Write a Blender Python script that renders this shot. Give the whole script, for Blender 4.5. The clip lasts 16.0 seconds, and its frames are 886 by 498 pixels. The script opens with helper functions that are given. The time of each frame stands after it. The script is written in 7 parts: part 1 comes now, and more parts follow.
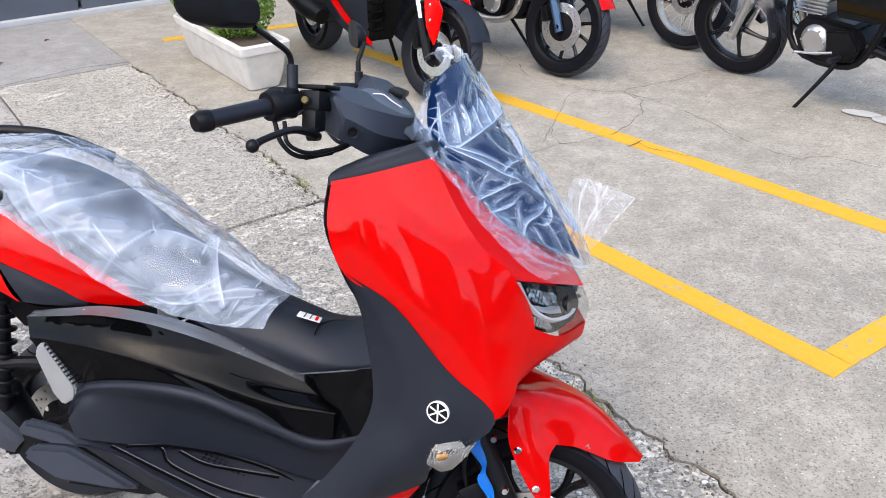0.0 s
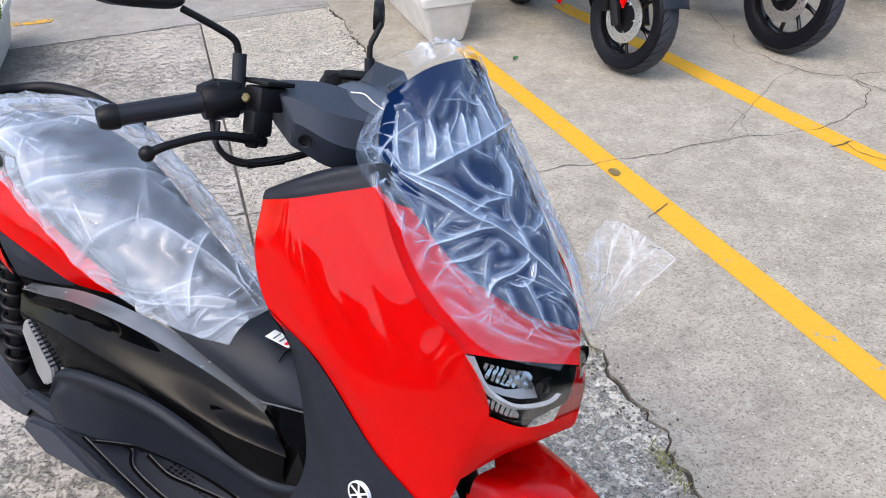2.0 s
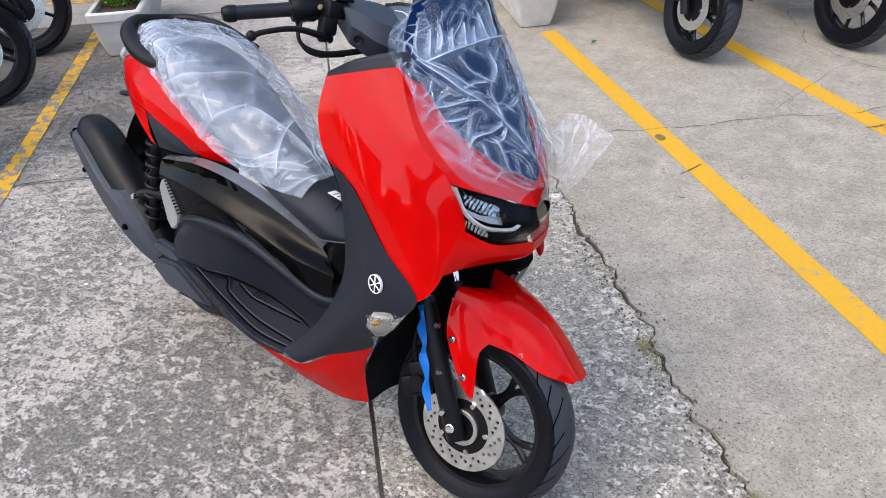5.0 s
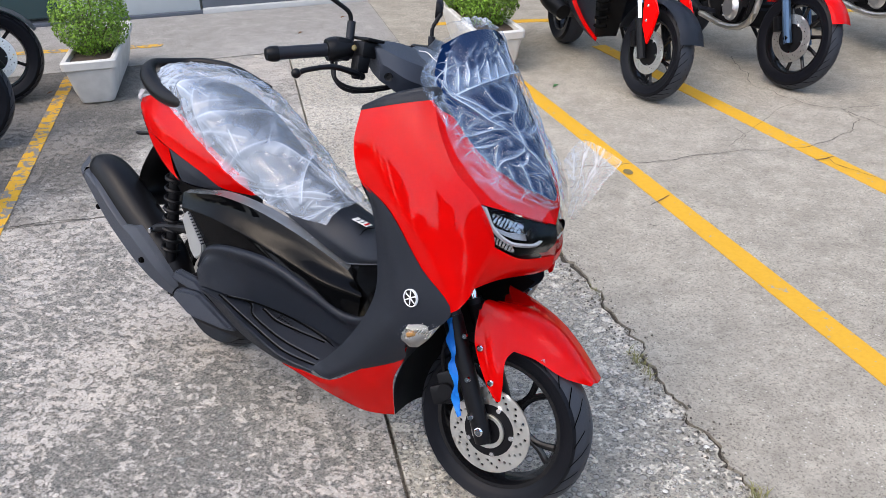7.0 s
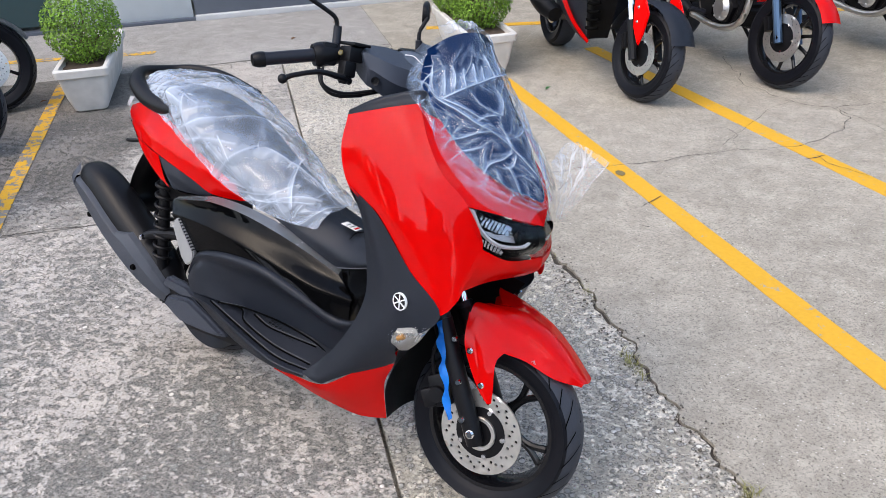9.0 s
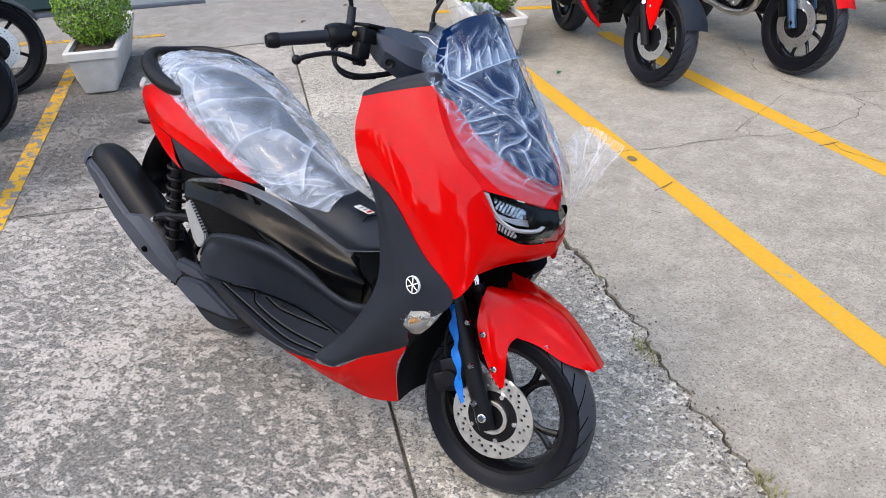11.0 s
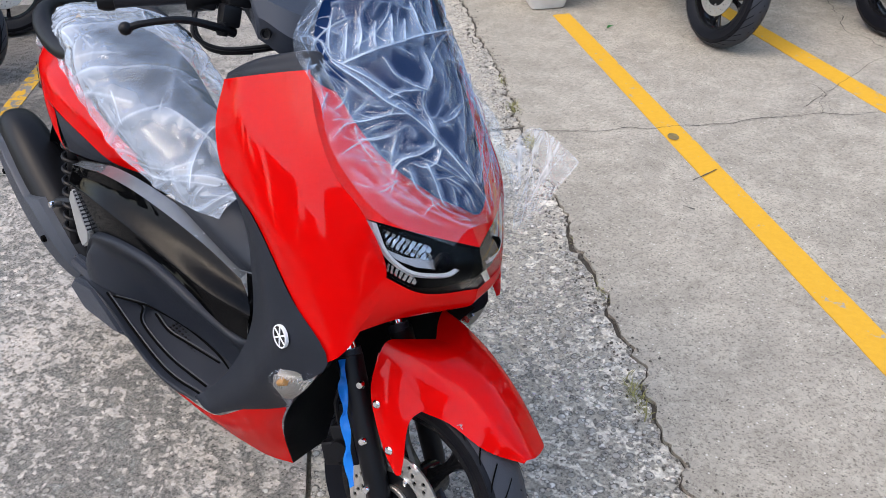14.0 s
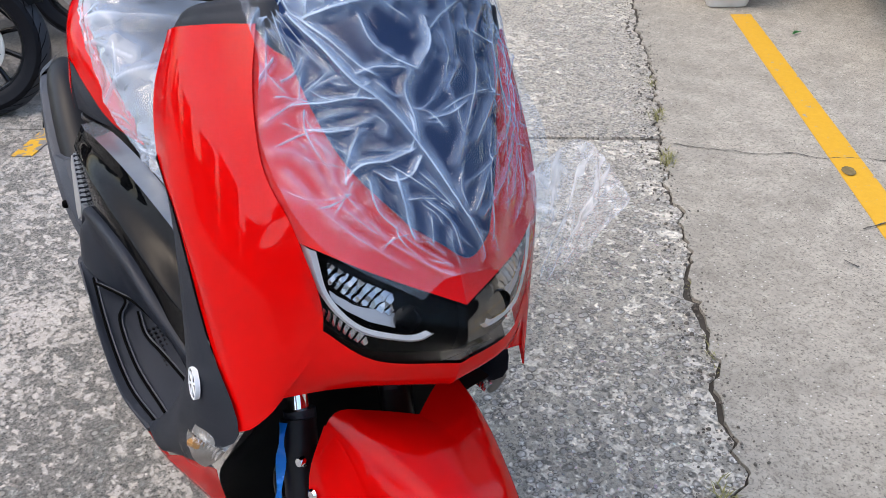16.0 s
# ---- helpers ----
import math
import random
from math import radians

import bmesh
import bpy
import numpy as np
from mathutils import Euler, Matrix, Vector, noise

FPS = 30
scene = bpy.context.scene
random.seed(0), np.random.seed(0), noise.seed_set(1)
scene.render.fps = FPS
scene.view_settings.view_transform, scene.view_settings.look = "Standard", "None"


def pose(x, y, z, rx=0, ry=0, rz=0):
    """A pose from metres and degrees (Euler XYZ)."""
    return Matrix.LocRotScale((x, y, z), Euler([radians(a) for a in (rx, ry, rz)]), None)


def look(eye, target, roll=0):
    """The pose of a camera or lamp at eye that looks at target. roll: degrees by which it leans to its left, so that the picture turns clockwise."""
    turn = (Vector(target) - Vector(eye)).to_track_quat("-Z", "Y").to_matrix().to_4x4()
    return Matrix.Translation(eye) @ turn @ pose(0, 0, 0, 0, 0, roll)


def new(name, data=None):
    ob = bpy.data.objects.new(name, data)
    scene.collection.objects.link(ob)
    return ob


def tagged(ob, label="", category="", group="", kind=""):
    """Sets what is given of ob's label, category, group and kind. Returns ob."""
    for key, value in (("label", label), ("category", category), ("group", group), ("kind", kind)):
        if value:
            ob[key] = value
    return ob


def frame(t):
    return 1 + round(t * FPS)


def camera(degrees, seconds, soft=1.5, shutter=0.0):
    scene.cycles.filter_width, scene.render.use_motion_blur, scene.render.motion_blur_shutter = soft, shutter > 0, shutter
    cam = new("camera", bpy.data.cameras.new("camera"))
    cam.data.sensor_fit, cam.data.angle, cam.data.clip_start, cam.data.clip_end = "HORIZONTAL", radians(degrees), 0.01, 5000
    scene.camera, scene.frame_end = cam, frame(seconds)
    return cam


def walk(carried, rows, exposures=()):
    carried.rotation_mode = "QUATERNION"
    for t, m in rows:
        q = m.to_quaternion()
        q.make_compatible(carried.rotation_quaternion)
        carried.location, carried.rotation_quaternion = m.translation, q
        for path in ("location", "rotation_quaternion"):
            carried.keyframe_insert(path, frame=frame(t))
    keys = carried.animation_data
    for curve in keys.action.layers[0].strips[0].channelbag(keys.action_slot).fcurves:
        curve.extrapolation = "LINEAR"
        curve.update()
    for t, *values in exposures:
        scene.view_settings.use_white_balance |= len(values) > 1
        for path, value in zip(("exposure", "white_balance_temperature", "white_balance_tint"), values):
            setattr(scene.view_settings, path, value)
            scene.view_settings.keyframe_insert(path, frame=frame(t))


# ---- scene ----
cam = camera(54.6, 16.0, soft=0.7)
PATH = [
    (0, (0.193, -1.336, 1.622), (-0.262, 0.361, 0.668), -1.5),
    (0.5, (0.232, -1.172, 1.59), (-0.272, 0.499, 0.614), -1.1),
    (1, (0.265, -1.011, 1.597), (-0.331, 0.608, 0.585), -1.9),
    (1.5, (0.35, -0.911, 1.594), (-0.413, 0.628, 0.569), -2.6),
    (2, (0.48, -0.823, 1.585), (-0.465, 0.599, 0.544), -3.4),
    (2.5, (0.57, -0.81, 1.575), (-0.493, 0.521, 0.527), -4.2),
    (3, (0.686, -0.877, 1.557), (-0.433, 0.405, 0.506), -3.3),
    (3.5, (0.784, -0.924, 1.572), (-0.344, 0.349, 0.521), -3.0),
    (4, (0.901, -0.962, 1.578), (-0.242, 0.299, 0.528), -3.4),
    (4.5, (1.001, -1.053, 1.603), (-0.157, 0.199, 0.558), -3.4),
    (5, (1.012, -1.206, 1.611), (-0.142, 0.073, 0.595), -3.3),
    (5.2, (1.011, -1.277, 1.611), (-0.131, 0.024, 0.608), -3.3),
    (7.5, (0.967, -1.479, 1.647), (-0.105, -0.06, 0.732), -2.3),
    (8, (0.974, -1.479, 1.645), (-0.096, -0.056, 0.734), -2.5),
    (8.5, (0.986, -1.48, 1.646), (-0.087, -0.061, 0.732), -2.8),
    (9, (0.992, -1.467, 1.642), (-0.082, -0.052, 0.726), -3.0),
    (11.5, (0.971, -1.473, 1.628), (-0.11, -0.084, 0.678), -2.7),
    (12, (0.968, -1.446, 1.61), (-0.11, -0.064, 0.648), -2.5),
    (12.5, (0.972, -1.345, 1.582), (-0.093, 0.007, 0.564), -2.6),
    (13, (0.962, -1.154, 1.551), (-0.108, 0.169, 0.5), -2.8),
    (13.5, (0.96, -0.956, 1.546), (-0.179, 0.305, 0.492), -3.3),
    (14, (0.913, -0.8, 1.522), (-0.282, 0.408, 0.467), -3.5),
    (14.5, (0.803, -0.636, 1.501), (-0.435, 0.526, 0.444), -3.1),
    (15, (0.744, -0.512, 1.452), (-0.582, 0.546, 0.393), -3.1),
    (15.5, (0.755, -0.394, 1.404), (-0.652, 0.555, 0.345), -2.7),
    (16, (0.762, -0.33, 1.331), (-0.679, 0.578, 0.282), -2.7),
]
walk(cam, [(t, look(eye, target, roll)) for t, eye, target, roll in PATH], [(0.0, 0.18, 6650, 10), (2.5, 0.05, 6720, 10), (4.5, -0.05, 6720, 10), (9.0, 0.0, 6720, 10), (13.0, -0.03, 6720, 10), (16.0, -0.08, 6720, 10)])

# ---- light ----
world = bpy.data.worlds.new("sky")
scene.world = world
world.use_nodes = True
wn = world.node_tree
sky = wn.nodes.new("ShaderNodeTexSky")
sky.sky_type = "NISHITA"
sky.sun_disc = False
sky.sun_elevation = radians(55)
sky.sun_rotation = radians(200)
sky.air_density = 1.0
sky.dust_density = 2.5
wn.links.new(sky.outputs[0], wn.nodes["Background"].inputs[0])
wn.nodes["Background"].inputs[1].default_value = 0.43
sun = new("sun", bpy.data.lights.new("sun", "SUN"))
sun.data.energy = 1.1
sun.data.angle = radians(60)
sun.data.color = (1.0, 0.98, 0.95)
sun.matrix_world = look((0, 0, 20), (-4.0, 6.0, 8))


# ---- materials ----
def mat(name, base=(0.5, 0.5, 0.5), rough=0.5, metal=0.0, coat=0.0, spec=0.5, noise_scale=0.0, noise_amt=0.15, bump=0.0, bump_scale=200.0, grime=0.0, alpha=1.0, trans=0.0, ior=1.45):
    m = bpy.data.materials.new(name)
    m.use_nodes = True
    nt = m.node_tree
    b = nt.nodes["Principled BSDF"]
    b.inputs["Base Color"].default_value = (*base, 1)
    b.inputs["Roughness"].default_value = rough
    b.inputs["Metallic"].default_value = metal
    b.inputs["Coat Weight"].default_value = coat
    b.inputs["Coat Roughness"].default_value = 0.03
    b.inputs["Specular IOR Level"].default_value = spec
    b.inputs["IOR"].default_value = ior
    b.inputs["Alpha"].default_value = alpha
    b.inputs["Transmission Weight"].default_value = trans
    tc = nt.nodes.new("ShaderNodeTexCoord")
    if noise_scale:
        n = nt.nodes.new("ShaderNodeTexNoise")
        n.inputs["Scale"].default_value = noise_scale
        n.inputs["Detail"].default_value = 6
        nt.links.new(tc.outputs["Object"], n.inputs["Vector"])
        mix = nt.nodes.new("ShaderNodeMix")
        mix.data_type = "RGBA"
        mix.inputs["A"].default_value = (*[c * (1 - noise_amt) for c in base], 1)
        mix.inputs["B"].default_value = (*[min(1, c * (1 + noise_amt)) for c in base], 1)
        nt.links.new(n.outputs["Fac"], mix.inputs["Factor"])
        nt.links.new(mix.outputs["Result"], b.inputs["Base Color"])
        mr = nt.nodes.new("ShaderNodeMapRange")
        mr.inputs["To Min"].default_value = max(0.0, rough - 0.08)
        mr.inputs["To Max"].default_value = min(1.0, rough + 0.08)
        nt.links.new(n.outputs["Fac"], mr.inputs["Value"])
        nt.links.new(mr.outputs["Result"], b.inputs["Roughness"])
    if bump:
        n2 = nt.nodes.new("ShaderNodeTexNoise")
        n2.inputs["Scale"].default_value = bump_scale
        n2.inputs["Detail"].default_value = 4
        nt.links.new(tc.outputs["Object"], n2.inputs["Vector"])
        bp = nt.nodes.new("ShaderNodeBump")
        bp.inputs["Strength"].default_value = bump
        bp.inputs["Distance"].default_value = 0.002
        nt.links.new(n2.outputs["Fac"], bp.inputs["Height"])
        nt.links.new(bp.outputs["Normal"], b.inputs["Normal"])
    return m


RED = mat("red_paint", (0.82, 0.003, 0.003), 0.4, 0.0, 0.8, spec=0.0)
RED.node_tree.nodes["Principled BSDF"].inputs["Coat IOR"].default_value = 1.48
GLOSS = mat("gloss_black", (0.003, 0.003, 0.0035), 0.03, 0.0, 0.0, spec=0.26)
SATIN = mat("charcoal_plastic", (0.027, 0.0325, 0.046), 0.42, spec=0.5, noise_scale=3, bump=0.25, bump_scale=900)
BLACK = mat("black_plastic", (0.0045, 0.0045, 0.0055), 0.40, spec=0.22, noise_scale=8, bump=0.1, bump_scale=600)
# tread paler than the sidewall: the light on it is put into the colour
LITTREAD = mat("lit_tread_rubber", (0.034, 0.038, 0.048), 0.5, spec=0.32, noise_scale=10, noise_amt=0.3, bump=0.3, bump_scale=300)
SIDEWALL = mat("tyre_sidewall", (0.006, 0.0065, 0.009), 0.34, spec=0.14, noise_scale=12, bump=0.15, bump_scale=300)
GRIP = mat("grip_rubber", (0.010, 0.011, 0.016), 0.38, spec=0.35, noise_scale=10, bump=0.3, bump_scale=400)
STEEL = mat("brushed_steel", (0.68, 0.66, 0.62), 0.38, 1.0, noise_scale=30)
CHROME = mat("chrome", (0.8, 0.8, 0.8), 0.08, 1.0)
ALU = mat("cast_aluminium", (0.5, 0.5, 0.5), 0.42, 0.9, noise_scale=20, bump=0.2)
RIM = mat("black_rim", (0.006, 0.006, 0.007), 0.25, 0.0, 0.25, spec=0.3)
SHIELD = mat("heat_shield_paint", (0.095, 0.106, 0.13), 0.40, noise_scale=6, bump=0.2, bump_scale=700)
CREST = mat("silver_grey_paint", (0.42, 0.45, 0.49), 0.24, 0.55, 0.4, noise_scale=40, noise_amt=0.1)
GREY = mat("grey_paint", (0.12, 0.13, 0.15), 0.35, 0.3, 0.6)


# ---- geometry helpers ----
def spline(pts, n):
    """Points along a smooth curve through pts, n steps a span."""
    p = [Vector(q) for q in pts]
    if len(p) == 2:
        return [p[0].lerp(p[1], i / n) for i in range(n + 1)]
    p = [2 * p[0] - p[1]] + p + [2 * p[-1] - p[-2]]
    out = []
    for k in range(1, len(p) - 2):
        a, b, c, d = p[k - 1:k + 3]
        for i in range(n):
            t = i / n
            out.append(0.5 * (2 * b + (c - a) * t + (2 * a - 5 * b + 4 * c - d) * t * t + (3 * b - a - 3 * c + d) * t ** 3))
    return out + [p[-2]]


def part(name, bm, material, parent=None, label="", smooth=True, sharp=35):
    me = bpy.data.meshes.new(name)
    bmesh.ops.recalc_face_normals(bm, faces=bm.faces)
    for f in bm.faces:
        f.smooth = smooth
    if smooth:
        for e in bm.edges:
            if len(e.link_faces) == 2 and e.calc_face_angle(0) > radians(sharp):
                e.smooth = False
    bm.to_mesh(me)
    bm.free()
    me.materials.append(material)
    ob = new(name, me)
    if parent:
        ob.parent = parent
    if label:
        tagged(ob, label)
    return ob


def thing(name, m, label, category, group="", kind=""):
    ob = new(name)
    ob.empty_display_size = 0.1
    ob.matrix_world = m
    return tagged(ob, label, category, group, kind)


def grid_mesh(bm, rows, thick=0.0, closed_v=False):
    """A sheet through rows of points; thick: a second skin that far behind it, joined at the rim."""
    nr, nc = len(rows), len(rows[0])
    v = [[bm.verts.new(p) for p in r] for r in rows]
    for i in range(nr - 1):
        for j in range(nc - (0 if closed_v else 1)):
            bm.faces.new((v[i][j], v[i][(j + 1) % nc], v[i + 1][(j + 1) % nc], v[i + 1][j]))
    if thick:
        geom = bmesh.ops.solidify(bm, geom=list(bm.faces), thickness=thick)
    return v


def net(rows, n=5):
    """A smooth sheet of points through a coarse net."""
    cols = [spline(r, n) for r in rows]
    out = [spline([c[j] for c in cols], n) for j in range(len(cols[0]))]
    return [[out[j][i] for j in range(len(out))] for i in range(len(out[0]))]


def skewed(w, z, side):
    """The sideways place on the front end, whose middle plane leans a little less than the rest."""
    return side * w + 0.026 * z * (1 + side * min(1, w / 0.15))


def panel(name, rows, material, parent, label="", side=-1, n=5, thick=0.004, front=False):
    """A body panel from a coarse net of (forward, half width, up); side -1 is the right side."""
    bm = bmesh.new()
    g = net([[(x, skewed(w, z, side) if front else side * w, z) for x, w, z in r] for r in rows], n)
    grid_mesh(bm, g, thick if side < 0 else -thick)
    return part(name, bm, material, parent, label)


def both(name, rows, material, parent, label="", n=5, thick=0.004, front=False):
    return [panel(name, rows, material, parent, label, s, n, thick, front) for s in (-1, 1)]


def tube(bm, pts, r, seg=10, n=6, caps=True):
    """A round bar along a smooth line; r is one radius or one for each point."""
    c = spline(pts, n)
    k = len(c)
    rad = [r] * k if not hasattr(r, "__len__") else [p.x for p in spline([(q, 0, 0) for q in r], n)]
    rings = []
    up = Vector((0.13, 0.31, 0.94))
    for i, p in enumerate(c):
        d = (c[min(i + 1, k - 1)] - c[max(i - 1, 0)]).normalized()
        u = d.cross(up)
        u = (u if u.length > 0.05 else d.cross(Vector((1, 0, 0)))).normalized()
        w = d.cross(u)
        rings.append([p + rad[i] * (math.cos(a) * u + math.sin(a) * w) for a in [2 * math.pi * j / seg for j in range(seg)]])
    v = grid_mesh(bm, rings, closed_v=True)
    if caps:
        bm.faces.new(v[0])
        bm.faces.new(v[-1])


def box(bm, size, m=Matrix(), bevel=0.0):
    b = bmesh.new()
    bmesh.ops.create_cube(b, size=1, matrix=Matrix.Diagonal((*size, 1)))
    if bevel:
        bmesh.ops.bevel(b, geom=list(b.edges), offset=bevel, segments=2, affect="EDGES", profile=0.6)
    merge(bm, b, m)


def merge(bm, b, m=Matrix()):
    bmesh.ops.transform(b, matrix=m, verts=b.verts)
    me = bpy.data.meshes.new("tmp")
    b.to_mesh(me)
    b.free()
    bm.from_mesh(me)
    bpy.data.meshes.remove(me)


def lathe(bm, prof, m=Matrix(), seg=48, closed=False):
    """A ring turned about the y axis from (radius, y) points."""
    b = bmesh.new()
    rows = [[(r * math.cos(a), y, r * math.sin(a)) for r, y in prof] for a in [2 * math.pi * i / seg for i in range(seg)]]
    v = [[b.verts.new(p) for p in r] for r in rows]
    k = len(prof)
    for i in range(seg):
        for j in range(k if closed else k - 1):
            b.faces.new((v[i][j], v[(i + 1) % seg][j], v[(i + 1) % seg][(j + 1) % k], v[i][(j + 1) % k]))
    merge(bm, b, m)


def outline(bm, pts, depth, m=Matrix(), bevel=0.0):
    """A plate in the xz plane from an outline, depth thick along y."""
    b = bmesh.new()
    f = b.faces.new([b.verts.new((x, -depth / 2, z)) for x, z in pts])
    r = bmesh.ops.extrude_face_region(b, geom=[f])
    bmesh.ops.translate(b, vec=(0, depth, 0), verts=[g for g in r["geom"] if isinstance(g, bmesh.types.BMVert)])
    bmesh.ops.recalc_face_normals(b, faces=b.faces)
    if bevel:
        bmesh.ops.bevel(b, geom=list(b.edges), offset=bevel, segments=2, affect="EDGES")
    merge(bm, b, m)


# ---- ground ----
E1, E2 = Vector((0.757, -0.654, 0)), Vector((0.654, 0.757, 0))


def g(s, d, z=0.0):
    """A place on the ground: s along the slabs, d across them."""
    return E1 * s + E2 * d + Vector((0, 0, z))


def turn(s, d, z=0.0, back=False):
    """A pose on the ground that heads along the slabs."""
    return Matrix.Translation(g(s, d, z)) @ pose(0, 0, 0, 0, 0, math.degrees(math.atan2(E1.y, E1.x)) + (180 if back else 0))



def surface(name, build, rough=0.85):
    """A procedural ground material; build(nt, N, L, coords) gives its colour and height sockets."""
    m = bpy.data.materials.new(name)
    m.use_nodes = True
    nt = m.node_tree
    b = nt.nodes["Principled BSDF"]
    b.inputs["Roughness"].default_value = rough
    b.inputs["Specular IOR Level"].default_value = 0.3

    def N(kind, **kw):
        n = nt.nodes.new("ShaderNode" + kind)
        for k, v in kw.items():
            n.inputs[k.replace("_", " ")].default_value = v
        return n

    def L(a, c):
        nt.links.new(a, c)

    tc = N("TexCoord")
    col, height, strength = build(nt, N, L, tc.outputs["Object"])
    L(col, b.inputs["Base Color"])
    bp = N("Bump", Strength=strength, Distance=0.004)
    L(height, bp.inputs["Height"])
    L(bp.outputs["Normal"], b.inputs["Normal"])
    return m


def noise_of(N, L, co, scale, detail=5.0, rough=0.6, distort=0.0):
    n = N("TexNoise", Scale=scale, Detail=detail, Roughness=rough, Distortion=distort)
    L(co, n.inputs["Vector"])
    return n.outputs["Fac"]


def ranged(N, L, v, a, b, lo=0.0, hi=1.0):
    r = N("MapRange")
    for k, x in (("From Min", a), ("From Max", b), ("To Min", lo), ("To Max", hi)):
        r.inputs[k].default_value = x
    L(v, r.inputs["Value"])
    return r.outputs["Result"]


def mixed(N, L, fac, a, b, blend="MIX"):
    n = N("Mix")
    n.data_type = "RGBA"
    n.blend_type = blend
    for k, x in (("A", a), ("B", b)):
        if hasattr(x, "is_linked"):
            L(x, n.inputs[k])
        else:
            n.inputs[k].default_value = (*x, 1)
    if hasattr(fac, "is_linked"):
        L(fac, n.inputs["Factor"])
    else:
        n.inputs["Factor"].default_value = fac
    return n.outputs["Result"]


def combined(N, L, op, a, b):
    n = N("Math")
    n.operation = op
    for k, x in enumerate((a, b)):
        if hasattr(x, "is_linked"):
            L(x, n.inputs[k])
        else:
            n.inputs[k].default_value = x
    return n.outputs[0]


def stones(N, L, co, scale, share, size):
    """1 inside scattered stones, else 0."""
    v = N("TexVoronoi", Scale=scale)
    L(co, v.inputs["Vector"])
    sep = N("SeparateColor")
    L(v.outputs["Color"], sep.inputs[0])
    near = ranged(N, L, v.outputs["Distance"], size, size * 0.75)
    pick = ranged(N, L, sep.outputs[0], 1 - share, 1 - share + 0.02)
    rim = combined(N, L, "MULTIPLY", ranged(N, L, v.outputs["Distance"], size * 1.45, size * 1.1), pick)
    return combined(N, L, "MULTIPLY", near, pick), (sep.outputs[1], rim)


def build_smooth(nt, N, L, co, light=(0.37, 0.338, 0.280), dark=(0.26, 0.237, 0.195)):
    """Trowelled concrete: broad tonal drifts, blotches, sand grain and small pits."""
    big = noise_of(N, L, co, 1.1, 5, 0.6, 0.4)
    mid = noise_of(N, L, co, 7.0, 8, 0.7, 0.3)
    grit = noise_of(N, L, co, 48.0, 6, 0.75)
    fine = noise_of(N, L, co, 130.0, 5, 0.75)
    c = mixed(N, L, ranged(N, L, big, 0.3, 0.7), dark, light)
    c = mixed(N, L, ranged(N, L, mid, 0.48, 0.66, 0.0, 0.45), c, [v * 1.32 for v in light])
    c = mixed(N, L, ranged(N, L, mid, 0.46, 0.30, 0.0, 0.5), c, [v * 0.72 for v in dark])
    c = mixed(N, L, ranged(N, L, grit, 0.54, 0.66, 0.0, 0.42), c, [v * 0.6 for v in dark])
    c = mixed(N, L, ranged(N, L, grit, 0.46, 0.34, 0.0, 0.38), c, [v * 1.5 for v in light])
    c = mixed(N, L, ranged(N, L, fine, 0.51, 0.60, 0.0, 0.7), c, [v * 0.5 for v in dark])
    s1, _ = stones(N, L, co, 110.0, 0.16, 0.31)
    c = mixed(N, L, combined(N, L, "MULTIPLY", s1, 0.8), c, (0.07, 0.062, 0.052))
    s2, _ = stones(N, L, co, 95.0, 0.07, 0.28)
    c = mixed(N, L, combined(N, L, "MULTIPLY", s2, 0.75), c, (0.62, 0.59, 0.54))
    h = combined(N, L, "ADD", combined(N, L, "ADD", fine, grit), combined(N, L, "MULTIPLY", s1, -0.5))
    return c, h, 0.45


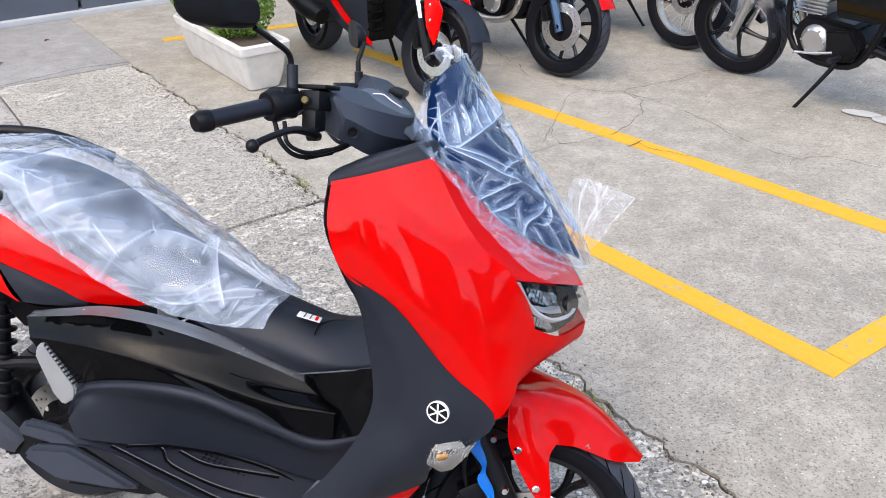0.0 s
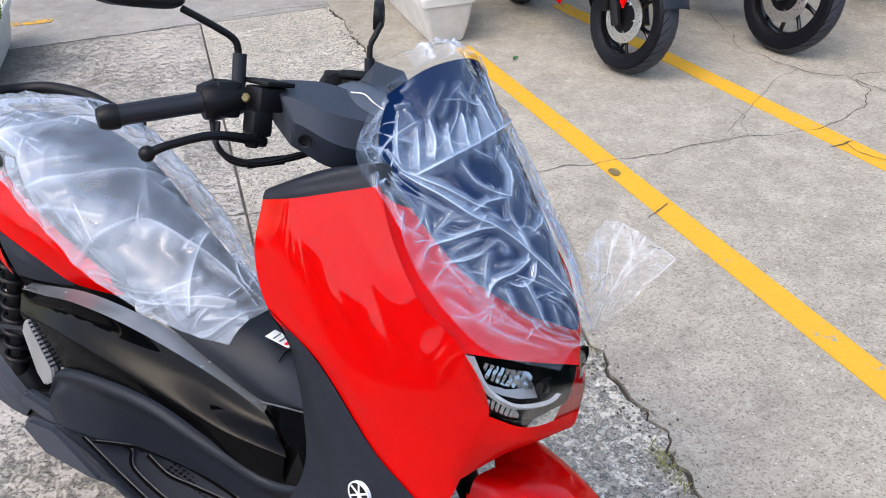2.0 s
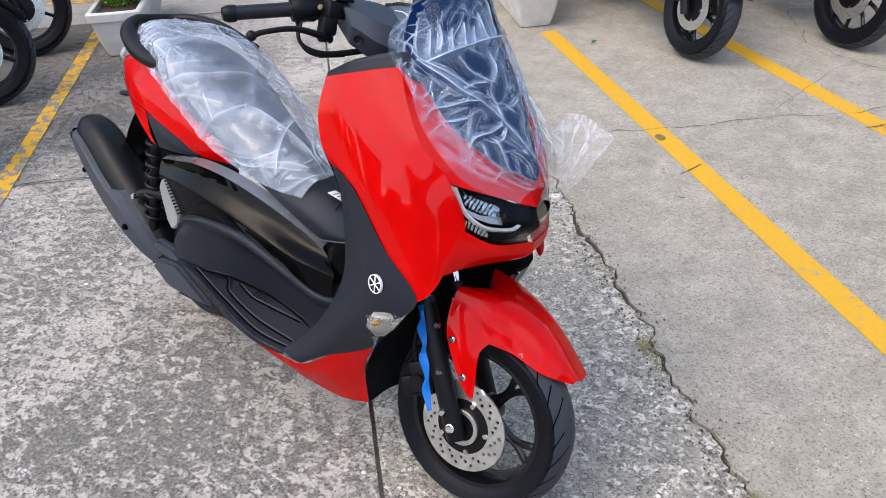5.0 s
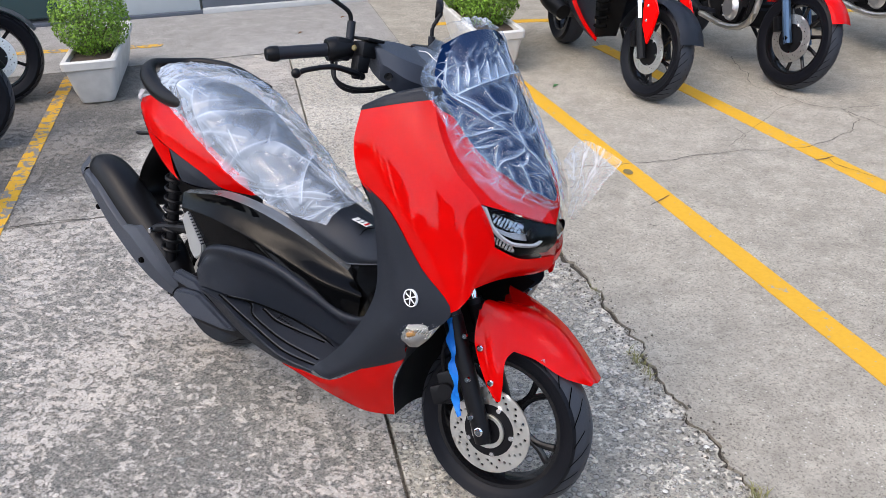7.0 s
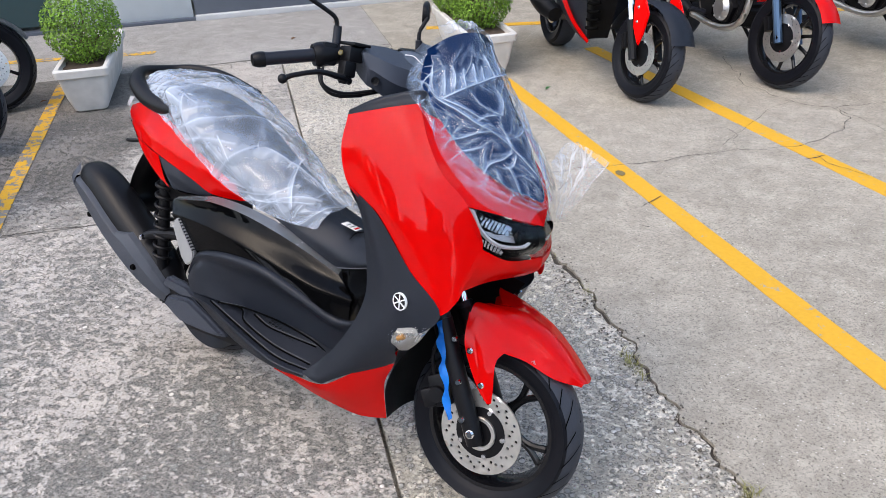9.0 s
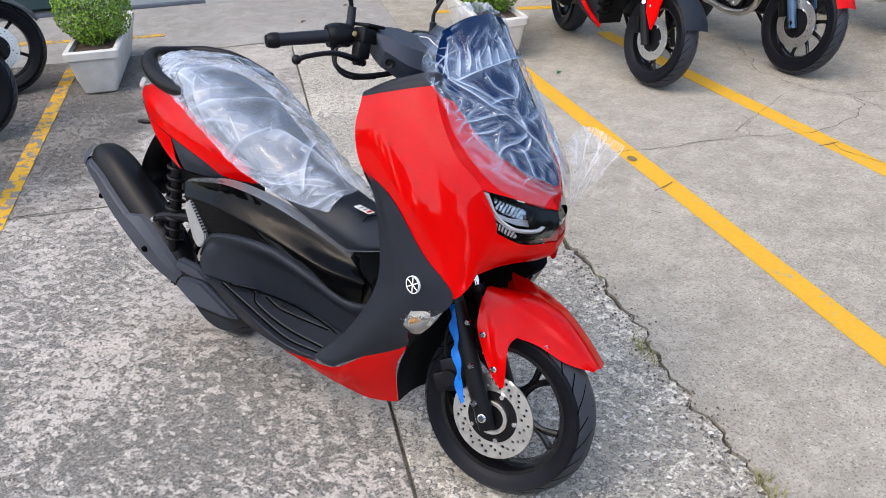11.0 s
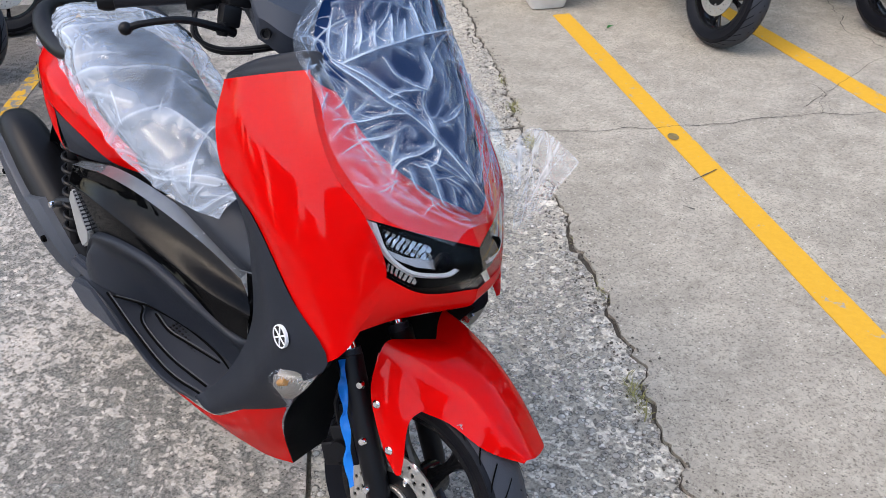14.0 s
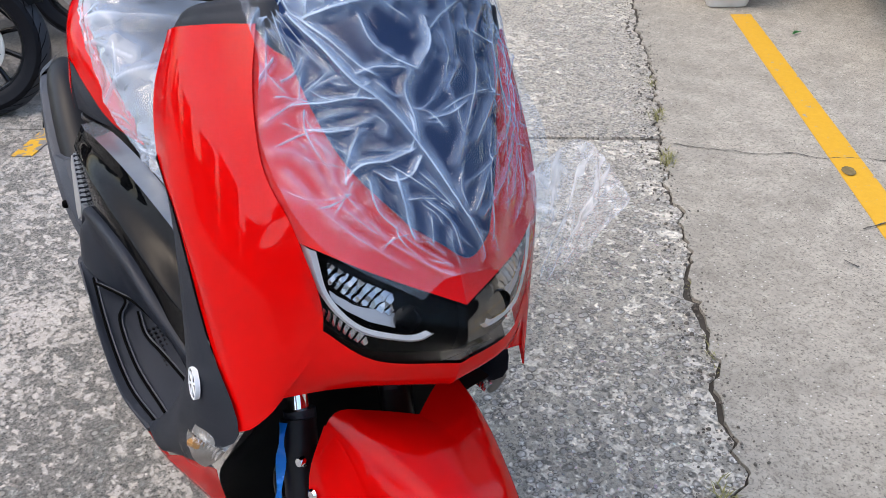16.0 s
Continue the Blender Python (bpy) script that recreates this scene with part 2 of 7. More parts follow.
def build_worn(nt, N, L, co, light=(0.555, 0.51, 0.455), dark=(0.150, 0.147, 0.132), shift=-0.09, share=0.05, pale=0.55, rims=0.5, stain_shade=False):
    """Cement skin worn through to a dark pitted bed, with stones showing in it."""
    mp = N("Mapping", Rotation=(0, 0, -0.71), Scale=(0.8, 1.0, 1.0))
    L(co, mp.inputs["Vector"])
    along = mp.outputs[0]
    big = noise_of(N, L, co, 1.7, 5, 0.6, 0.5)
    mid = noise_of(N, L, along, 28.0, 12, 0.78, 0.4)
    fine = noise_of(N, L, co, 95.0, 8, 0.75)
    f = combined(N, L, "ADD", mid, combined(N, L, "MULTIPLY", combined(N, L, "SUBTRACT", big, 0.5 + shift), 0.34))
    f = combined(N, L, "ADD", f, combined(N, L, "MULTIPLY", combined(N, L, "SUBTRACT", fine, 0.5), 0.5))
    skin = ranged(N, L, f, 0.40, 0.54)
    tone = noise_of(N, L, co, 6.0, 5, 0.6)
    cement = mixed(N, L, ranged(N, L, tone, 0.35, 0.65), [v * 0.78 for v in light], light)
    cement = mixed(N, L, ranged(N, L, fine, 0.42, 0.62, 0.45, 0.0), cement, (0.20, 0.185, 0.16))
    bed = mixed(N, L, ranged(N, L, fine, 0.40, 0.60), dark, [v * 2.6 for v in dark])
    c = mixed(N, L, skin, bed, cement)
    edge = ranged(N, L, combined(N, L, "ABSOLUTE", combined(N, L, "SUBTRACT", f, 0.445), 0.0), 0.0, 0.014, 0.3, 0.0)
    c = mixed(N, L, edge, c, (0.08, 0.073, 0.063))
    s1, st = stones(N, L, co, 44.0, share, 0.44)
    c = mixed(N, L, combined(N, L, "MULTIPLY", st[1], rims), c, (0.10, 0.092, 0.08))
    c = mixed(N, L, combined(N, L, "MULTIPLY", s1, 0.85), c, mixed(N, L, st[0], (0.42, 0.395, 0.35), (0.84, 0.80, 0.73)))
    s3, st3 = stones(N, L, co, 78.0, share * 1.3, 0.40)
    c = mixed(N, L, combined(N, L, "MULTIPLY", st3[1], rims), c, (0.10, 0.092, 0.08))
    c = mixed(N, L, combined(N, L, "MULTIPLY", s3, 0.8), c, mixed(N, L, st3[0], (0.34, 0.32, 0.285), (0.80, 0.76, 0.69)))
    s2, _ = stones(N, L, co, 190.0, 0.16, 0.36)
    c = mixed(N, L, combined(N, L, "MULTIPLY", s2, pale), c, (0.66, 0.63, 0.58))
    s4, _ = stones(N, L, co, 115.0, 0.2, 0.34)
    c = mixed(N, L, combined(N, L, "MULTIPLY", s4, 0.7), c, (0.07, 0.064, 0.056))
    if stain_shade:
        # an old dark stain, and the shade under the parked motorcycles painted in with it
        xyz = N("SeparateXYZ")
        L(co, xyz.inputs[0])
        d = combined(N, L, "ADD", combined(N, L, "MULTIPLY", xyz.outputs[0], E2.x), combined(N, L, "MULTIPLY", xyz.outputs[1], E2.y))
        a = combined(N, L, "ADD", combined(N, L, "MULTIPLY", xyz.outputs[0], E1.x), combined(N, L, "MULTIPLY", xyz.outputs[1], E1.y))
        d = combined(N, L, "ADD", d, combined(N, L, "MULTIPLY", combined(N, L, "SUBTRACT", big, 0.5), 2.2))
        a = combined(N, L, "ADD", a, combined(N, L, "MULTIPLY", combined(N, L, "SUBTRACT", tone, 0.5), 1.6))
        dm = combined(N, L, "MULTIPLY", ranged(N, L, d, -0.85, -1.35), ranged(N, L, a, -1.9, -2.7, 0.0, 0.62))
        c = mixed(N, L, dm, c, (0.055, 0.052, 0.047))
    h = combined(N, L, "ADD", combined(N, L, "MULTIPLY", skin, 1.2), combined(N, L, "ADD", fine, combined(N, L, "ADD", s1, s3)))
    return c, h, 1.0


def build_paint(nt, N, L, co, chip=0.61, under=(0.30, 0.28, 0.25), scale=22.0):
    n = noise_of(N, L, co, scale, 8, 0.7, 0.4)
    tone = noise_of(N, L, co, 60, 4)
    base = mixed(N, L, tone, (0.52, 0.275, 0.014), (0.64, 0.365, 0.030))
    fine = noise_of(N, L, co, 220.0, 2)
    base = mixed(N, L, ranged(N, L, fine, 0.58, 0.7, 0.0, 0.35), base, (0.4, 0.25, 0.06))
    m = ranged(N, L, n, chip, chip + 0.03)
    return mixed(N, L, m, base, under), combined(N, L, "MULTIPLY", m, -1.0), 0.3


CONCRETE = surface("smooth_concrete", build_smooth)
WORN = surface("worn_concrete", lambda nt, N, L, co: build_worn(nt, N, L, co, stain_shade=True))
AGGREGATE = surface("exposed_aggregate", lambda nt, N, L, co: build_worn(nt, N, L, co, (0.76, 0.70, 0.59), (0.36, 0.33, 0.275), -0.04, 0.35, 0.8, 0.6))
YARD = surface("old_grey_concrete", lambda nt, N, L, co: build_smooth(nt, N, L, co, (0.33, 0.315, 0.295), (0.23, 0.22, 0.205)))
YELLOW = surface("yellow_paint", build_paint, 0.6)
OLDYELLOW = surface("worn_yellow_paint", lambda nt, N, L, co: build_paint(nt, N, L, co, 0.50, (0.19, 0.18, 0.165), 14.0), 0.7)
SOIL = mat("dark_soil", (0.050, 0.042, 0.033), 0.95, noise_scale=60, noise_amt=0.5, bump=0.8, bump_scale=120)
STAIN = mat("oil_stain", (0.16, 0.12, 0.05), 0.8, noise_scale=70, noise_amt=0.6)
CRACK = mat("crack_shade", (0.07, 0.062, 0.052), 0.95, noise_scale=50, noise_amt=0.4)


def flat(name, pts, material, z, deep, label="", category=""):
    bm = bmesh.new()
    f = bm.faces.new([bm.verts.new(Vector((p.x, p.y, z))) for p in pts])
    r = bmesh.ops.extrude_face_region(bm, geom=[f])
    bmesh.ops.translate(bm, vec=(0, 0, -deep), verts=[v for v in r["geom"] if isinstance(v, bmesh.types.BMVert)])
    ob = part(name, bm, material, None, "", smooth=False)
    return tagged(ob, label, category, kind="structure")


bm = bmesh.new()
bmesh.ops.create_grid(bm, x_segments=2, y_segments=2, size=900)
bmesh.ops.translate(bm, vec=(0, 0, -0.03), verts=bm.verts)
tagged(part("ground", bm, CONCRETE, None, smooth=False), "grey concrete yard reaching into the distance", "ground", kind="structure")


def jag(s):
    """The broken edge of the parking slab."""
    d = 0.635 + 0.034 * noise.noise((s * 2.2, 0.3, 0)) + 0.020 * noise.noise((s * 9, 1.7, 0))
    return d + 0.010 * noise.cell((s * 26, 4.2, 0)) - 0.005 + 0.012 * noise.noise((s * 29, 4.2, 0)) + 0.008 * noise.noise((s * 75, 7.2, 0))


ss = [-4.88 + 0.015 * i for i in range(560)]
flat("soil_bed", [g(s, 0.55) for s in (-4.87, 3.5)] + [g(s, 0.75) for s in (3.5, -4.87)], SOIL, -0.006, 0.01, "dark soil in the gap between the slabs", "soil")
flat("pavement_parking", [g(s, jag(s)) for s in ss] + [g(ss[-1], 9), g(-9, 9), g(-9, jag(-4.88))], CONCRETE, 0.005, 0.04, "smooth grey concrete parking slab with cracks", "pavement")
low = [g(s, jag(s) - 0.004 - 0.034 * max(0, noise.noise((s * 3.1, 9, 0)) + 0.12) - 0.009 * abs(noise.noise((s * 24, 2, 0))) - 0.006 * abs(noise.noise((s * 80, 5, 0)))) for s in ss]
cut = [i for i, s in enumerate(ss) if s < -2.135][-1]
flat("pavement_strip_far", low[:cut] + [g(-2.14, -0.24), g(-4.88, -0.24)], AGGREGATE, 0.0, 0.03, "weathered concrete slab with exposed stones", "pavement")
flat("pavement_strip_near", low[cut + 1:] + [g(ss[-1], -0.24), g(-2.128, -0.24)], AGGREGATE, 0.0, 0.03, "weathered concrete slab with exposed stones", "pavement")
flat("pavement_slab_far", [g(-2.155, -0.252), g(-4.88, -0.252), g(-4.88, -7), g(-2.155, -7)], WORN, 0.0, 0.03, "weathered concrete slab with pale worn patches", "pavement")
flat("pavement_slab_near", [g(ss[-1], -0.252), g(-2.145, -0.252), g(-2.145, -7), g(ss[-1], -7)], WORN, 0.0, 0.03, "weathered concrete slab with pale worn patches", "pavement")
flat("pavement_walkway", [g(-4.895, 0.63), g(-9, 0.63), g(-9, -7), g(-4.895, -7)], YARD, 0.0, 0.03, "grey concrete walkway before the shop front", "pavement")


def stripe(name, a, b, w=0.1, material=None, z=0.008, label="yellow painted parking line on concrete"):
    a, b = g(*a), g(*b)
    d = (b - a).normalized()
    q = Vector((-d.y, d.x, 0)) * w / 2
    k = max(2, int((b - a).length / 0.06))
    side = [[a.lerp(b, i / k) + q * f * (1 + 0.03 * noise.noise((i * 0.7, f, z * 900))) for i in range(k + 1)] for f in (1, -1)]
    return flat(name, side[0] + side[1][::-1], material or YELLOW, z, 0.003, label, "parking line")


stripe("parking_line_1", (-3.66, 1.146), (-0.05, 1.312))
stripe("parking_line_2", (-4.2, 1.985), (-0.05, 2.355), 0.105)
stripe("parking_line_3", (-0.10, 1.365), (-0.10, 2.29))
stripe("parking_line_4", (-5.34, 0.99), (-4.2, 5.6), 0.10)
stripe("parking_line_5", (-4.75, -1.79), (-1.9, -1.74), 0.085, OLDYELLOW, 0.004, "worn flaking yellow parking line")
stripe("parking_line_6", (-5.62, -2.35), (-5.45, -1.2), 0.09, OLDYELLOW, 0.004, "worn flaking yellow parking line")
stripe("parking_line_7", (-0.1, 2.42), (-0.1, 5.5))


def crack(pts, w=0.006, z=0.0085, seed=0.0):
    """A thin uneven crack along ground places."""
    p = []
    q = [g(*a) for a in pts]
    for a, b in zip(q, q[1:]):
        k = max(2, int((b - a).length / 0.02))
        for i in range(k):
            c = a.lerp(b, i / k)
            n = noise.noise((c.x * 9, c.y * 9, seed)) * 0.030 + noise.noise((c.x * 40, c.y * 40, seed)) * 0.010
            d = (b - a).normalized()
            p.append((c + Vector((-d.y, d.x, 0)) * n, d))
    bm = bmesh.new()
    rows = []
    for c, d in p:
        h = w * (0.35 + 0.65 * abs(noise.noise((c.x * 25, c.y * 25, 5 + seed))) * 2) / 2
        s = Vector((-d.y, d.x, 0)) * h
        rows.append([(c.x + s.x, c.y + s.y, z), (c.x - s.x, c.y - s.y, z)])
    grid_mesh(bm, rows)
    ob = part("crack", bm, CRACK, None, smooth=False)
    return tagged(ob, "thin dark crack in the concrete slab", "crack", kind="structure")


crack([(-2.09, 0.66), (-2.05, 0.84), (-2.01, 1.07), (-2.00, 1.28), (-1.98, 1.49), (-2.0, 1.69), (-1.98, 1.87), (-1.94, 2.05)], 0.006)
crack([(-1.94, 2.05), (-1.93, 2.20), (-1.97, 2.33), (-2.06, 2.55), (-2.22, 2.70), (-2.40, 2.72), (-2.57, 2.58), (-2.71, 2.57), (-2.93, 2.51), (-3.28, 2.61), (-3.63, 2.72)], 0.006, seed=2)
crack([(-2.40, 2.72), (-2.37, 2.98), (-2.35, 3.21), (-2.35, 3.50)], 0.006, seed=4)
crack([(-2.35, 2.73), (-2.03, 2.75), (-1.81, 2.73), (-1.50, 2.66), (-1.28, 2.63), (-1.15, 2.65), (-1.08, 2.80), (-0.84, 2.86)], 0.005, seed=6)
crack([(-1.15, 2.65), (-1.13, 2.55), (-1.23, 2.47)], 0.004, seed=7)
crack([(-2.57, 2.58), (-2.49, 2.37), (-2.32, 2.17), (-2.05, 1.82)], 0.004, seed=8)
crack([(-4.9, 0.70), (-5.0, 0.3), (-4.9, -0.3), (-4.88, -1.2)], 0.012, 0.003, 9)
crack([(-2.15, -0.25), (-2.16, -0.9), (-2.17, -1.7)], 0.012, 0.003, 10)
crack([(-1.98, 1.87), (-2.18, 1.99), (-2.32, 2.0)], 0.004, seed=12)
crack([(-1.51, 1.15), (-1.58, 1.29)], 0.008, 0.0110, 15)
crack([(-1.74, 2.13), (-1.79, 2.26)], 0.010, 0.0110, 16)
crack([(-1.78, 2.20), (-1.63, 2.21), (-1.46, 2.28)], 0.005, 0.0110, 18)
crack([(-1.34, 1.05), (-1.29, 1.10)], 0.008, 0.0110, 17)
bm = bmesh.new()
bm.faces.new([bm.verts.new(g(-1.895, 1.206, 0.0115) + (0.034 + 0.007 * noise.noise((3 * math.cos(a), 3 * math.sin(a), 0))) * math.cos(a) * E1 + (0.022 + 0.005 * noise.noise((2 * math.cos(a), 2, 2 * math.sin(a)))) * math.sin(a) * E2) for a in [2 * math.pi * k / 24 for k in range(24)]])
tagged(part("floor_stain", bm, STAIN, None, smooth=False), "dark stain on the yellow line", "stain", kind="structure")


# loose grit and crumbs of concrete along the open joint
rnd = random.Random(21)
GRIT = mat("grit", (0.11, 0.097, 0.08), 0.95, noise_scale=35, noise_amt=0.7, bump=0.5, bump_scale=90)
verts, faces = [], []
for k in range(1500):
    s_ = rnd.uniform(-4.5, 2.5)
    near = rnd.gauss(0, 0.035)
    c = g(s_, jag(s_) - 0.03 + near, -0.005 if abs(near) < 0.012 else (0.009 if near > 0.03 else 0.001))
    r = rnd.uniform(0.002, 0.0075) * (1.2 if abs(near) < 0.02 else 0.7)
    pts = [Vector((rnd.uniform(0.6, 1.1) * r * math.cos(a), rnd.uniform(0.6, 1.1) * r * math.sin(a), 0)) for a in [2 * math.pi * q / 5 for q in range(5)]]
    i = len(verts)
    verts += [c + q for q in pts] + [c + q * 0.6 + Vector((0, 0, r * rnd.uniform(0.5, 0.9))) for q in pts]
    faces += [(i + q, i + (q + 1) % 5, i + 5 + (q + 1) % 5, i + 5 + q) for q in range(5)] + [tuple(i + 5 + q for q in range(5))]
me = bpy.data.meshes.new("gravel")
me.from_pydata(verts, [], faces)
me.materials.append(GRIT)
tagged(new("gravel", me), "loose grit and crumbs along the open joint", "gravel", kind="stuff")


# pale stones that stand out of the worn strip
PEBBLE = bpy.data.materials.new("pale_stone")
PEBBLE.use_nodes = True
nt = PEBBLE.node_tree
geo, ramp = nt.nodes.new("ShaderNodeNewGeometry"), nt.nodes.new("ShaderNodeValToRGB")
ramp.color_ramp.elements[0].color = (0.20, 0.185, 0.16, 1)
ramp.color_ramp.elements[1].color = (0.74, 0.70, 0.62, 1)
spot, dirt = nt.nodes.new("ShaderNodeTexNoise"), nt.nodes.new("ShaderNodeMix")
spot.inputs["Scale"].default_value = 160
spot.inputs["Detail"].default_value = 5
dirt.data_type = "RGBA"
dirt.blend_type = "MULTIPLY"
dirt.inputs["Factor"].default_value = 0.7
nt.links.new(geo.outputs["Random Per Island"], ramp.inputs[0])
nt.links.new(nt.nodes.new("ShaderNodeTexCoord").outputs["Object"], spot.inputs["Vector"])
nt.links.new(ramp.outputs[0], dirt.inputs["A"])
nt.links.new(spot.outputs["Color"], dirt.inputs["B"])
nt.links.new(dirt.outputs["Result"], nt.nodes["Principled BSDF"].inputs["Base Color"])
nt.nodes["Principled BSDF"].inputs["Roughness"].default_value = 0.85
rnd = random.Random(33)
verts, faces = [], []
for k in range(7000):
    s_, d_ = rnd.uniform(-4.6, 2.2), rnd.uniform(-0.22, 0.60)
    if d_ > jag(s_) - 0.06 or noise.noise((s_ * 2.5, d_ * 2.5, 3)) < -0.25 * rnd.random() or abs(s_ + 2.134) < 0.02:
        continue
    r, q0, fl = rnd.uniform(0.0025, 0.0085) * rnd.uniform(0.6, 1.0), rnd.uniform(0, 6.28), rnd.uniform(0.55, 1.0)
    pts = []
    for q in range(7):
        a = 2 * math.pi * q / 7
        x, y = rnd.uniform(0.75, 1.1) * r * math.cos(a), rnd.uniform(0.75, 1.1) * r * fl * math.sin(a)
        pts.append(Vector((x * math.cos(q0) - y * math.sin(q0), x * math.sin(q0) + y * math.cos(q0), 0)))
    c, i = g(s_, d_, -0.0004), len(verts)
    h = Vector((0, 0, r * rnd.uniform(0.12, 0.3)))
    verts += [c + q for q in pts] + [c + q * 0.72 + h for q in pts]
    faces += [(i + q, i + (q + 1) % 7, i + 7 + (q + 1) % 7, i + 7 + q) for q in range(7)] + [tuple(i + 7 + q for q in range(7))]
me = bpy.data.meshes.new("exposed_stones")
me.from_pydata(verts, [], faces)
me.materials.append(PEBBLE)
tagged(new("exposed_stones", me), "small pale stones showing in the worn concrete", "stones", kind="stuff")
# ---- scooter ----
def glassy(name, tint=(1, 1, 1), gloss=0.02, haze=0.0, haze_col=(0.8, 0.85, 0.92), ior=1.45, boost=1.0):
    """A clear sheet: see-through, with a Fresnel gloss and a little milky haze."""
    m = bpy.data.materials.new(name)
    m.use_nodes = True
    nt = m.node_tree
    nt.nodes.remove(nt.nodes["Principled BSDF"])
    out = nt.nodes["Material Output"]
    tr, gl, df, fr = (nt.nodes.new("ShaderNode" + k) for k in ("BsdfTransparent", "BsdfGlossy", "BsdfDiffuse", "Fresnel"))
    tr.inputs["Color"].default_value = (*tint, 1)
    gl.inputs["Roughness"].default_value = gloss
    df.inputs["Color"].default_value = (*haze_col, 1)
    fr.inputs["IOR"].default_value = ior
    a, b = nt.nodes.new("ShaderNodeMixShader"), nt.nodes.new("ShaderNodeMixShader")
    a.inputs["Fac"].default_value = haze
    nt.links.new(tr.outputs[0], a.inputs[1])
    nt.links.new(df.outputs[0], a.inputs[2])
    mu = nt.nodes.new("ShaderNodeMath")
    mu.operation = "MULTIPLY"
    mu.use_clamp = True
    mu.inputs[1].default_value = boost
    nt.links.new(fr.outputs[0], mu.inputs[0])
    nt.links.new(mu.outputs[0], b.inputs["Fac"])
    nt.links.new(a.outputs[0], b.inputs[1])
    nt.links.new(gl.outputs[0], b.inputs[2])
    nt.links.new(b.outputs[0], out.inputs["Surface"])
    return m


def wrap(name, base, col, boost=0.8, gloss=0.1, grain=0.1):
    """Thin wrapping film: clear where it clings, pale where it lifts and creases, with fold highlights painted into
    that haze.
    """
    m = bpy.data.materials.new(name)
    m.use_nodes = True
    nt = m.node_tree
    nt.nodes.remove(nt.nodes["Principled BSDF"])

    def N(kind, **kw):
        n = nt.nodes.new("ShaderNode" + kind)
        for k, v in kw.items():
            n.inputs[k.replace("_", " ")].default_value = v
        return n

    def calc(op, a, b=0.0):
        n = N("Math")
        n.operation = op
        for k, x in enumerate((a, b)):
            if hasattr(x, "is_linked"):
                nt.links.new(x, n.inputs[k])
            else:
                n.inputs[k].default_value = x
        return n.outputs[0]

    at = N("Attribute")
    at.attribute_name = "milk_shine"
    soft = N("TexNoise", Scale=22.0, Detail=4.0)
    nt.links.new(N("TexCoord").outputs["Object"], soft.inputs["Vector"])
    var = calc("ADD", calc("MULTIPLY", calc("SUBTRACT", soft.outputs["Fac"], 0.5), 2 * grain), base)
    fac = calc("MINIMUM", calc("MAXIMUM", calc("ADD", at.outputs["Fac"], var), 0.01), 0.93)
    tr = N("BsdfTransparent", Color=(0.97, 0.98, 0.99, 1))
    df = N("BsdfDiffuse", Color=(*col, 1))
    gl = N("BsdfGlossy", Roughness=gloss)
    lw = N("LayerWeight", Blend=0.5)
    sheen = calc("ADD", calc("MULTIPLY", calc("POWER", lw.outputs["Facing"], 3.5), 0.6), 0.022)
    a, b = N("MixShader"), N("MixShader")
    nt.links.new(fac, a.inputs["Fac"])
    nt.links.new(tr.outputs[0], a.inputs[1])
    nt.links.new(df.outputs[0], a.inputs[2])
    nt.links.new(calc("MINIMUM", calc("MULTIPLY", sheen, boost), 0.9), b.inputs["Fac"])
    nt.links.new(a.outputs[0], b.inputs[1])
    nt.links.new(gl.outputs[0], b.inputs[2])
    nt.links.new(b.outputs[0], nt.nodes["Material Output"].inputs["Surface"])
    return m


LENS = glassy("clear_lens", (0.95, 0.955, 0.96), 0.02, boost=0.25)
FILM = wrap("clear_film", 0.015, (0.48, 0.62, 0.82), 1.4, 0.045, 0.02)
FLAPFILM = wrap("loose_film", 0.10, (0.78, 0.82, 0.88), 0.6, 0.12, 0.05)
DASHFILM = mat("film_over_dash", (0.15, 0.18, 0.23), 0.22, spec=0.7, noise_scale=9, noise_amt=0.3)
SEATFILM = wrap("milky_film", 0.13, (0.62, 0.71, 0.85), 1.6, 0.12, 0.05)
SMOKE = mat("smoked_screen", (0.005, 0.026, 0.105), 0.08, 0.0, 0.0, spec=0.15)
SILVER = mat("silver_plastic", (0.78, 0.79, 0.80), 0.32, 0.1)
GREYMETAL = mat("grey_metal", (0.30, 0.29, 0.29), 0.3, 0.6)
PEARL = mat("bright_reflector", (0.30, 0.31, 0.33), 0.3, 0.3)
AMBER = mat("amber_glass", (0.34, 0.17, 0.05), 0.2)
FLUID = mat("amber_fluid", (0.13, 0.10, 0.03), 0.2)
BLUE = mat("blue_strap", (0.006, 0.25, 0.80), 0.4)
MURK = mat("smoky_chrome", (0.42, 0.43, 0.45), 0.2, 0.85)
GLOOM = mat("groove_black", (0.002, 0.002, 0.002), 0.9, spec=0.05)
WHITE = mat("white_label", (0.8, 0.79, 0.76), 0.5)
SEAT = mat("seat_vinyl", (0.016, 0.017, 0.019), 0.55, bump=0.3, bump_scale=500)
RIBBED = mat("ribbed_lens", (0.85, 0.86, 0.88), 0.12, 0.0, trans=0.6)

scooter = thing("motor_scooter", Matrix.Translation((-0.02, -0.05, 0)) @ pose(0, 0, 0, 0, 0, -2) @ pose(0, 0, 0, -12, 0, 0),
                "glossy red and black motor scooter leaning on its side stand", "scooter")
RAKE = radians(26.5)
STEER = Matrix.Translation((0.1, 0, 0)) @ Matrix.Rotation(radians(21), 4, Vector((-math.sin(RAKE), 0, math.cos(RAKE)))) @ Matrix.Translation((-0.1, 0, 0))




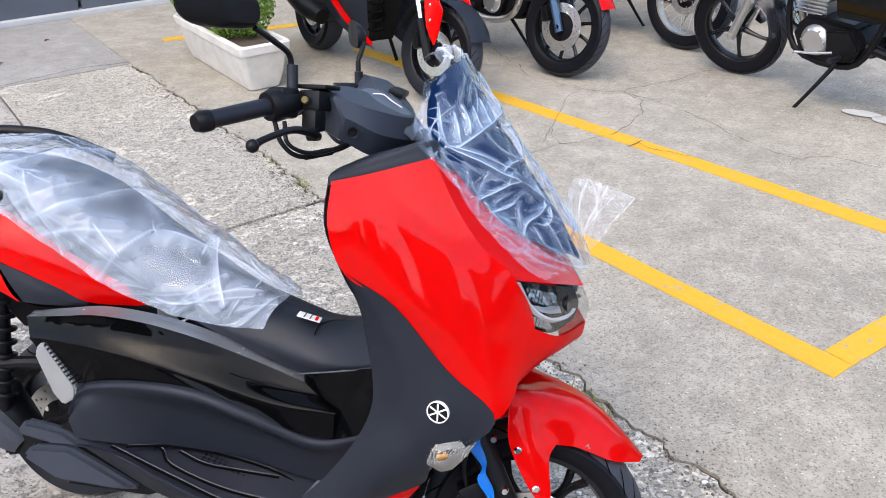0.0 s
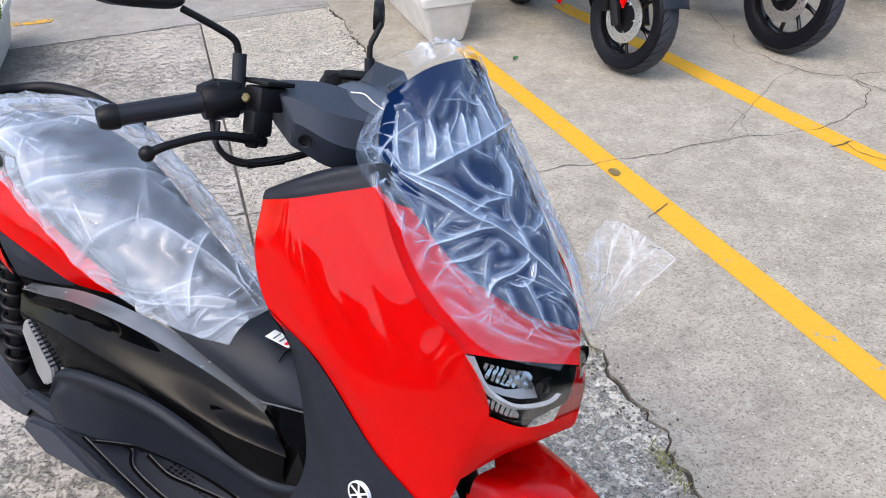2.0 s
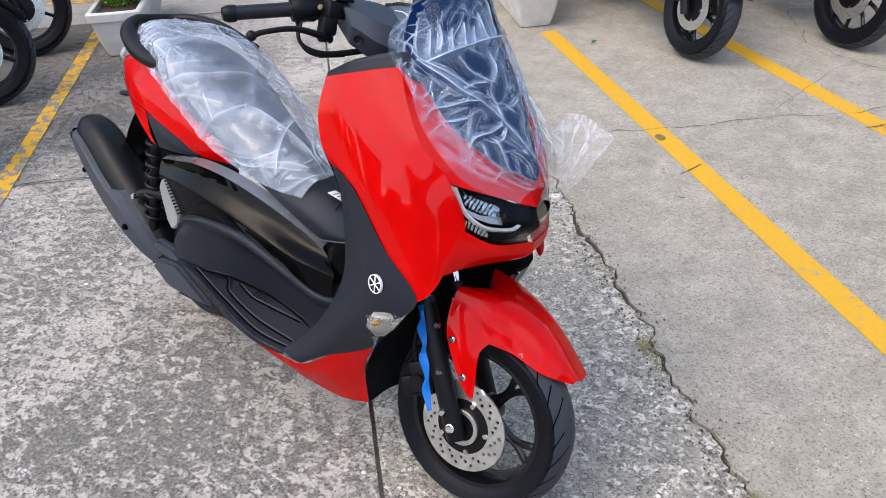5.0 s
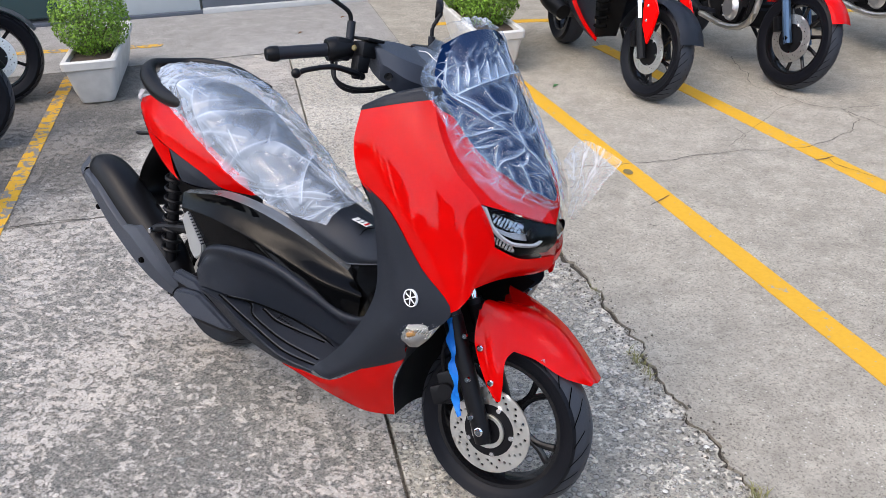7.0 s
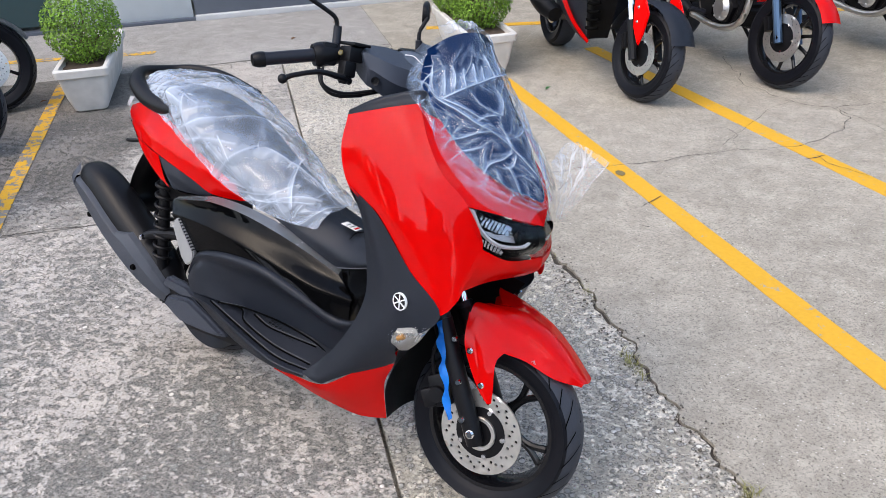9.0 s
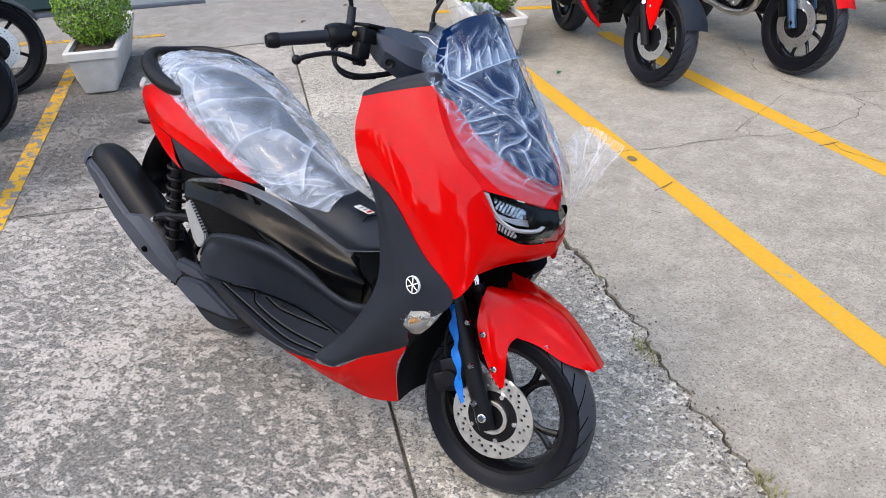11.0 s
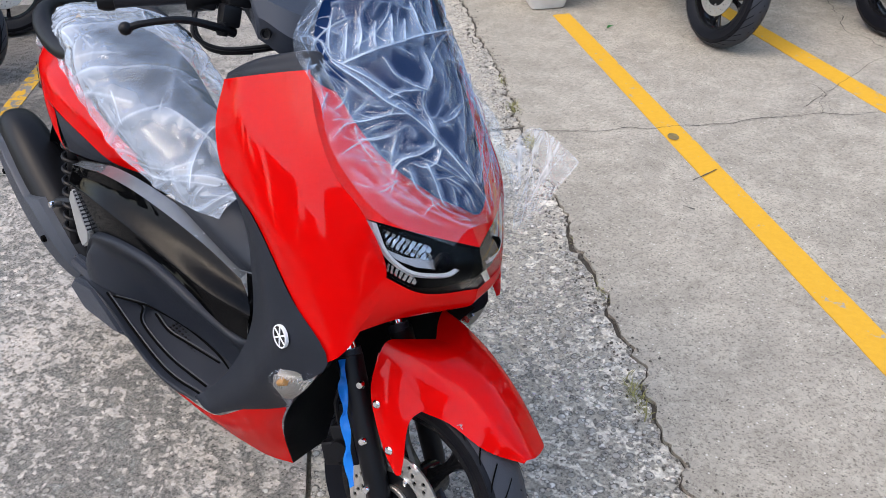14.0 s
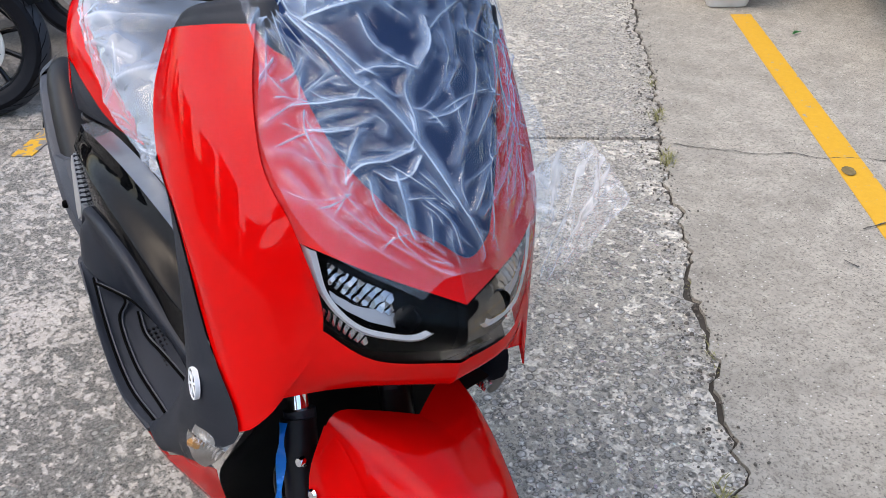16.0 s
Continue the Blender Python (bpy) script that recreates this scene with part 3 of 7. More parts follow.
def steer_by(deg):
    return Matrix.Translation((0.1, 0, 0)) @ Matrix.Rotation(radians(deg), 4, Vector((-math.sin(RAKE), 0, math.cos(RAKE)))) @ Matrix.Translation((-0.1, 0, 0))


BARS = steer_by(12)
BAR_SIDE = {-1: steer_by(21), 1: steer_by(3)}


def steered(name, bm, material, label="", parent=None, by=None):
    bmesh.ops.transform(bm, matrix=by or STEER, verts=bm.verts)
    return part(name, bm, material, parent or scooter, label)


# the red front, its lamp and its chin
both("front_cowl", [
    [(-0.341, 0.200, 0.982), (-0.340, 0.219, 0.90), (-0.303, 0.224, 0.817), (-0.208, 0.226, 0.772), (-0.11, 0.217, 0.66), (-0.019, 0.205, 0.567)],
    [(-0.27, 0.207, 1.003), (-0.25, 0.223, 0.925), (-0.215, 0.229, 0.845), (-0.145, 0.227, 0.765), (-0.06, 0.208, 0.67), (-0.004, 0.194, 0.58)],
    [(-0.205, 0.181, 1.022), (-0.17, 0.197, 0.945), (-0.125, 0.205, 0.862), (-0.06, 0.196, 0.775), (-0.010, 0.176, 0.695), (0.008, 0.178, 0.604)],
    [(-0.165, 0.150, 1.032), (-0.125, 0.166, 0.962), (-0.07, 0.170, 0.888), (-0.009, 0.150, 0.827), (0.031, 0.131, 0.729), (0.012, 0.165, 0.625)]],
    RED, scooter, n=8, thick=0.002, front=True)
both("nose_cowl", [
    [(-0.168, 0.151, 1.028), (-0.129, 0.1665, 0.957), (-0.075, 0.170, 0.884), (-0.013, 0.151, 0.823)],
    [(-0.135, 0.125, 1.0), (-0.07, 0.120, 0.92), (-0.008, 0.108, 0.862), (0.046, 0.088, 0.801)],
    [(-0.05, 0.0, 0.96), (0.0, 0.0, 0.885), (0.055, 0.0, 0.825), (0.098, 0.0, 0.771)]],
    RED, scooter, front=True)
HL = [
    [(-0.008, 0.150, 0.823), (0.010, 0.146, 0.778), (0.030, 0.130, 0.730)],
    [(0.046, 0.088, 0.797), (0.065, 0.092, 0.745), (0.071, 0.087, 0.703)],
    [(0.098, 0.0, 0.767), (0.112, 0.0, 0.735), (0.106, 0.0, 0.700)]]


def lamp_place(a, b, deep, side):
    """A place behind the lamp glass: a from the outer end to the middle, b from top to bottom."""
    across = [spline(r, 10) for r in HL]
    k = min(20, max(0, b * 20))
    i = min(19, int(k))
    col = [c[i].lerp(c[i + 1], k - i) for c in across]
    line = spline(col, 10)
    k = min(20, max(0, a * 20))
    i = min(19, int(k))
    p = line[i].lerp(line[i + 1], k - i)
    return (p.x - deep, skewed(max(0, p.y - 0.25 * deep * (1 - a)), p.z, side), p.z)


for s in (-1, 1):
    lamp = panel("headlight", [[(x - 0.016 - 0.08 * max(0, 0.06 - w), w * 0.985, z) for x, w, z in r] for r in HL], GLOOM, scooter, "clear headlight with a silver daytime strip", s, front=True)
    panel("lens", HL, LENS, lamp, "clear lens", s, thick=0.002, front=True)
    # the daytime strip: a flat band that drops along the outer edge and turns inward
    outer = spline([(0.02, 0.03, 0), (0.05, 0.24, 0), (0.09, 0.44, 0), (0.13, 0.56, 0), (0.21, 0.66, 0), (0.40, 0.72, 0), (0.60, 0.72, 0), (0.77, 0.71, 0), (0.85, 0.55, 0)], 4)
    inner = spline([(0.13, 0.03, 0), (0.155, 0.22, 0), (0.18, 0.38, 0), (0.22, 0.47, 0), (0.29, 0.54, 0), (0.42, 0.60, 0), (0.58, 0.60, 0), (0.73, 0.59, 0), (0.80, 0.50, 0)], 4)
    bm = bmesh.new()
    grid_mesh(bm, [[lamp_place(p.x, p.y, 0.010, s), lamp_place((p.x + q.x) / 2, (p.y + q.y) / 2, 0.005, s), lamp_place(q.x, q.y, 0.008, s)] for p, q in zip(outer, inner)], 0.002)
    part("light_strip", bm, SILVER, lamp, "silver daytime light strip")
    bm = bmesh.new()
    rough = random.Random(31)
    grid_mesh(bm, [[lamp_place(a + rough.uniform(-0.008, 0.008), b + 0.10 * a, 0.010 + 0.006 * ((i + j) % 2) + rough.uniform(0, 0.003), s) for j, b in enumerate((0.08, 0.14, 0.20, 0.26, 0.32))] for i, a in enumerate([0.22 + 0.025 * k for k in range(18)])])
    part("reflector", bm, MURK, lamp, "bright faceted reflector", sharp=4)
    bm = bmesh.new()
    grid_mesh(bm, [[lamp_place(a, b + 0.06 * a, 0.016 - 0.02 * (b - 0.34), s) for b in (0.33, 0.42, 0.50)] for a in (0.22, 0.35, 0.50, 0.66)])
    part("reflector", bm, PEARL, lamp, "pale smooth reflector bowl")
    bm = bmesh.new()
    grid_mesh(bm, [[lamp_place(a, b, 0.011 + 0.006 * ((i + j) % 2), s) for j, b in enumerate((0.68 + 0.6 * max(0, 0.22 - a), 0.76 + 0.4 * max(0, 0.22 - a), 0.84 + 0.2 * max(0, 0.22 - a), 0.92))] for i, a in enumerate([0.06 + 0.03 * k for k in range(15)])])
    part("reflector", bm, MURK, lamp, "dark faceted lower reflector", sharp=4)
    bm = bmesh.new()
    lathe(bm, [(0.0, 0.0), (0.013, 0.001), (0.017, -0.004), (0.018, -0.012)], Matrix.Translation(lamp_place(0.70, 0.36, 0.014, s)) @ pose(0, 0, 0, 0, 0, 90), 20)
    part("projector", bm, GLOSS, lamp)
both("chin", [
    [(0.027, 0.135, 0.729), (0.022, 0.146, 0.70), (0.008, 0.168, 0.625)],
    [(0.073, 0.086, 0.700), (0.068, 0.09, 0.672), (0.036, 0.105, 0.642)],
    [(0.108, 0.0, 0.697), (0.100, 0.0, 0.664), (0.062, 0.0, 0.638)]],
    RED, scooter, front=True)
bm = bmesh.new()
grid_mesh(bm, net([[(0.0, -0.15, 0.64), (-0.06, -0.13, 0.66), (-0.15, -0.15, 0.60)], [(0.03, 0, 0.64), (-0.06, 0, 0.68), (-0.16, 0, 0.62)], [(0.0, 0.15, 0.64), (-0.06, 0.13, 0.66), (-0.15, 0.15, 0.60)]]), 0.004)
part("inner_fender", bm, BLACK, scooter)
bm = bmesh.new()
grid_mesh(bm, net([[(-0.03, -0.185, 0.55), (-0.15, -0.178, 0.40), (-0.212, -0.148, 0.29), (-0.238, -0.102, 0.175)], [(-0.16, 0, 0.66), (-0.24, 0, 0.50), (-0.26, 0, 0.30), (-0.26, 0, 0.17)], [(-0.03, 0.185, 0.55), (-0.15, 0.178, 0.40), (-0.212, 0.148, 0.29), (-0.238, 0.102, 0.175)]]), 0.004)
part("inner_fender", bm, BLACK, scooter)

# leg shield, dashboard trim and footboards
both("leg_shield", [
    [(-0.318, 0.212, 0.83), (-0.310, 0.222, 0.826), (-0.302, 0.227, 0.822)],
    [(-0.285, 0.195, 0.74), (-0.25, 0.222, 0.765), (-0.206, 0.229, 0.772)],
    [(-0.265, 0.192, 0.64), (-0.18, 0.226, 0.645), (-0.107, 0.220, 0.660)],
    [(-0.262, 0.19, 0.55), (-0.14, 0.229, 0.550), (-0.016, 0.206, 0.566)],
    [(-0.30, 0.185, 0.46), (-0.21, 0.222, 0.46), (-0.125, 0.22, 0.462)],
    [(-0.37, 0.182, 0.36), (-0.28, 0.206, 0.36), (-0.165, 0.182, 0.389)],
    [(-0.44, 0.187, 0.285), (-0.37, 0.198, 0.285), (-0.31, 0.192, 0.307)],
    [(-0.47, 0.197, 0.258), (-0.43, 0.197, 0.248), (-0.40, 0.192, 0.247)]],
    SATIN, scooter)
for s in (-1, 1):
    bm = bmesh.new()
    q = Matrix.Translation((-0.119, s * 0.229, 0.58)) @ pose(0, 0, 0, 0, 0, 5 * s)
    lathe(bm, [(0.0, -0.002), (0.021, -0.002), (0.0215, 0.0), (0.021, 0.002), (0.0, 0.002)], q, 32)
    badge = part("badge", bm, BLACK, scooter, "round silver emblem")
    bm = bmesh.new()
    lathe(bm, [(0.0193, -0.0035), (0.0215, -0.0035), (0.0215, 0.003), (0.0193, 0.003)], q, 32, True)
    for k in range(3):
        box(bm, (0.0031, 0.007, 0.036), q @ Matrix.Rotation(k * math.pi / 3, 4, "Y"), 0.0008)
    part("emblem", bm, SILVER, badge)
both("dashboard_trim", [
    [(-0.350, 0.192, 0.972), (-0.27, 0.2005, 0.996), (-0.200, 0.172, 1.016), (-0.163, 0.147, 1.024), (-0.135, 0.127, 1.002)],
    [(-0.350, 0.189, 0.985), (-0.272, 0.198, 1.012), (-0.205, 0.168, 1.034), (-0.168, 0.143, 1.042), (-0.145, 0.122, 1.022)],
    [(-0.350, 0.176, 0.993), (-0.275, 0.182, 1.029), (-0.212, 0.156, 1.052), (-0.176, 0.134, 1.060), (-0.154, 0.112, 1.044)],
    [(-0.36, 0.10, 0.99), (-0.29, 0.09, 1.02), (-0.22, 0.09, 1.03), (-0.17, 0.09, 1.035), (-0.132, 0.07, 1.018)],
    [(-0.36, 0.0, 0.98), (-0.29, 0.0, 1.0), (-0.22, 0.0, 1.0), (-0.15, 0.0, 1.0), (-0.080, 0.0, 0.985)]],
    SATIN, scooter, front=True)
both("inner_shield", [
    [(-0.356, 0.178, 0.985), (-0.353, 0.205, 0.90), (-0.314, 0.214, 0.815), (-0.285, 0.195, 0.74), (-0.262, 0.185, 0.60), (-0.27, 0.15, 0.52)],
    [(-0.375, 0.10, 0.97), (-0.37, 0.10, 0.90), (-0.34, 0.10, 0.82), (-0.31, 0.10, 0.74), (-0.28, 0.11, 0.62), (-0.28, 0.11, 0.52)],
    [(-0.38, 0.0, 0.97), (-0.375, 0.0, 0.90), (-0.35, 0.0, 0.82), (-0.32, 0.0, 0.74), (-0.28, 0.0, 0.66), (-0.28, 0.0, 0.52)]],
    SATIN, scooter, front=True)
both("lower_cowl", [
    [(-0.162, 0.18, 0.388), (-0.235, 0.188, 0.36), (-0.31, 0.192, 0.305), (-0.40, 0.192, 0.246), (-0.50, 0.199, 0.24), (-0.575, 0.203, 0.24)],
    [(-0.215, 0.15, 0.30), (-0.26, 0.162, 0.27), (-0.33, 0.168, 0.235), (-0.42, 0.182, 0.218), (-0.51, 0.195, 0.228), (-0.575, 0.202, 0.236)],
    [(-0.241, 0.10, 0.172), (-0.30, 0.11, 0.157), (-0.352, 0.12, 0.154), (-0.445, 0.16, 0.185), (-0.52, 0.185, 0.215), (-0.575, 0.20, 0.232)]],
    RED, scooter)
both("side_panel", [
    [(-1.06, 0.175, 0.61), (-0.96, 0.186, 0.63), (-0.87, 0.186, 0.644), (-0.76, 0.168, 0.634), (-0.65, 0.14, 0.602), (-0.54, 0.11, 0.558), (-0.446, 0.096, 0.523)],
    [(-1.05, 0.184, 0.594), (-0.95, 0.190, 0.609), (-0.86, 0.188, 0.614), (-0.75, 0.174, 0.598), (-0.635, 0.150, 0.566), (-0.52, 0.122, 0.524), (-0.41, 0.103, 0.500)],
    [(-1.04, 0.194, 0.575), (-0.94, 0.202, 0.582), (-0.85, 0.204, 0.582), (-0.74, 0.194, 0.564), (-0.62, 0.174, 0.532), (-0.49, 0.150, 0.496), (-0.366, 0.126, 0.484)],
    [(-1.03, 0.197, 0.562), (-0.935, 0.204, 0.570), (-0.845, 0.206, 0.570), (-0.735, 0.196, 0.552), (-0.615, 0.176, 0.520), (-0.487, 0.152, 0.484), (-0.366, 0.130, 0.474)],
    [(-0.945, 0.192, 0.476), (-0.90, 0.196, 0.492), (-0.79, 0.198, 0.513), (-0.66, 0.188, 0.511), (-0.54, 0.168, 0.474), (-0.44, 0.148, 0.434), (-0.366, 0.134, 0.425)]],
    GLOSS, scooter, "glossy black side panel", n=8)
both("panel_crest", [
    [(-1.06, 0.151, 0.616), (-0.96, 0.154, 0.638), (-0.87, 0.15, 0.652), (-0.76, 0.132, 0.642), (-0.65, 0.104, 0.61), (-0.54, 0.074, 0.566), (-0.458, 0.058, 0.532)],
    [(-1.06, 0.165, 0.612), (-0.96, 0.168, 0.634), (-0.87, 0.164, 0.648), (-0.76, 0.146, 0.638), (-0.65, 0.118, 0.606), (-0.54, 0.088, 0.562), (-0.458, 0.072, 0.528)],
    [(-1.06, 0.1762, 0.6108), (-0.96, 0.1872, 0.6308), (-0.87, 0.1872, 0.6448), (-0.76, 0.1692, 0.6348), (-0.65, 0.1412, 0.6028), (-0.54, 0.1112, 0.5588), (-0.446, 0.0972, 0.5238)]],
    CREST, scooter, "silver-grey upper trim of the side panel", n=6)
both("side_filler", [
    [(-1.20, 0.155, 0.70), (-1.05, 0.16, 0.645), (-0.90, 0.125, 0.65), (-0.78, 0.105, 0.655)],
    [(-1.17, 0.13, 0.62), (-1.02, 0.122, 0.612), (-0.90, 0.12, 0.625), (-0.78, 0.11, 0.64)],
    [(-1.12, 0.12, 0.56), (-1.0, 0.118, 0.57), (-0.90, 0.118, 0.58), (-0.78, 0.108, 0.60)]],
    BLACK, scooter)
both("tunnel_side", [
    [(-0.458, 0.074, 0.532), (-0.37, 0.102, 0.566), (-0.262, 0.140, 0.606)],
    [(-0.40, 0.108, 0.475), (-0.33, 0.125, 0.50), (-0.24, 0.160, 0.55)],
    [(-0.366, 0.132, 0.424), (-0.30, 0.143, 0.455), (-0.22, 0.175, 0.512)]],
    GLOSS, scooter)
both("side_cover", [
    [(-0.952, 0.176, 0.426), (-0.925, 0.178, 0.473), (-0.88, 0.183, 0.499), (-0.78, 0.183, 0.517), (-0.65, 0.173, 0.515), (-0.525, 0.148, 0.472), (-0.41, 0.113, 0.421), (-0.31, 0.113, 0.451), (-0.25, 0.133, 0.501)],
    [(-0.952, 0.196, 0.425), (-0.925, 0.198, 0.472), (-0.88, 0.203, 0.498), (-0.78, 0.203, 0.516), (-0.65, 0.193, 0.514), (-0.525, 0.168, 0.471), (-0.41, 0.133, 0.42), (-0.31, 0.133, 0.45), (-0.25, 0.153, 0.5)],
    [(-0.952, 0.205, 0.416), (-0.925, 0.207, 0.463), (-0.88, 0.212, 0.489), (-0.78, 0.212, 0.507), (-0.65, 0.202, 0.505), (-0.525, 0.177, 0.462), (-0.41, 0.142, 0.411), (-0.31, 0.142, 0.441), (-0.25, 0.162, 0.491)],
    [(-0.952, 0.2, 0.401), (-0.925, 0.202, 0.448), (-0.88, 0.207, 0.474), (-0.78, 0.207, 0.492), (-0.65, 0.197, 0.49), (-0.525, 0.172, 0.447), (-0.41, 0.137, 0.396), (-0.31, 0.137, 0.426), (-0.25, 0.157, 0.476)],
    [(-0.95, 0.208, 0.4), (-0.91, 0.215, 0.435), (-0.86, 0.205, 0.45), (-0.77, 0.185, 0.455), (-0.64, 0.16, 0.44), (-0.52, 0.135, 0.405), (-0.41, 0.115, 0.365), (-0.32, 0.125, 0.39), (-0.26, 0.15, 0.44)],
    [(-0.935, 0.21, 0.36), (-0.88, 0.212, 0.365), (-0.82, 0.195, 0.36), (-0.74, 0.15, 0.348), (-0.6, 0.122, 0.334), (-0.52, 0.112, 0.32), (-0.44, 0.105, 0.303), (-0.38, 0.11, 0.31), (-0.33, 0.14, 0.34)]],
    SATIN, scooter)
for s in (-1, 1):
    board = panel("footboard", [
        [(-0.93, 0.20, 0.362), (-0.83, 0.17, 0.35), (-0.72, 0.12, 0.336), (-0.58, 0.095, 0.318), (-0.42, 0.09, 0.295)],
        [(-0.93, 0.212, 0.352), (-0.825, 0.213, 0.345), (-0.708, 0.20, 0.312), (-0.57, 0.195, 0.274), (-0.45, 0.18, 0.262)],
        [(-0.93, 0.214, 0.35), (-0.825, 0.222, 0.342), (-0.708, 0.228, 0.308), (-0.57, 0.222, 0.266), (-0.46, 0.202, 0.252)],
        [(-0.92, 0.205, 0.34), (-0.82, 0.20, 0.288), (-0.73, 0.195, 0.25), (-0.57, 0.205, 0.238), (-0.46, 0.19, 0.24)]], SATIN, scooter, "ribbed charcoal footboard", s)
    for line in (((-0.811, 0.207, 0.360), (-0.77, 0.175, 0.353), (-0.735, 0.148, 0.343), (-0.64, 0.118, 0.326), (-0.53, 0.106, 0.306), (-0.46, 0.110, 0.288)),
                 ((-0.85, 0.205, 0.352), (-0.70, 0.212, 0.313), (-0.57, 0.206, 0.273), (-0.46, 0.187, 0.262)),
                 ((-0.84, 0.19, 0.354), (-0.76, 0.165, 0.345), (-0.72, 0.185, 0.322), (-0.60, 0.185, 0.290), (-0.47, 0.168, 0.270)),
                 ((-0.72, 0.15, 0.335), (-0.66, 0.152, 0.318), (-0.60, 0.135, 0.306), (-0.50, 0.115, 0.296))):
        bm = bmesh.new()
        tube(bm, [(x, s * w, z + 0.0015) for x, w, z in line], 0.0026, 6, 5)
        part("groove", bm, GLOOM, board)
        bm = bmesh.new()
        tube(bm, [(x, s * (w - 0.006), z + 0.001) for x, w, z in line], 0.0022, 6, 5)
        part("rib", bm, SATIN, board)
    bm = bmesh.new()
    for i in range(12):
        for j in range(4):
            box(bm, (0.006, 0.005, 0.003), Matrix.Translation((-0.67 + 0.012 * i, s * (0.115 + 0.009 * j - 0.001 * i), 0.327 - 0.0027 * i - 0.0022 * j)))
    part("grip_mat", bm, BLACK, board)

# seat, tail and rail
both("tunnel", [
    [(-0.68, 0.0, 0.70), (-0.50, 0.0, 0.648), (-0.43, 0.0, 0.632), (-0.36, 0.0, 0.645), (-0.29, 0.0, 0.70)],
    [(-0.68, 0.06, 0.69), (-0.50, 0.055, 0.638), (-0.43, 0.06, 0.62), (-0.36, 0.065, 0.63), (-0.28, 0.075, 0.68)],
    [(-0.68, 0.105, 0.652), (-0.52, 0.095, 0.60), (-0.43, 0.10, 0.578), (-0.36, 0.108, 0.585), (-0.27, 0.125, 0.62)],
    [(-0.68, 0.115, 0.63), (-0.53, 0.098, 0.566), (-0.45, 0.09, 0.54), (-0.37, 0.102, 0.566), (-0.265, 0.135, 0.606)]],
    SATIN, scooter)
for s in (-1, 1):
    bm = bmesh.new()
    tube(bm, [(-0.46, s * 0.091, 0.538), (-0.37, s * 0.104, 0.564), (-0.27, s * 0.134, 0.602)], 0.0016, 6, 5)
    part("trim", bm, GREY, scooter, "bright trim strip")
bm = bmesh.new()
box(bm, (0.05, 0.034, 0.0012), Matrix.Translation((-0.462, -0.035, 0.6445)) @ pose(0, 0, 0, -4, 14, 12), 0.0004)
label_ob = part("label", bm, WHITE, scooter, "white warning label with red and grey lines")
for i, c in enumerate((RED, GREY, GREY)):
    bm = bmesh.new()
    box(bm, (0.006 if i == 0 else 0.003, 0.026, 0.0006), Matrix.Translation((-0.462, -0.035, 0.6445)) @ pose(0, 0, 0, -4, 14, 12) @ Matrix.Translation((0.016 - 0.013 * i, 0, 0.0011)))
    part("print_bar", bm, c, label_ob)
bm = bmesh.new()
tube(bm, [(-0.435, -0.07, 0.622), (-0.438, -0.045, 0.632), (-0.42, -0.02, 0.637), (-0.39, -0.01, 0.64)], 0.0018, 6, 6)
part("fuel_lid_seam", bm, BLACK, scooter)

SEATNET = [
    [(-1.315, 0.07, 0.885), (-1.318, 0.05, 0.905), (-1.32, 0.0, 0.915)],
    [(-1.29, 0.10, 0.875), (-1.295, 0.07, 0.928), (-1.30, 0.0, 0.945)],
    [(-1.15, 0.138, 0.855), (-1.15, 0.115, 0.925), (-1.15, 0.0, 0.945)],
    [(-1.0, 0.15, 0.79), (-1.0, 0.132, 0.875), (-1.0, 0.0, 0.915)],
    [(-0.86, 0.14, 0.71), (-0.85, 0.122, 0.79), (-0.85, 0.0, 0.84)],
    [(-0.74, 0.115, 0.66), (-0.70, 0.10, 0.715), (-0.70, 0.0, 0.768)],
    [(-0.64, 0.10, 0.641), (-0.60, 0.08, 0.675), (-0.595, 0.0, 0.712)],
    [(-0.545, 0.075, 0.634), (-0.535, 0.06, 0.65), (-0.52, 0.0, 0.668)]]


def full(rows):
    """The same rows carried over to the far side."""
    return [[(x, -w, z) for x, w, z in r] + [(x, w, z) for x, w, z in r[-2::-1]] for r in rows]


bm = bmesh.new()
grid_mesh(bm, net(full([[(x, w * 0.88, z - 0.028) for x, w, z in r] for r in SEATNET]), 4), 0.01)
part("seat", bm, SEAT, scooter, "black vinyl seat under a plastic cover")


def crumple(p, amp, size, seed):
    """How far a loose film stands off at p: sharp folds between smooth hollows."""
    q = Vector(p) / size + Vector((seed, 0, 0))
    w = Vector((noise.noise(q * 0.7), noise.noise(q * 0.7 + Vector((9, 0, 0))), noise.noise(q * 0.7 + Vector((0, 9, 0)))))
    q = q + 0.9 * w
    r1 = 1 - abs(noise.noise(q))
    r2 = 1 - abs(noise.noise(q * 2.3 + Vector((3, 3, 3))))
    return amp * (0.75 * max(0, r1 - 0.55) / 0.45 + 0.35 * max(0, r2 - 0.6) / 0.4)


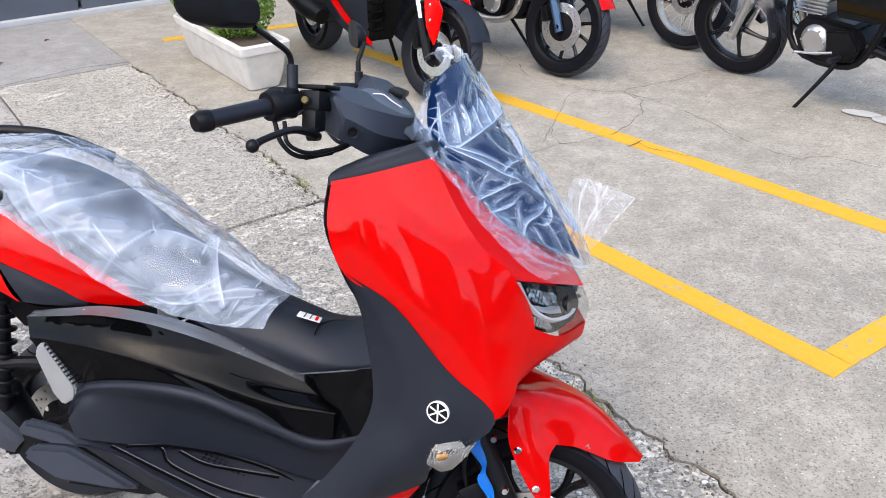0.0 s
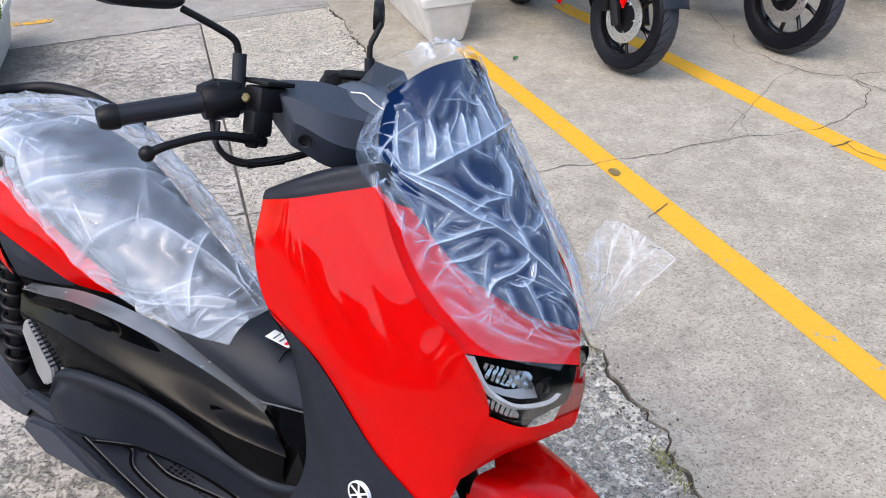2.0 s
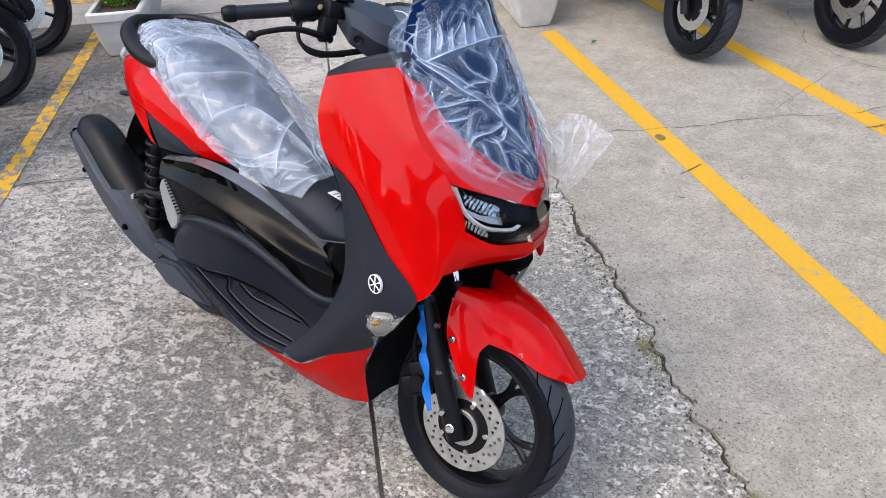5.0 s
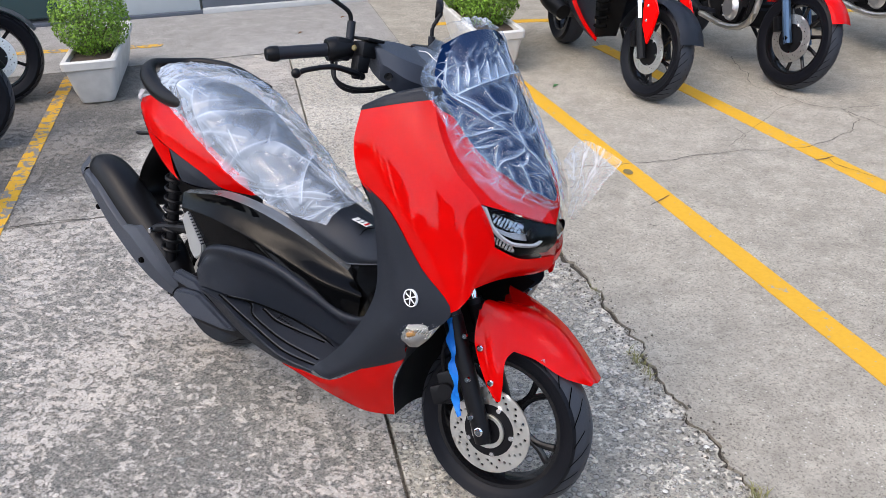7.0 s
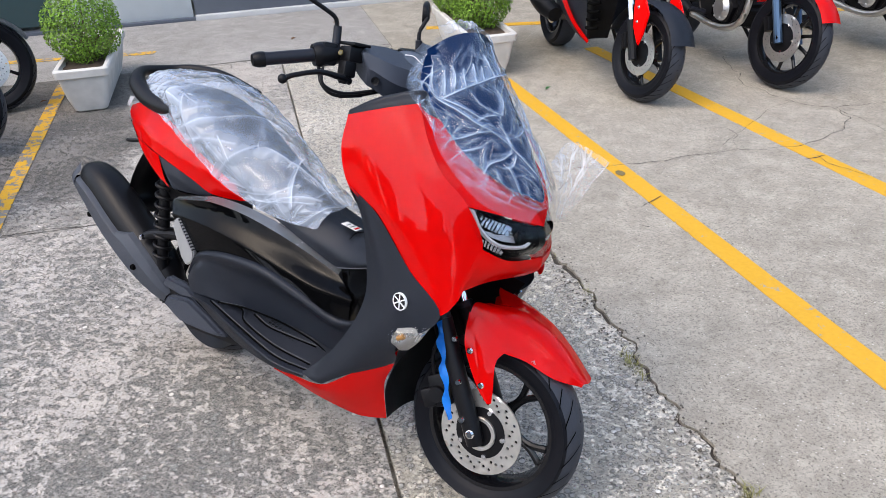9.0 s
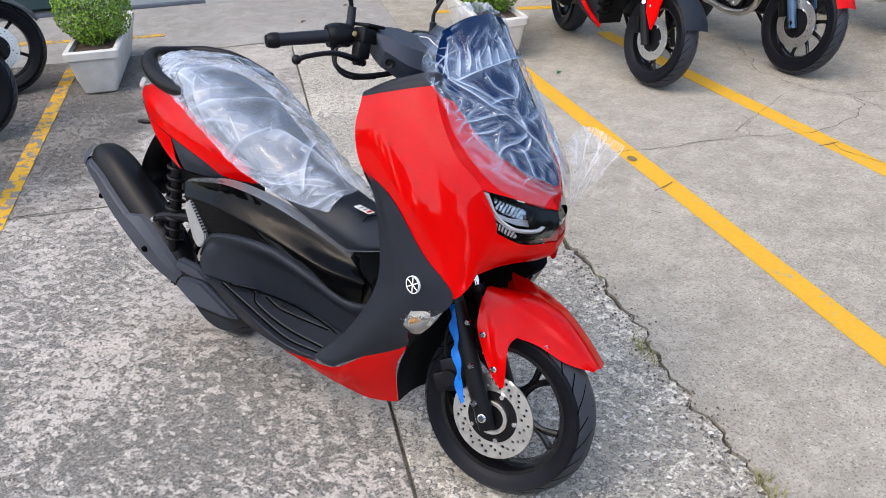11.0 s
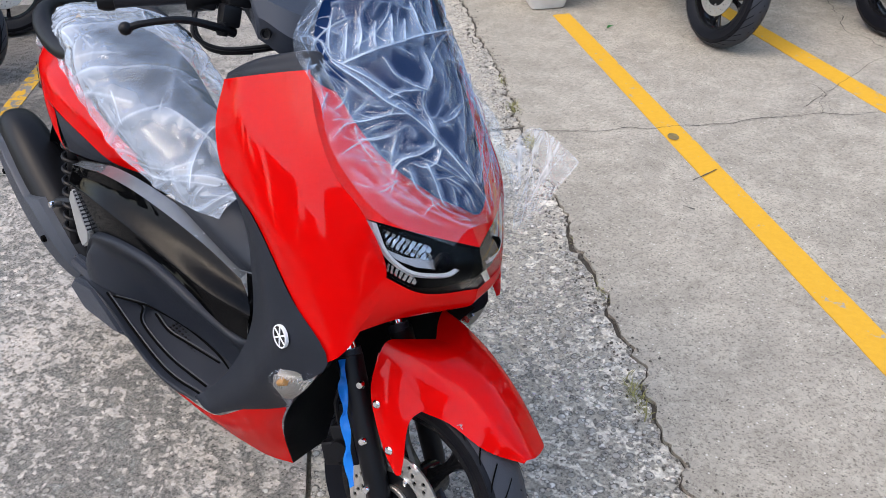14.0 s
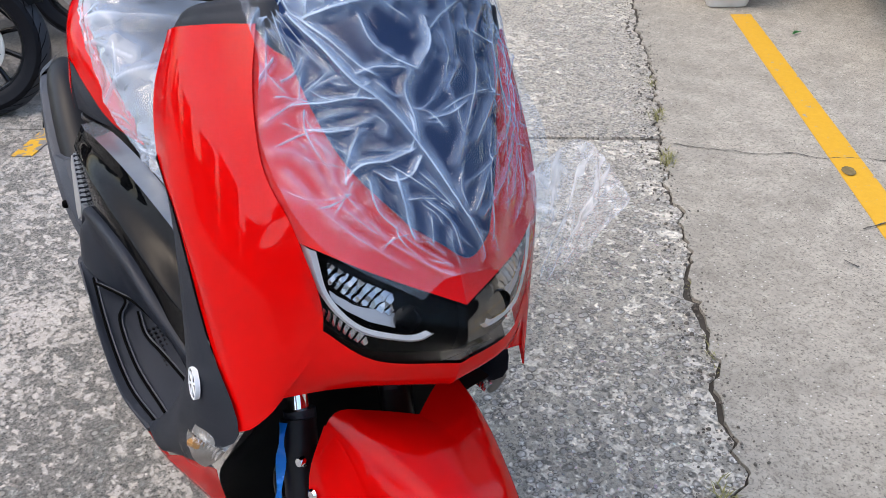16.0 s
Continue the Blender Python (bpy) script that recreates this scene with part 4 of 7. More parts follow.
def strokes(U, V, folds, step):
    """How high fold lines stand at sheet places U, V, the highlights painted along their crests and on the slope to one
    side, and how near the closest one is. folds: (width at its start, at its end, strength, points on the sheet).
    """
    high, edge, lit_side, near = np.zeros(U.shape), np.zeros(U.shape), np.zeros(U.shape), np.full(U.shape, 9.0)
    for w0, w1, strong, pts in folds:
        line = spline([(u, v, 0) for u, v in pts], 5)
        k = len(line) - 1
        reach = 6 * max(w0, w1) + 0.01
        u0, u1 = min(p.x for p in line) - reach, max(p.x for p in line) + reach
        v0, v1 = min(p.y for p in line) - reach, max(p.y for p in line) + reach
        box_ = (U >= u0) & (U <= u1) & (V >= v0) & (V <= v1)
        if not box_.any():
            continue
        x, y = U[box_], V[box_]
        best, sign, at = np.full(x.shape, 9.0), np.zeros(x.shape), np.zeros(x.shape)
        for i in range(k):
            a, b = line[i], line[i + 1]
            dx, dy = b.x - a.x, b.y - a.y
            size = math.hypot(dx, dy) + 1e-9
            t = np.clip(((x - a.x) * dx + (y - a.y) * dy) / size ** 2, 0, 1)
            d = np.hypot(x - a.x - t * dx, y - a.y - t * dy)
            less = d < best
            best = np.where(less, d, best)
            sign = np.where(less, np.sign((x - a.x) * dy - (y - a.y) * dx), sign)
            at = np.where(less, (i + t) / k, at)
        w = w0 + (w1 - w0) * at
        fade = strong * np.clip(np.minimum(at + 0.25, 1.25 - at) / 0.35, 0, 1)
        body = fade * np.clip(1 - best / (1.25 * w), 0, 1)
        high[box_] = np.maximum(high[box_], body * np.sqrt(w / 0.006))
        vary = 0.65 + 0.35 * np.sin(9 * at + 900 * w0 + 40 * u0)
        # bright crest line and one pale slope, painted as the fold's highlight
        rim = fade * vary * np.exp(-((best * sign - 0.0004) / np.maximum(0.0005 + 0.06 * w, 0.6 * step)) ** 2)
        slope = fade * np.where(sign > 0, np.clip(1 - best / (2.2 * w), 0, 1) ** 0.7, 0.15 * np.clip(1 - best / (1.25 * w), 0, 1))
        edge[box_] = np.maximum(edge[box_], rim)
        lit_side[box_] = np.maximum(lit_side[box_], slope)
        near[box_] = np.minimum(near[box_], best - 0.5 * w)
    return high, edge, lit_side, near


def film(name, rows, material, parent, label, folds, n=14, off=0.004, amp=0.004, size=0.07, seed=0.0, fold_high=0.004, lifted=0.2, ridge=0.3, shine=0.4, cling=0.009, hem=0.0, skirt=0.0):
    """A crumpled sheet of film over a coarse net. It clings and is clear away from the folds, stands off and is hazy
    near them; ridge, shine: fold highlights painted into the haze; hem: extra haze where it hangs gathered at its
    sides.
    """
    gpts = net(rows, n)
    P = np.array([[tuple(q) for q in r] for r in gpts])
    nr, nc = P.shape[:2]
    across = np.linalg.norm(np.diff(P, axis=0), axis=2).mean(axis=1).sum() * np.linspace(0, 1, nr)
    along = np.linalg.norm(np.diff(P, axis=1), axis=2).mean(axis=0).sum() * np.linspace(0, 1, nc)
    U, V = np.meshgrid(across, along, indexing="ij")
    high, edge, lit_side, near = strokes(U, V, folds, max(across[1], along[1]))
    N = np.cross(np.gradient(P, axis=0), np.gradient(P, axis=1))
    N /= np.linalg.norm(N, axis=2, keepdims=True) + 1e-12
    flip = ((N[..., 2] < -0.05) | ((np.abs(N[..., 2]) <= 0.05) & (N[..., 1] * P[..., 1] < 0)))
    N[flip] *= -1
    rough = np.array([[crumple(q, 1.0, size, seed) for q in r] for r in gpts])
    loose = 1 - np.clip((near + 0.005 * (0.6 - rough)) / cling - 0.3, 0, 1)
    stand = off + amp * rough * (0.3 + 0.7 * loose) + fold_high * high + 0.0012 * loose
    Q = P + N * stand[..., None]
    verts = Q.reshape(-1, 3)
    idx = np.arange(nr * nc).reshape(nr, nc)
    faces = np.stack([idx[:-1, :-1], idx[:-1, 1:], idx[1:, 1:], idx[1:, :-1]], axis=-1).reshape(-1, 4)
    i, j = nr // 2, nc // 2
    if np.dot(np.cross(Q[i, j + 1] - Q[i, j], Q[i + 1, j] - Q[i, j]), N[i, j]) < 0:
        faces = faces[:, ::-1]
    me = bpy.data.meshes.new(name)
    me.from_pydata(verts.tolist(), [], faces.tolist())
    me.polygons.foreach_set("use_smooth", np.ones(len(me.polygons), dtype=bool))
    at = me.attributes.new("milk_shine", "FLOAT", "POINT")
    side = np.abs(U / across[-1] - 0.5) * 2
    # film haze plus the painted highlights of the folds
    haze = lifted * loose * (0.6 + 0.8 * rough) + ridge * lit_side + shine * edge + hem * np.clip((side - 0.35) / 0.4, 0, 1) + skirt * np.clip((np.abs(V / along[-1] - 0.5) * 2 - 0.25 + 0.3 * (rough - 0.5)) / 0.25, 0, 1)
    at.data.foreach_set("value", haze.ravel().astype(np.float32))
    me.materials.append(material)
    ob = new(name, me)
    ob.parent = parent
    return tagged(ob, label)


def strew(seed, count, u, v, deg, length, width, bend=0.12, strong=(0.4, 1.0)):
    """Random curved folds in a patch of a sheet."""
    r = random.Random(seed)
    out = []
    for k in range(count):
        a, b, q, m = r.uniform(*u), r.uniform(*v), radians(r.uniform(*deg)), r.uniform(*length)
        w, c = r.uniform(*width), r.uniform(-bend, bend) * m
        pts = [(a + t * m * math.cos(q) - c * (1 - 4 * t * t) * math.sin(q), b + t * m * math.sin(q) + c * (1 - 4 * t * t) * math.cos(q)) for t in (-0.5, -0.2, 0.15, 0.5)]
        out.append((w, w * r.uniform(0.2, 0.9), r.uniform(*strong), pts))
    return out


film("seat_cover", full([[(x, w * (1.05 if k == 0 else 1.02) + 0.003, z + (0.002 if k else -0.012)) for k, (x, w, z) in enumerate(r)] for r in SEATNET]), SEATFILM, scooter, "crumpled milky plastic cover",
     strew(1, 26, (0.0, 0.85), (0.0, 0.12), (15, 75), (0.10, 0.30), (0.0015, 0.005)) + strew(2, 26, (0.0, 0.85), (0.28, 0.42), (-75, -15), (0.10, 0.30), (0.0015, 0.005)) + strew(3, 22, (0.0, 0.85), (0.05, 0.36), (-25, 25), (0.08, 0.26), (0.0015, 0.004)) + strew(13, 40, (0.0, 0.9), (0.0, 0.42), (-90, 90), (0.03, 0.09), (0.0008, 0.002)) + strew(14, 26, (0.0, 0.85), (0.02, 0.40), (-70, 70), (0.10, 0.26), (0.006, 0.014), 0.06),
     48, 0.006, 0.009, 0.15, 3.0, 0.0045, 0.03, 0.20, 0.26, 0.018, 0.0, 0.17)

both("tail_cowl", [
    [(-1.385, 0.092, 0.838), (-1.262, 0.125, 0.864), (-1.123, 0.145, 0.838), (-1.002, 0.15, 0.783), (-0.885, 0.132, 0.716), (-0.786, 0.10, 0.657)],
    [(-1.386, 0.098, 0.825), (-1.275, 0.15, 0.81), (-1.13, 0.176, 0.785), (-1.0, 0.165, 0.735), (-0.89, 0.138, 0.683), (-0.80, 0.108, 0.652)],
    [(-1.386, 0.10, 0.812), (-1.29, 0.145, 0.768), (-1.15, 0.18, 0.742), (-0.99, 0.162, 0.684), (-0.93, 0.136, 0.648), (-0.82, 0.112, 0.646)]],
    RED, scooter)
both("tail_cowl", [
    [(-1.386, 0.10, 0.812), (-1.29, 0.145, 0.768), (-1.20, 0.17, 0.748), (-1.118, 0.184, 0.733)],
    [(-1.34, 0.115, 0.785), (-1.25, 0.155, 0.73), (-1.15, 0.18, 0.692), (-1.09, 0.187, 0.675)],
    [(-1.33, 0.11, 0.775), (-1.24, 0.152, 0.715), (-1.14, 0.178, 0.672), (-1.062, 0.187, 0.646)]],
    RED, scooter)
both("tail_inlay", [
    [(-1.118, 0.183, 0.733), (-1.05, 0.172, 0.706), (-0.99, 0.162, 0.684), (-0.932, 0.136, 0.648)],
    [(-1.09, 0.184, 0.69), (-1.03, 0.174, 0.672), (-0.98, 0.158, 0.655), (-0.935, 0.136, 0.643)],
    [(-1.06, 0.18, 0.645), (-1.02, 0.166, 0.64), (-0.98, 0.15, 0.638), (-0.94, 0.134, 0.638)]],
    SATIN, scooter)
both("tail_underside", [
    [(-1.33, 0.10, 0.773), (-1.24, 0.14, 0.713), (-1.06, 0.175, 0.642), (-0.94, 0.13, 0.636), (-0.80, 0.10, 0.645)],
    [(-1.32, 0.0, 0.76), (-1.22, 0.0, 0.70), (-1.06, 0.0, 0.63), (-0.94, 0.0, 0.62), (-0.80, 0.0, 0.63)]],
    BLACK, scooter)
for k in range(4):
    bm = bmesh.new()
    box(bm, (0.013, 0.002, 0.005), Matrix.Translation((-1.325 + 0.018 * k, -0.137 - 0.006 * k, 0.80 - 0.012 * k)) @ pose(0, 0, 0, 18, 34, -16), 0.0006)
    part("lettering_bar", bm, BLACK, scooter)
both("tail_light", [
    [(-1.39, 0.10, 0.852), (-1.36, 0.115, 0.87), (-1.33, 0.12, 0.872)],
    [(-1.40, 0.08, 0.845), (-1.39, 0.105, 0.835), (-1.36, 0.118, 0.838)],
    [(-1.395, 0.0, 0.845), (-1.40, 0.04, 0.825), (-1.388, 0.095, 0.822)]], RIBBED, scooter, "clear tail light")
bm = bmesh.new()
tube(bm, [(-1.05, -0.135, 0.868), (-1.15, -0.138, 0.868), (-1.25, -0.128, 0.885), (-1.33, -0.108, 0.918), (-1.375, -0.06, 0.942), (-1.385, 0.0, 0.945), (-1.375, 0.06, 0.945), (-1.32, 0.10, 0.952), (-1.2, 0.125, 0.945), (-1.05, 0.14, 0.905)],
     [0.018, 0.024, 0.028, 0.026, 0.018, 0.015, 0.015, 0.014, 0.014, 0.013], 12, 6)
part("grab_rail", bm, BLACK, scooter)
bm = bmesh.new()
grid_mesh(bm, net([[(-1.30, -0.07, 0.76), (-1.42, -0.075, 0.60), (-1.44, -0.075, 0.50), (-1.33, -0.07, 0.49)], [(-1.30, 0, 0.77), (-1.44, 0, 0.61), (-1.46, 0, 0.50), (-1.34, 0, 0.48)], [(-1.30, 0.07, 0.76), (-1.42, 0.075, 0.60), (-1.44, 0.075, 0.50), (-1.33, 0.07, 0.49)]]), 0.004)
part("rear_fender", bm, BLACK, scooter)
bm = bmesh.new()
tube(bm, [(-1.30, -0.06, 0.735), (-1.37, -0.10, 0.725), (-1.41, -0.095, 0.72), (-1.41, -0.02, 0.71), (-1.34, 0, 0.73)], 0.006, 8, 4)
part("plate_bracket", bm, BLACK, scooter)


# wheels, fork and brakes
def wheel(owner, R, w, rim, m, spokes=5, disc=0.115, side=-1, material=RIM, wires=0, tread=0, twin=True, out=0.060):
    """A tyre, a rim with spokes and a drilled brake disc about the y axis."""
    bm = bmesh.new()
    prof = [(rim - 0.012, -w * 0.36), (rim + 0.006, -w * 0.43), (rim + (R - rim) * 0.5, -w * 0.5), (R - 0.022, -w * 0.43), (R - 0.006, -w * 0.24), (R, 0)]
    crown = prof[3:] + [(r, -y) for r, y in prof[4:-1][::-1]] + [(prof[3][0], -prof[3][1])]
    lathe(bm, crown, m, 96)
    ty = part("tyre", bm, LITTREAD, owner, sharp=60)
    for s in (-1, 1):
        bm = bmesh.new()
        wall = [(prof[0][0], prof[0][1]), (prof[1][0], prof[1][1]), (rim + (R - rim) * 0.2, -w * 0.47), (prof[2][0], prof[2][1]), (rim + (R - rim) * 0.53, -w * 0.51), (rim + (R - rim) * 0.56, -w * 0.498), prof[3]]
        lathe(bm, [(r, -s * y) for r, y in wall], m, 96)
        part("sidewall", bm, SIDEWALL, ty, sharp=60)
    if tread:
        bm = bmesh.new()
        for k in range(tread):
            for s in (-1, 1):
                a = 2 * math.pi * (k + (0.5 if s > 0 else 0)) / tread
                b = bmesh.new()
                pr = [(R - 0.030, s * (w * 0.470 + 0.0012)), (R - 0.021, s * (w * 0.435 + 0.0008)), (R - 0.010, s * w * 0.30), (R - 0.002, s * w * (0.12 if k % 2 else 0.02))]
                row1 = [((r + 0.0016) * math.cos(a + 0.11 * i), y, (r + 0.0016) * math.sin(a + 0.11 * i)) for i, (r, y) in enumerate(pr)]
                row2 = [((r + 0.0016) * math.cos(a + 0.11 * i + 0.030 - 0.005 * i), y, (r + 0.0016) * math.sin(a + 0.11 * i + 0.030 - 0.005 * i)) for i, (r, y) in enumerate(pr)]
                grid_mesh(b, net([row1, row2], 2))
                merge(bm, b, m)
        part("tread_groove", bm, GLOOM, ty)
    bm = bmesh.new()
    lathe(bm, [(rim - 0.014, -w * 0.38), (rim + 0.004, -w * 0.40), (rim - 0.004, -w * 0.34), (rim - 0.014, -w * 0.2), (rim - 0.014, w * 0.2), (rim - 0.004, w * 0.34), (rim + 0.004, w * 0.40), (rim - 0.014, w * 0.38), (rim - 0.024, w * 0.2), (rim - 0.024, -w * 0.2)], m, 72, True)
    lathe(bm, [(0.0, -0.05), (0.035, -0.05), (0.04, -0.02), (0.04, 0.02), (0.035, 0.05), (0.0, 0.05)], m, 24)
    rm = part("rim", bm, material, owner)
    for k in range(wires or spokes):
        bm = bmesh.new()
        q = m @ Matrix.Rotation(2 * math.pi * k / (wires or spokes) + 0.35, 4, "Y")
        if wires:
            tube(bm, [(0.035, 0.025 * (1 if k % 2 else -1), 0.03 * (1 if k % 4 < 2 else -1)), (rim - 0.02, 0, 0)], 0.0022, 5, 1)
        elif twin:
            for s in (-1, 1):
                tube(bm, [(0.02, 0.012 * s, 0.008 * s), (rim * 0.55, 0.0, 0.003 * s), (rim - 0.020, 0, 0.026 * s)], [0.016, 0.009, 0.010], 8, 4)
        else:
            tube(bm, [(0.02, 0, 0), (rim * 0.6, 0, 0.006), (rim - 0.02, 0, 0.0)], [0.02, 0.011, 0.012], 8, 4)
        bmesh.ops.transform(bm, matrix=q, verts=bm.verts)
        part("spoke", bm, material, rm)
    if disc:
        bm = bmesh.new()
        y0, nth = side * out, 45
        rr = [disc * (0.60 + 0.08 * i) for i in range(6)]
        for ys in (y0 - 0.002, y0 + 0.002):
            for i in range(5):
                for k in range(nth):
                    a0, a1 = 2 * math.pi * k / nth, 2 * math.pi * (k + 1) / nth
                    P = lambda r, a: bm.verts.new((r * math.cos(a), ys, r * math.sin(a)))
                    r0, r1, am, rmid = rr[i], rr[i + 1], (a0 + a1) / 2, (rr[i] + rr[i + 1]) / 2
                    if i in (1, 2, 3) and (k + 2 * i) % 3 == 0:
                        ring = [P(r0, a0), P(r0, am), P(r0, a1), P(rmid, a1), P(r1, a1), P(r1, am), P(r1, a0), P(rmid, a0)]
                        h = 0.0042
                        inner = [bm.verts.new((rmid * math.cos(am) + h * math.cos(am + t), ys, rmid * math.sin(am) + h * math.sin(am + t))) for t in [math.pi + math.pi / 4 * q for q in range(8)]]
                        inner = sorted(inner, key=lambda v: math.atan2(v.co.z - rmid * math.sin(am), v.co.x - rmid * math.cos(am)))
                        ring = sorted(ring, key=lambda v: math.atan2(v.co.z - rmid * math.sin(am), v.co.x - rmid * math.cos(am)))
                        for q in range(8):
                            bm.faces.new((ring[q], ring[(q + 1) % 8], inner[(q + 1) % 8], inner[q]))
                    else:
                        bm.faces.new((P(r0, a0), P(r0, a1), P(r1, a1), P(r1, a0)))
        lathe(bm, [(rr[5], y0 - 0.002), (rr[5], y0 + 0.002)], Matrix(), 80)
        lathe(bm, [(rr[0], y0 - 0.002), (rr[0], y0 + 0.002)], Matrix(), 80)
        bmesh.ops.remove_doubles(bm, verts=bm.verts, dist=1e-5)
        bmesh.ops.transform(bm, matrix=m, verts=bm.verts)
        dk = part("brake_disc", bm, STEEL, owner, "drilled steel brake disc", sharp=30)
        bm = bmesh.new()
        lathe(bm, [(0.0, y0 - 0.006), (0.03, y0 - 0.006), (disc * 0.5, y0 - 0.003), (disc * 0.61, y0 - 0.003), (disc * 0.61, y0 + 0.003), (0.0, y0 + 0.003)], m, 32)
        part("disc_carrier", bm, BLACK, dk)
        for k in range(5):
            bm = bmesh.new()
            a = 2 * math.pi * k / 5
            lathe(bm, [(0.0, -0.004), (0.006, -0.004), (0.007, 0.0), (0.0, 0.0)], m @ Matrix.Translation((disc * 0.56 * math.cos(a), y0 + side * 0.003, disc * 0.56 * math.sin(a))) @ pose(0, 0, 0, 0, 0, 0 if side < 0 else 180), 10)
            part("bolt", bm, CHROME, dk)


FW = steer_by(9) @ Matrix.Translation((0.035, -0.002, 0.235))
wheel(scooter, 0.2365, 0.108, 0.176, FW, disc=0.1105, tread=26, out=0.085)
wheel(scooter, 0.222, 0.12, 0.165, Matrix.Translation((-1.15, 0.075, 0.236)), tread=26)
bm = bmesh.new()
lathe(bm, [(0.034, -0.096), (0.044, -0.096), (0.044, -0.090), (0.034, -0.090)], FW, 32, True)
for k in range(32):
    box(bm, (0.0035, 0.003, 0.007), FW @ Matrix.Rotation(2 * math.pi * k / 32, 4, "Y") @ Matrix.Translation((0.041, -0.0975, 0)))
part("sensor_ring", bm, STEEL, scooter, "toothed steel sensor ring")

for s in (-1, 1):
    bm = bmesh.new()
    grid_mesh(bm, net([[(x, s * w, z) for x, w, z in r] for r in (
        [(0.0, 0.0, 0.535), (0.06, 0.0, 0.535), (0.13, 0.0, 0.508), (0.195, 0.0, 0.458), (0.252, 0.0, 0.398)],
        [(-0.03, 0.07, 0.545), (0.05, 0.055, 0.538), (0.125, 0.045, 0.508), (0.19, 0.035, 0.46), (0.25, 0.028, 0.40)],
        [(-0.045, 0.13, 0.55), (0.02, 0.115, 0.53), (0.10, 0.09, 0.495), (0.175, 0.07, 0.452), (0.242, 0.045, 0.40)],
        [(-0.05, 0.142, 0.49), (0.03, 0.132, 0.452), (0.10, 0.106, 0.434), (0.172, 0.086, 0.405), (0.238, 0.047, 0.392)])]), 0.003)
    for v in bm.verts:
        v.co.y -= 0.12 * max(0.0, v.co.x - 0.08)
    steered("front_fender", bm, RED)
    bm = bmesh.new()
    grid_mesh(bm, net([[(x, s * w, z) for x, w, z in r] for r in (
        [(-0.052, 0.136, 0.53), (-0.01, 0.134, 0.515), (0.055, 0.126, 0.455)],
        [(-0.05, 0.144, 0.46), (-0.01, 0.146, 0.45), (0.036, 0.138, 0.43)],
        [(-0.025, 0.147, 0.40), (0.0, 0.150, 0.395), (0.035, 0.144, 0.40)],
        [(0.005, 0.148, 0.35), (0.02, 0.150, 0.348), (0.04, 0.147, 0.36)],
        [(0.03, 0.149, 0.322), (0.036, 0.149, 0.32), (0.042, 0.149, 0.325)])]), 0.003)
    steered("fender_flap", bm, RED)
    for x, z in ((-0.031, 0.44), (0.010, 0.362)):
        bm = bmesh.new()
        lathe(bm, [(0.0, -0.004), (0.005, -0.004), (0.008, -0.001), (0.008, 0.0)], Matrix.Translation((x, s * 0.1505, z)) @ pose(0, 0, 0, 0, 0, 0 if s < 0 else 180), 14)
        steered("screw", bm, CHROME)
    bm = bmesh.new()
    tube(bm, [(0.014, s * 0.120, 0.200), (0.002, s * 0.119, 0.232), (-0.06, s * 0.114, 0.36), (-0.125, s * 0.104, 0.49)], [0.020, 0.023, 0.024, 0.026], 14, 4)
    steered("fork_leg", bm, BLACK)
    bm = bmesh.new()
    tube(bm, [(-0.115, s * 0.10, 0.47), (-0.23, s * 0.10, 0.70)], 0.0155, 14, 2)
    steered("fork_tube", bm, CHROME)
    bm = bmesh.new()
    tube(bm, [(-0.122, s * 0.10, 0.485), (-0.130, s * 0.10, 0.50)], 0.023, 14, 1)
    steered("dust_seal", bm, GRIP)
    bm = bmesh.new()
    lathe(bm, [(0.0, -0.009), (0.007, -0.009), (0.0085, -0.006), (0.011, -0.004), (0.011, 0.0)], Matrix.Translation((0.002, s * 0.141, 0.232)) @ pose(0, 0, 0, 0, 0, 0 if s < 0 else 180), 12)
    steered("axle_bolt", bm, CHROME)
# caliper behind the fork, with its hose and the strap
bm = bmesh.new()
box(bm, (0.05, 0.05, 0.085), Matrix.Translation((-0.10, -0.085, 0.31)) @ pose(0, 0, 0, 0, -26, 0), 0.009)
box(bm, (0.035, 0.03, 0.05), Matrix.Translation((-0.125, -0.10, 0.285)) @ pose(0, 0, 0, 0, -26, 0), 0.008)
lathe(bm, [(0.0, -0.01), (0.02, -0.01), (0.022, 0.0), (0.022, 0.02)], Matrix.Translation((-0.105, -0.112, 0.30)), 20)
caliper = steered("brake_caliper", bm, BLACK)
bm = bmesh.new()
tube(bm, [(-0.12, -0.10, 0.34), (-0.13, -0.115, 0.40), (-0.12, -0.11, 0.48), (-0.16, -0.09, 0.58)], 0.005, 8, 6)
steered("brake_hose", bm, BLACK)
for x, y, z in ((-0.078, -0.130, 0.455), (-0.050, -0.137, 0.352), (-0.024, -0.140, 0.262)):
    bm = bmesh.new()
    lathe(bm, [(0.0, -0.007), (0.006, -0.007), (0.009, -0.002), (0.009, 0.0)], Matrix.Translation((x, y, z)), 10)
    steered("bolt", bm, CHROME)
bm = bmesh.new()
rows = []
for x, y, z in spline([(-0.124, -0.134, 0.49), (-0.112, -0.141, 0.462), (-0.112, -0.135, 0.438), (-0.094, -0.146, 0.408), (-0.096, -0.138, 0.378), (-0.076, -0.146, 0.342), (-0.074, -0.139, 0.305), (-0.052, -0.146, 0.258)], 4):
    k = 0.0075 + 0.003 * math.sin(z * 90)
    rows.append([(x - k, y + 0.002, z - 0.004), (x, y - 0.004 * math.cos(z * 120), z), (x + k, y + 0.001, z + 0.004)])
grid_mesh(bm, rows, 0.0012)
steered("strap", bm, BLUE, "bright blue strap")
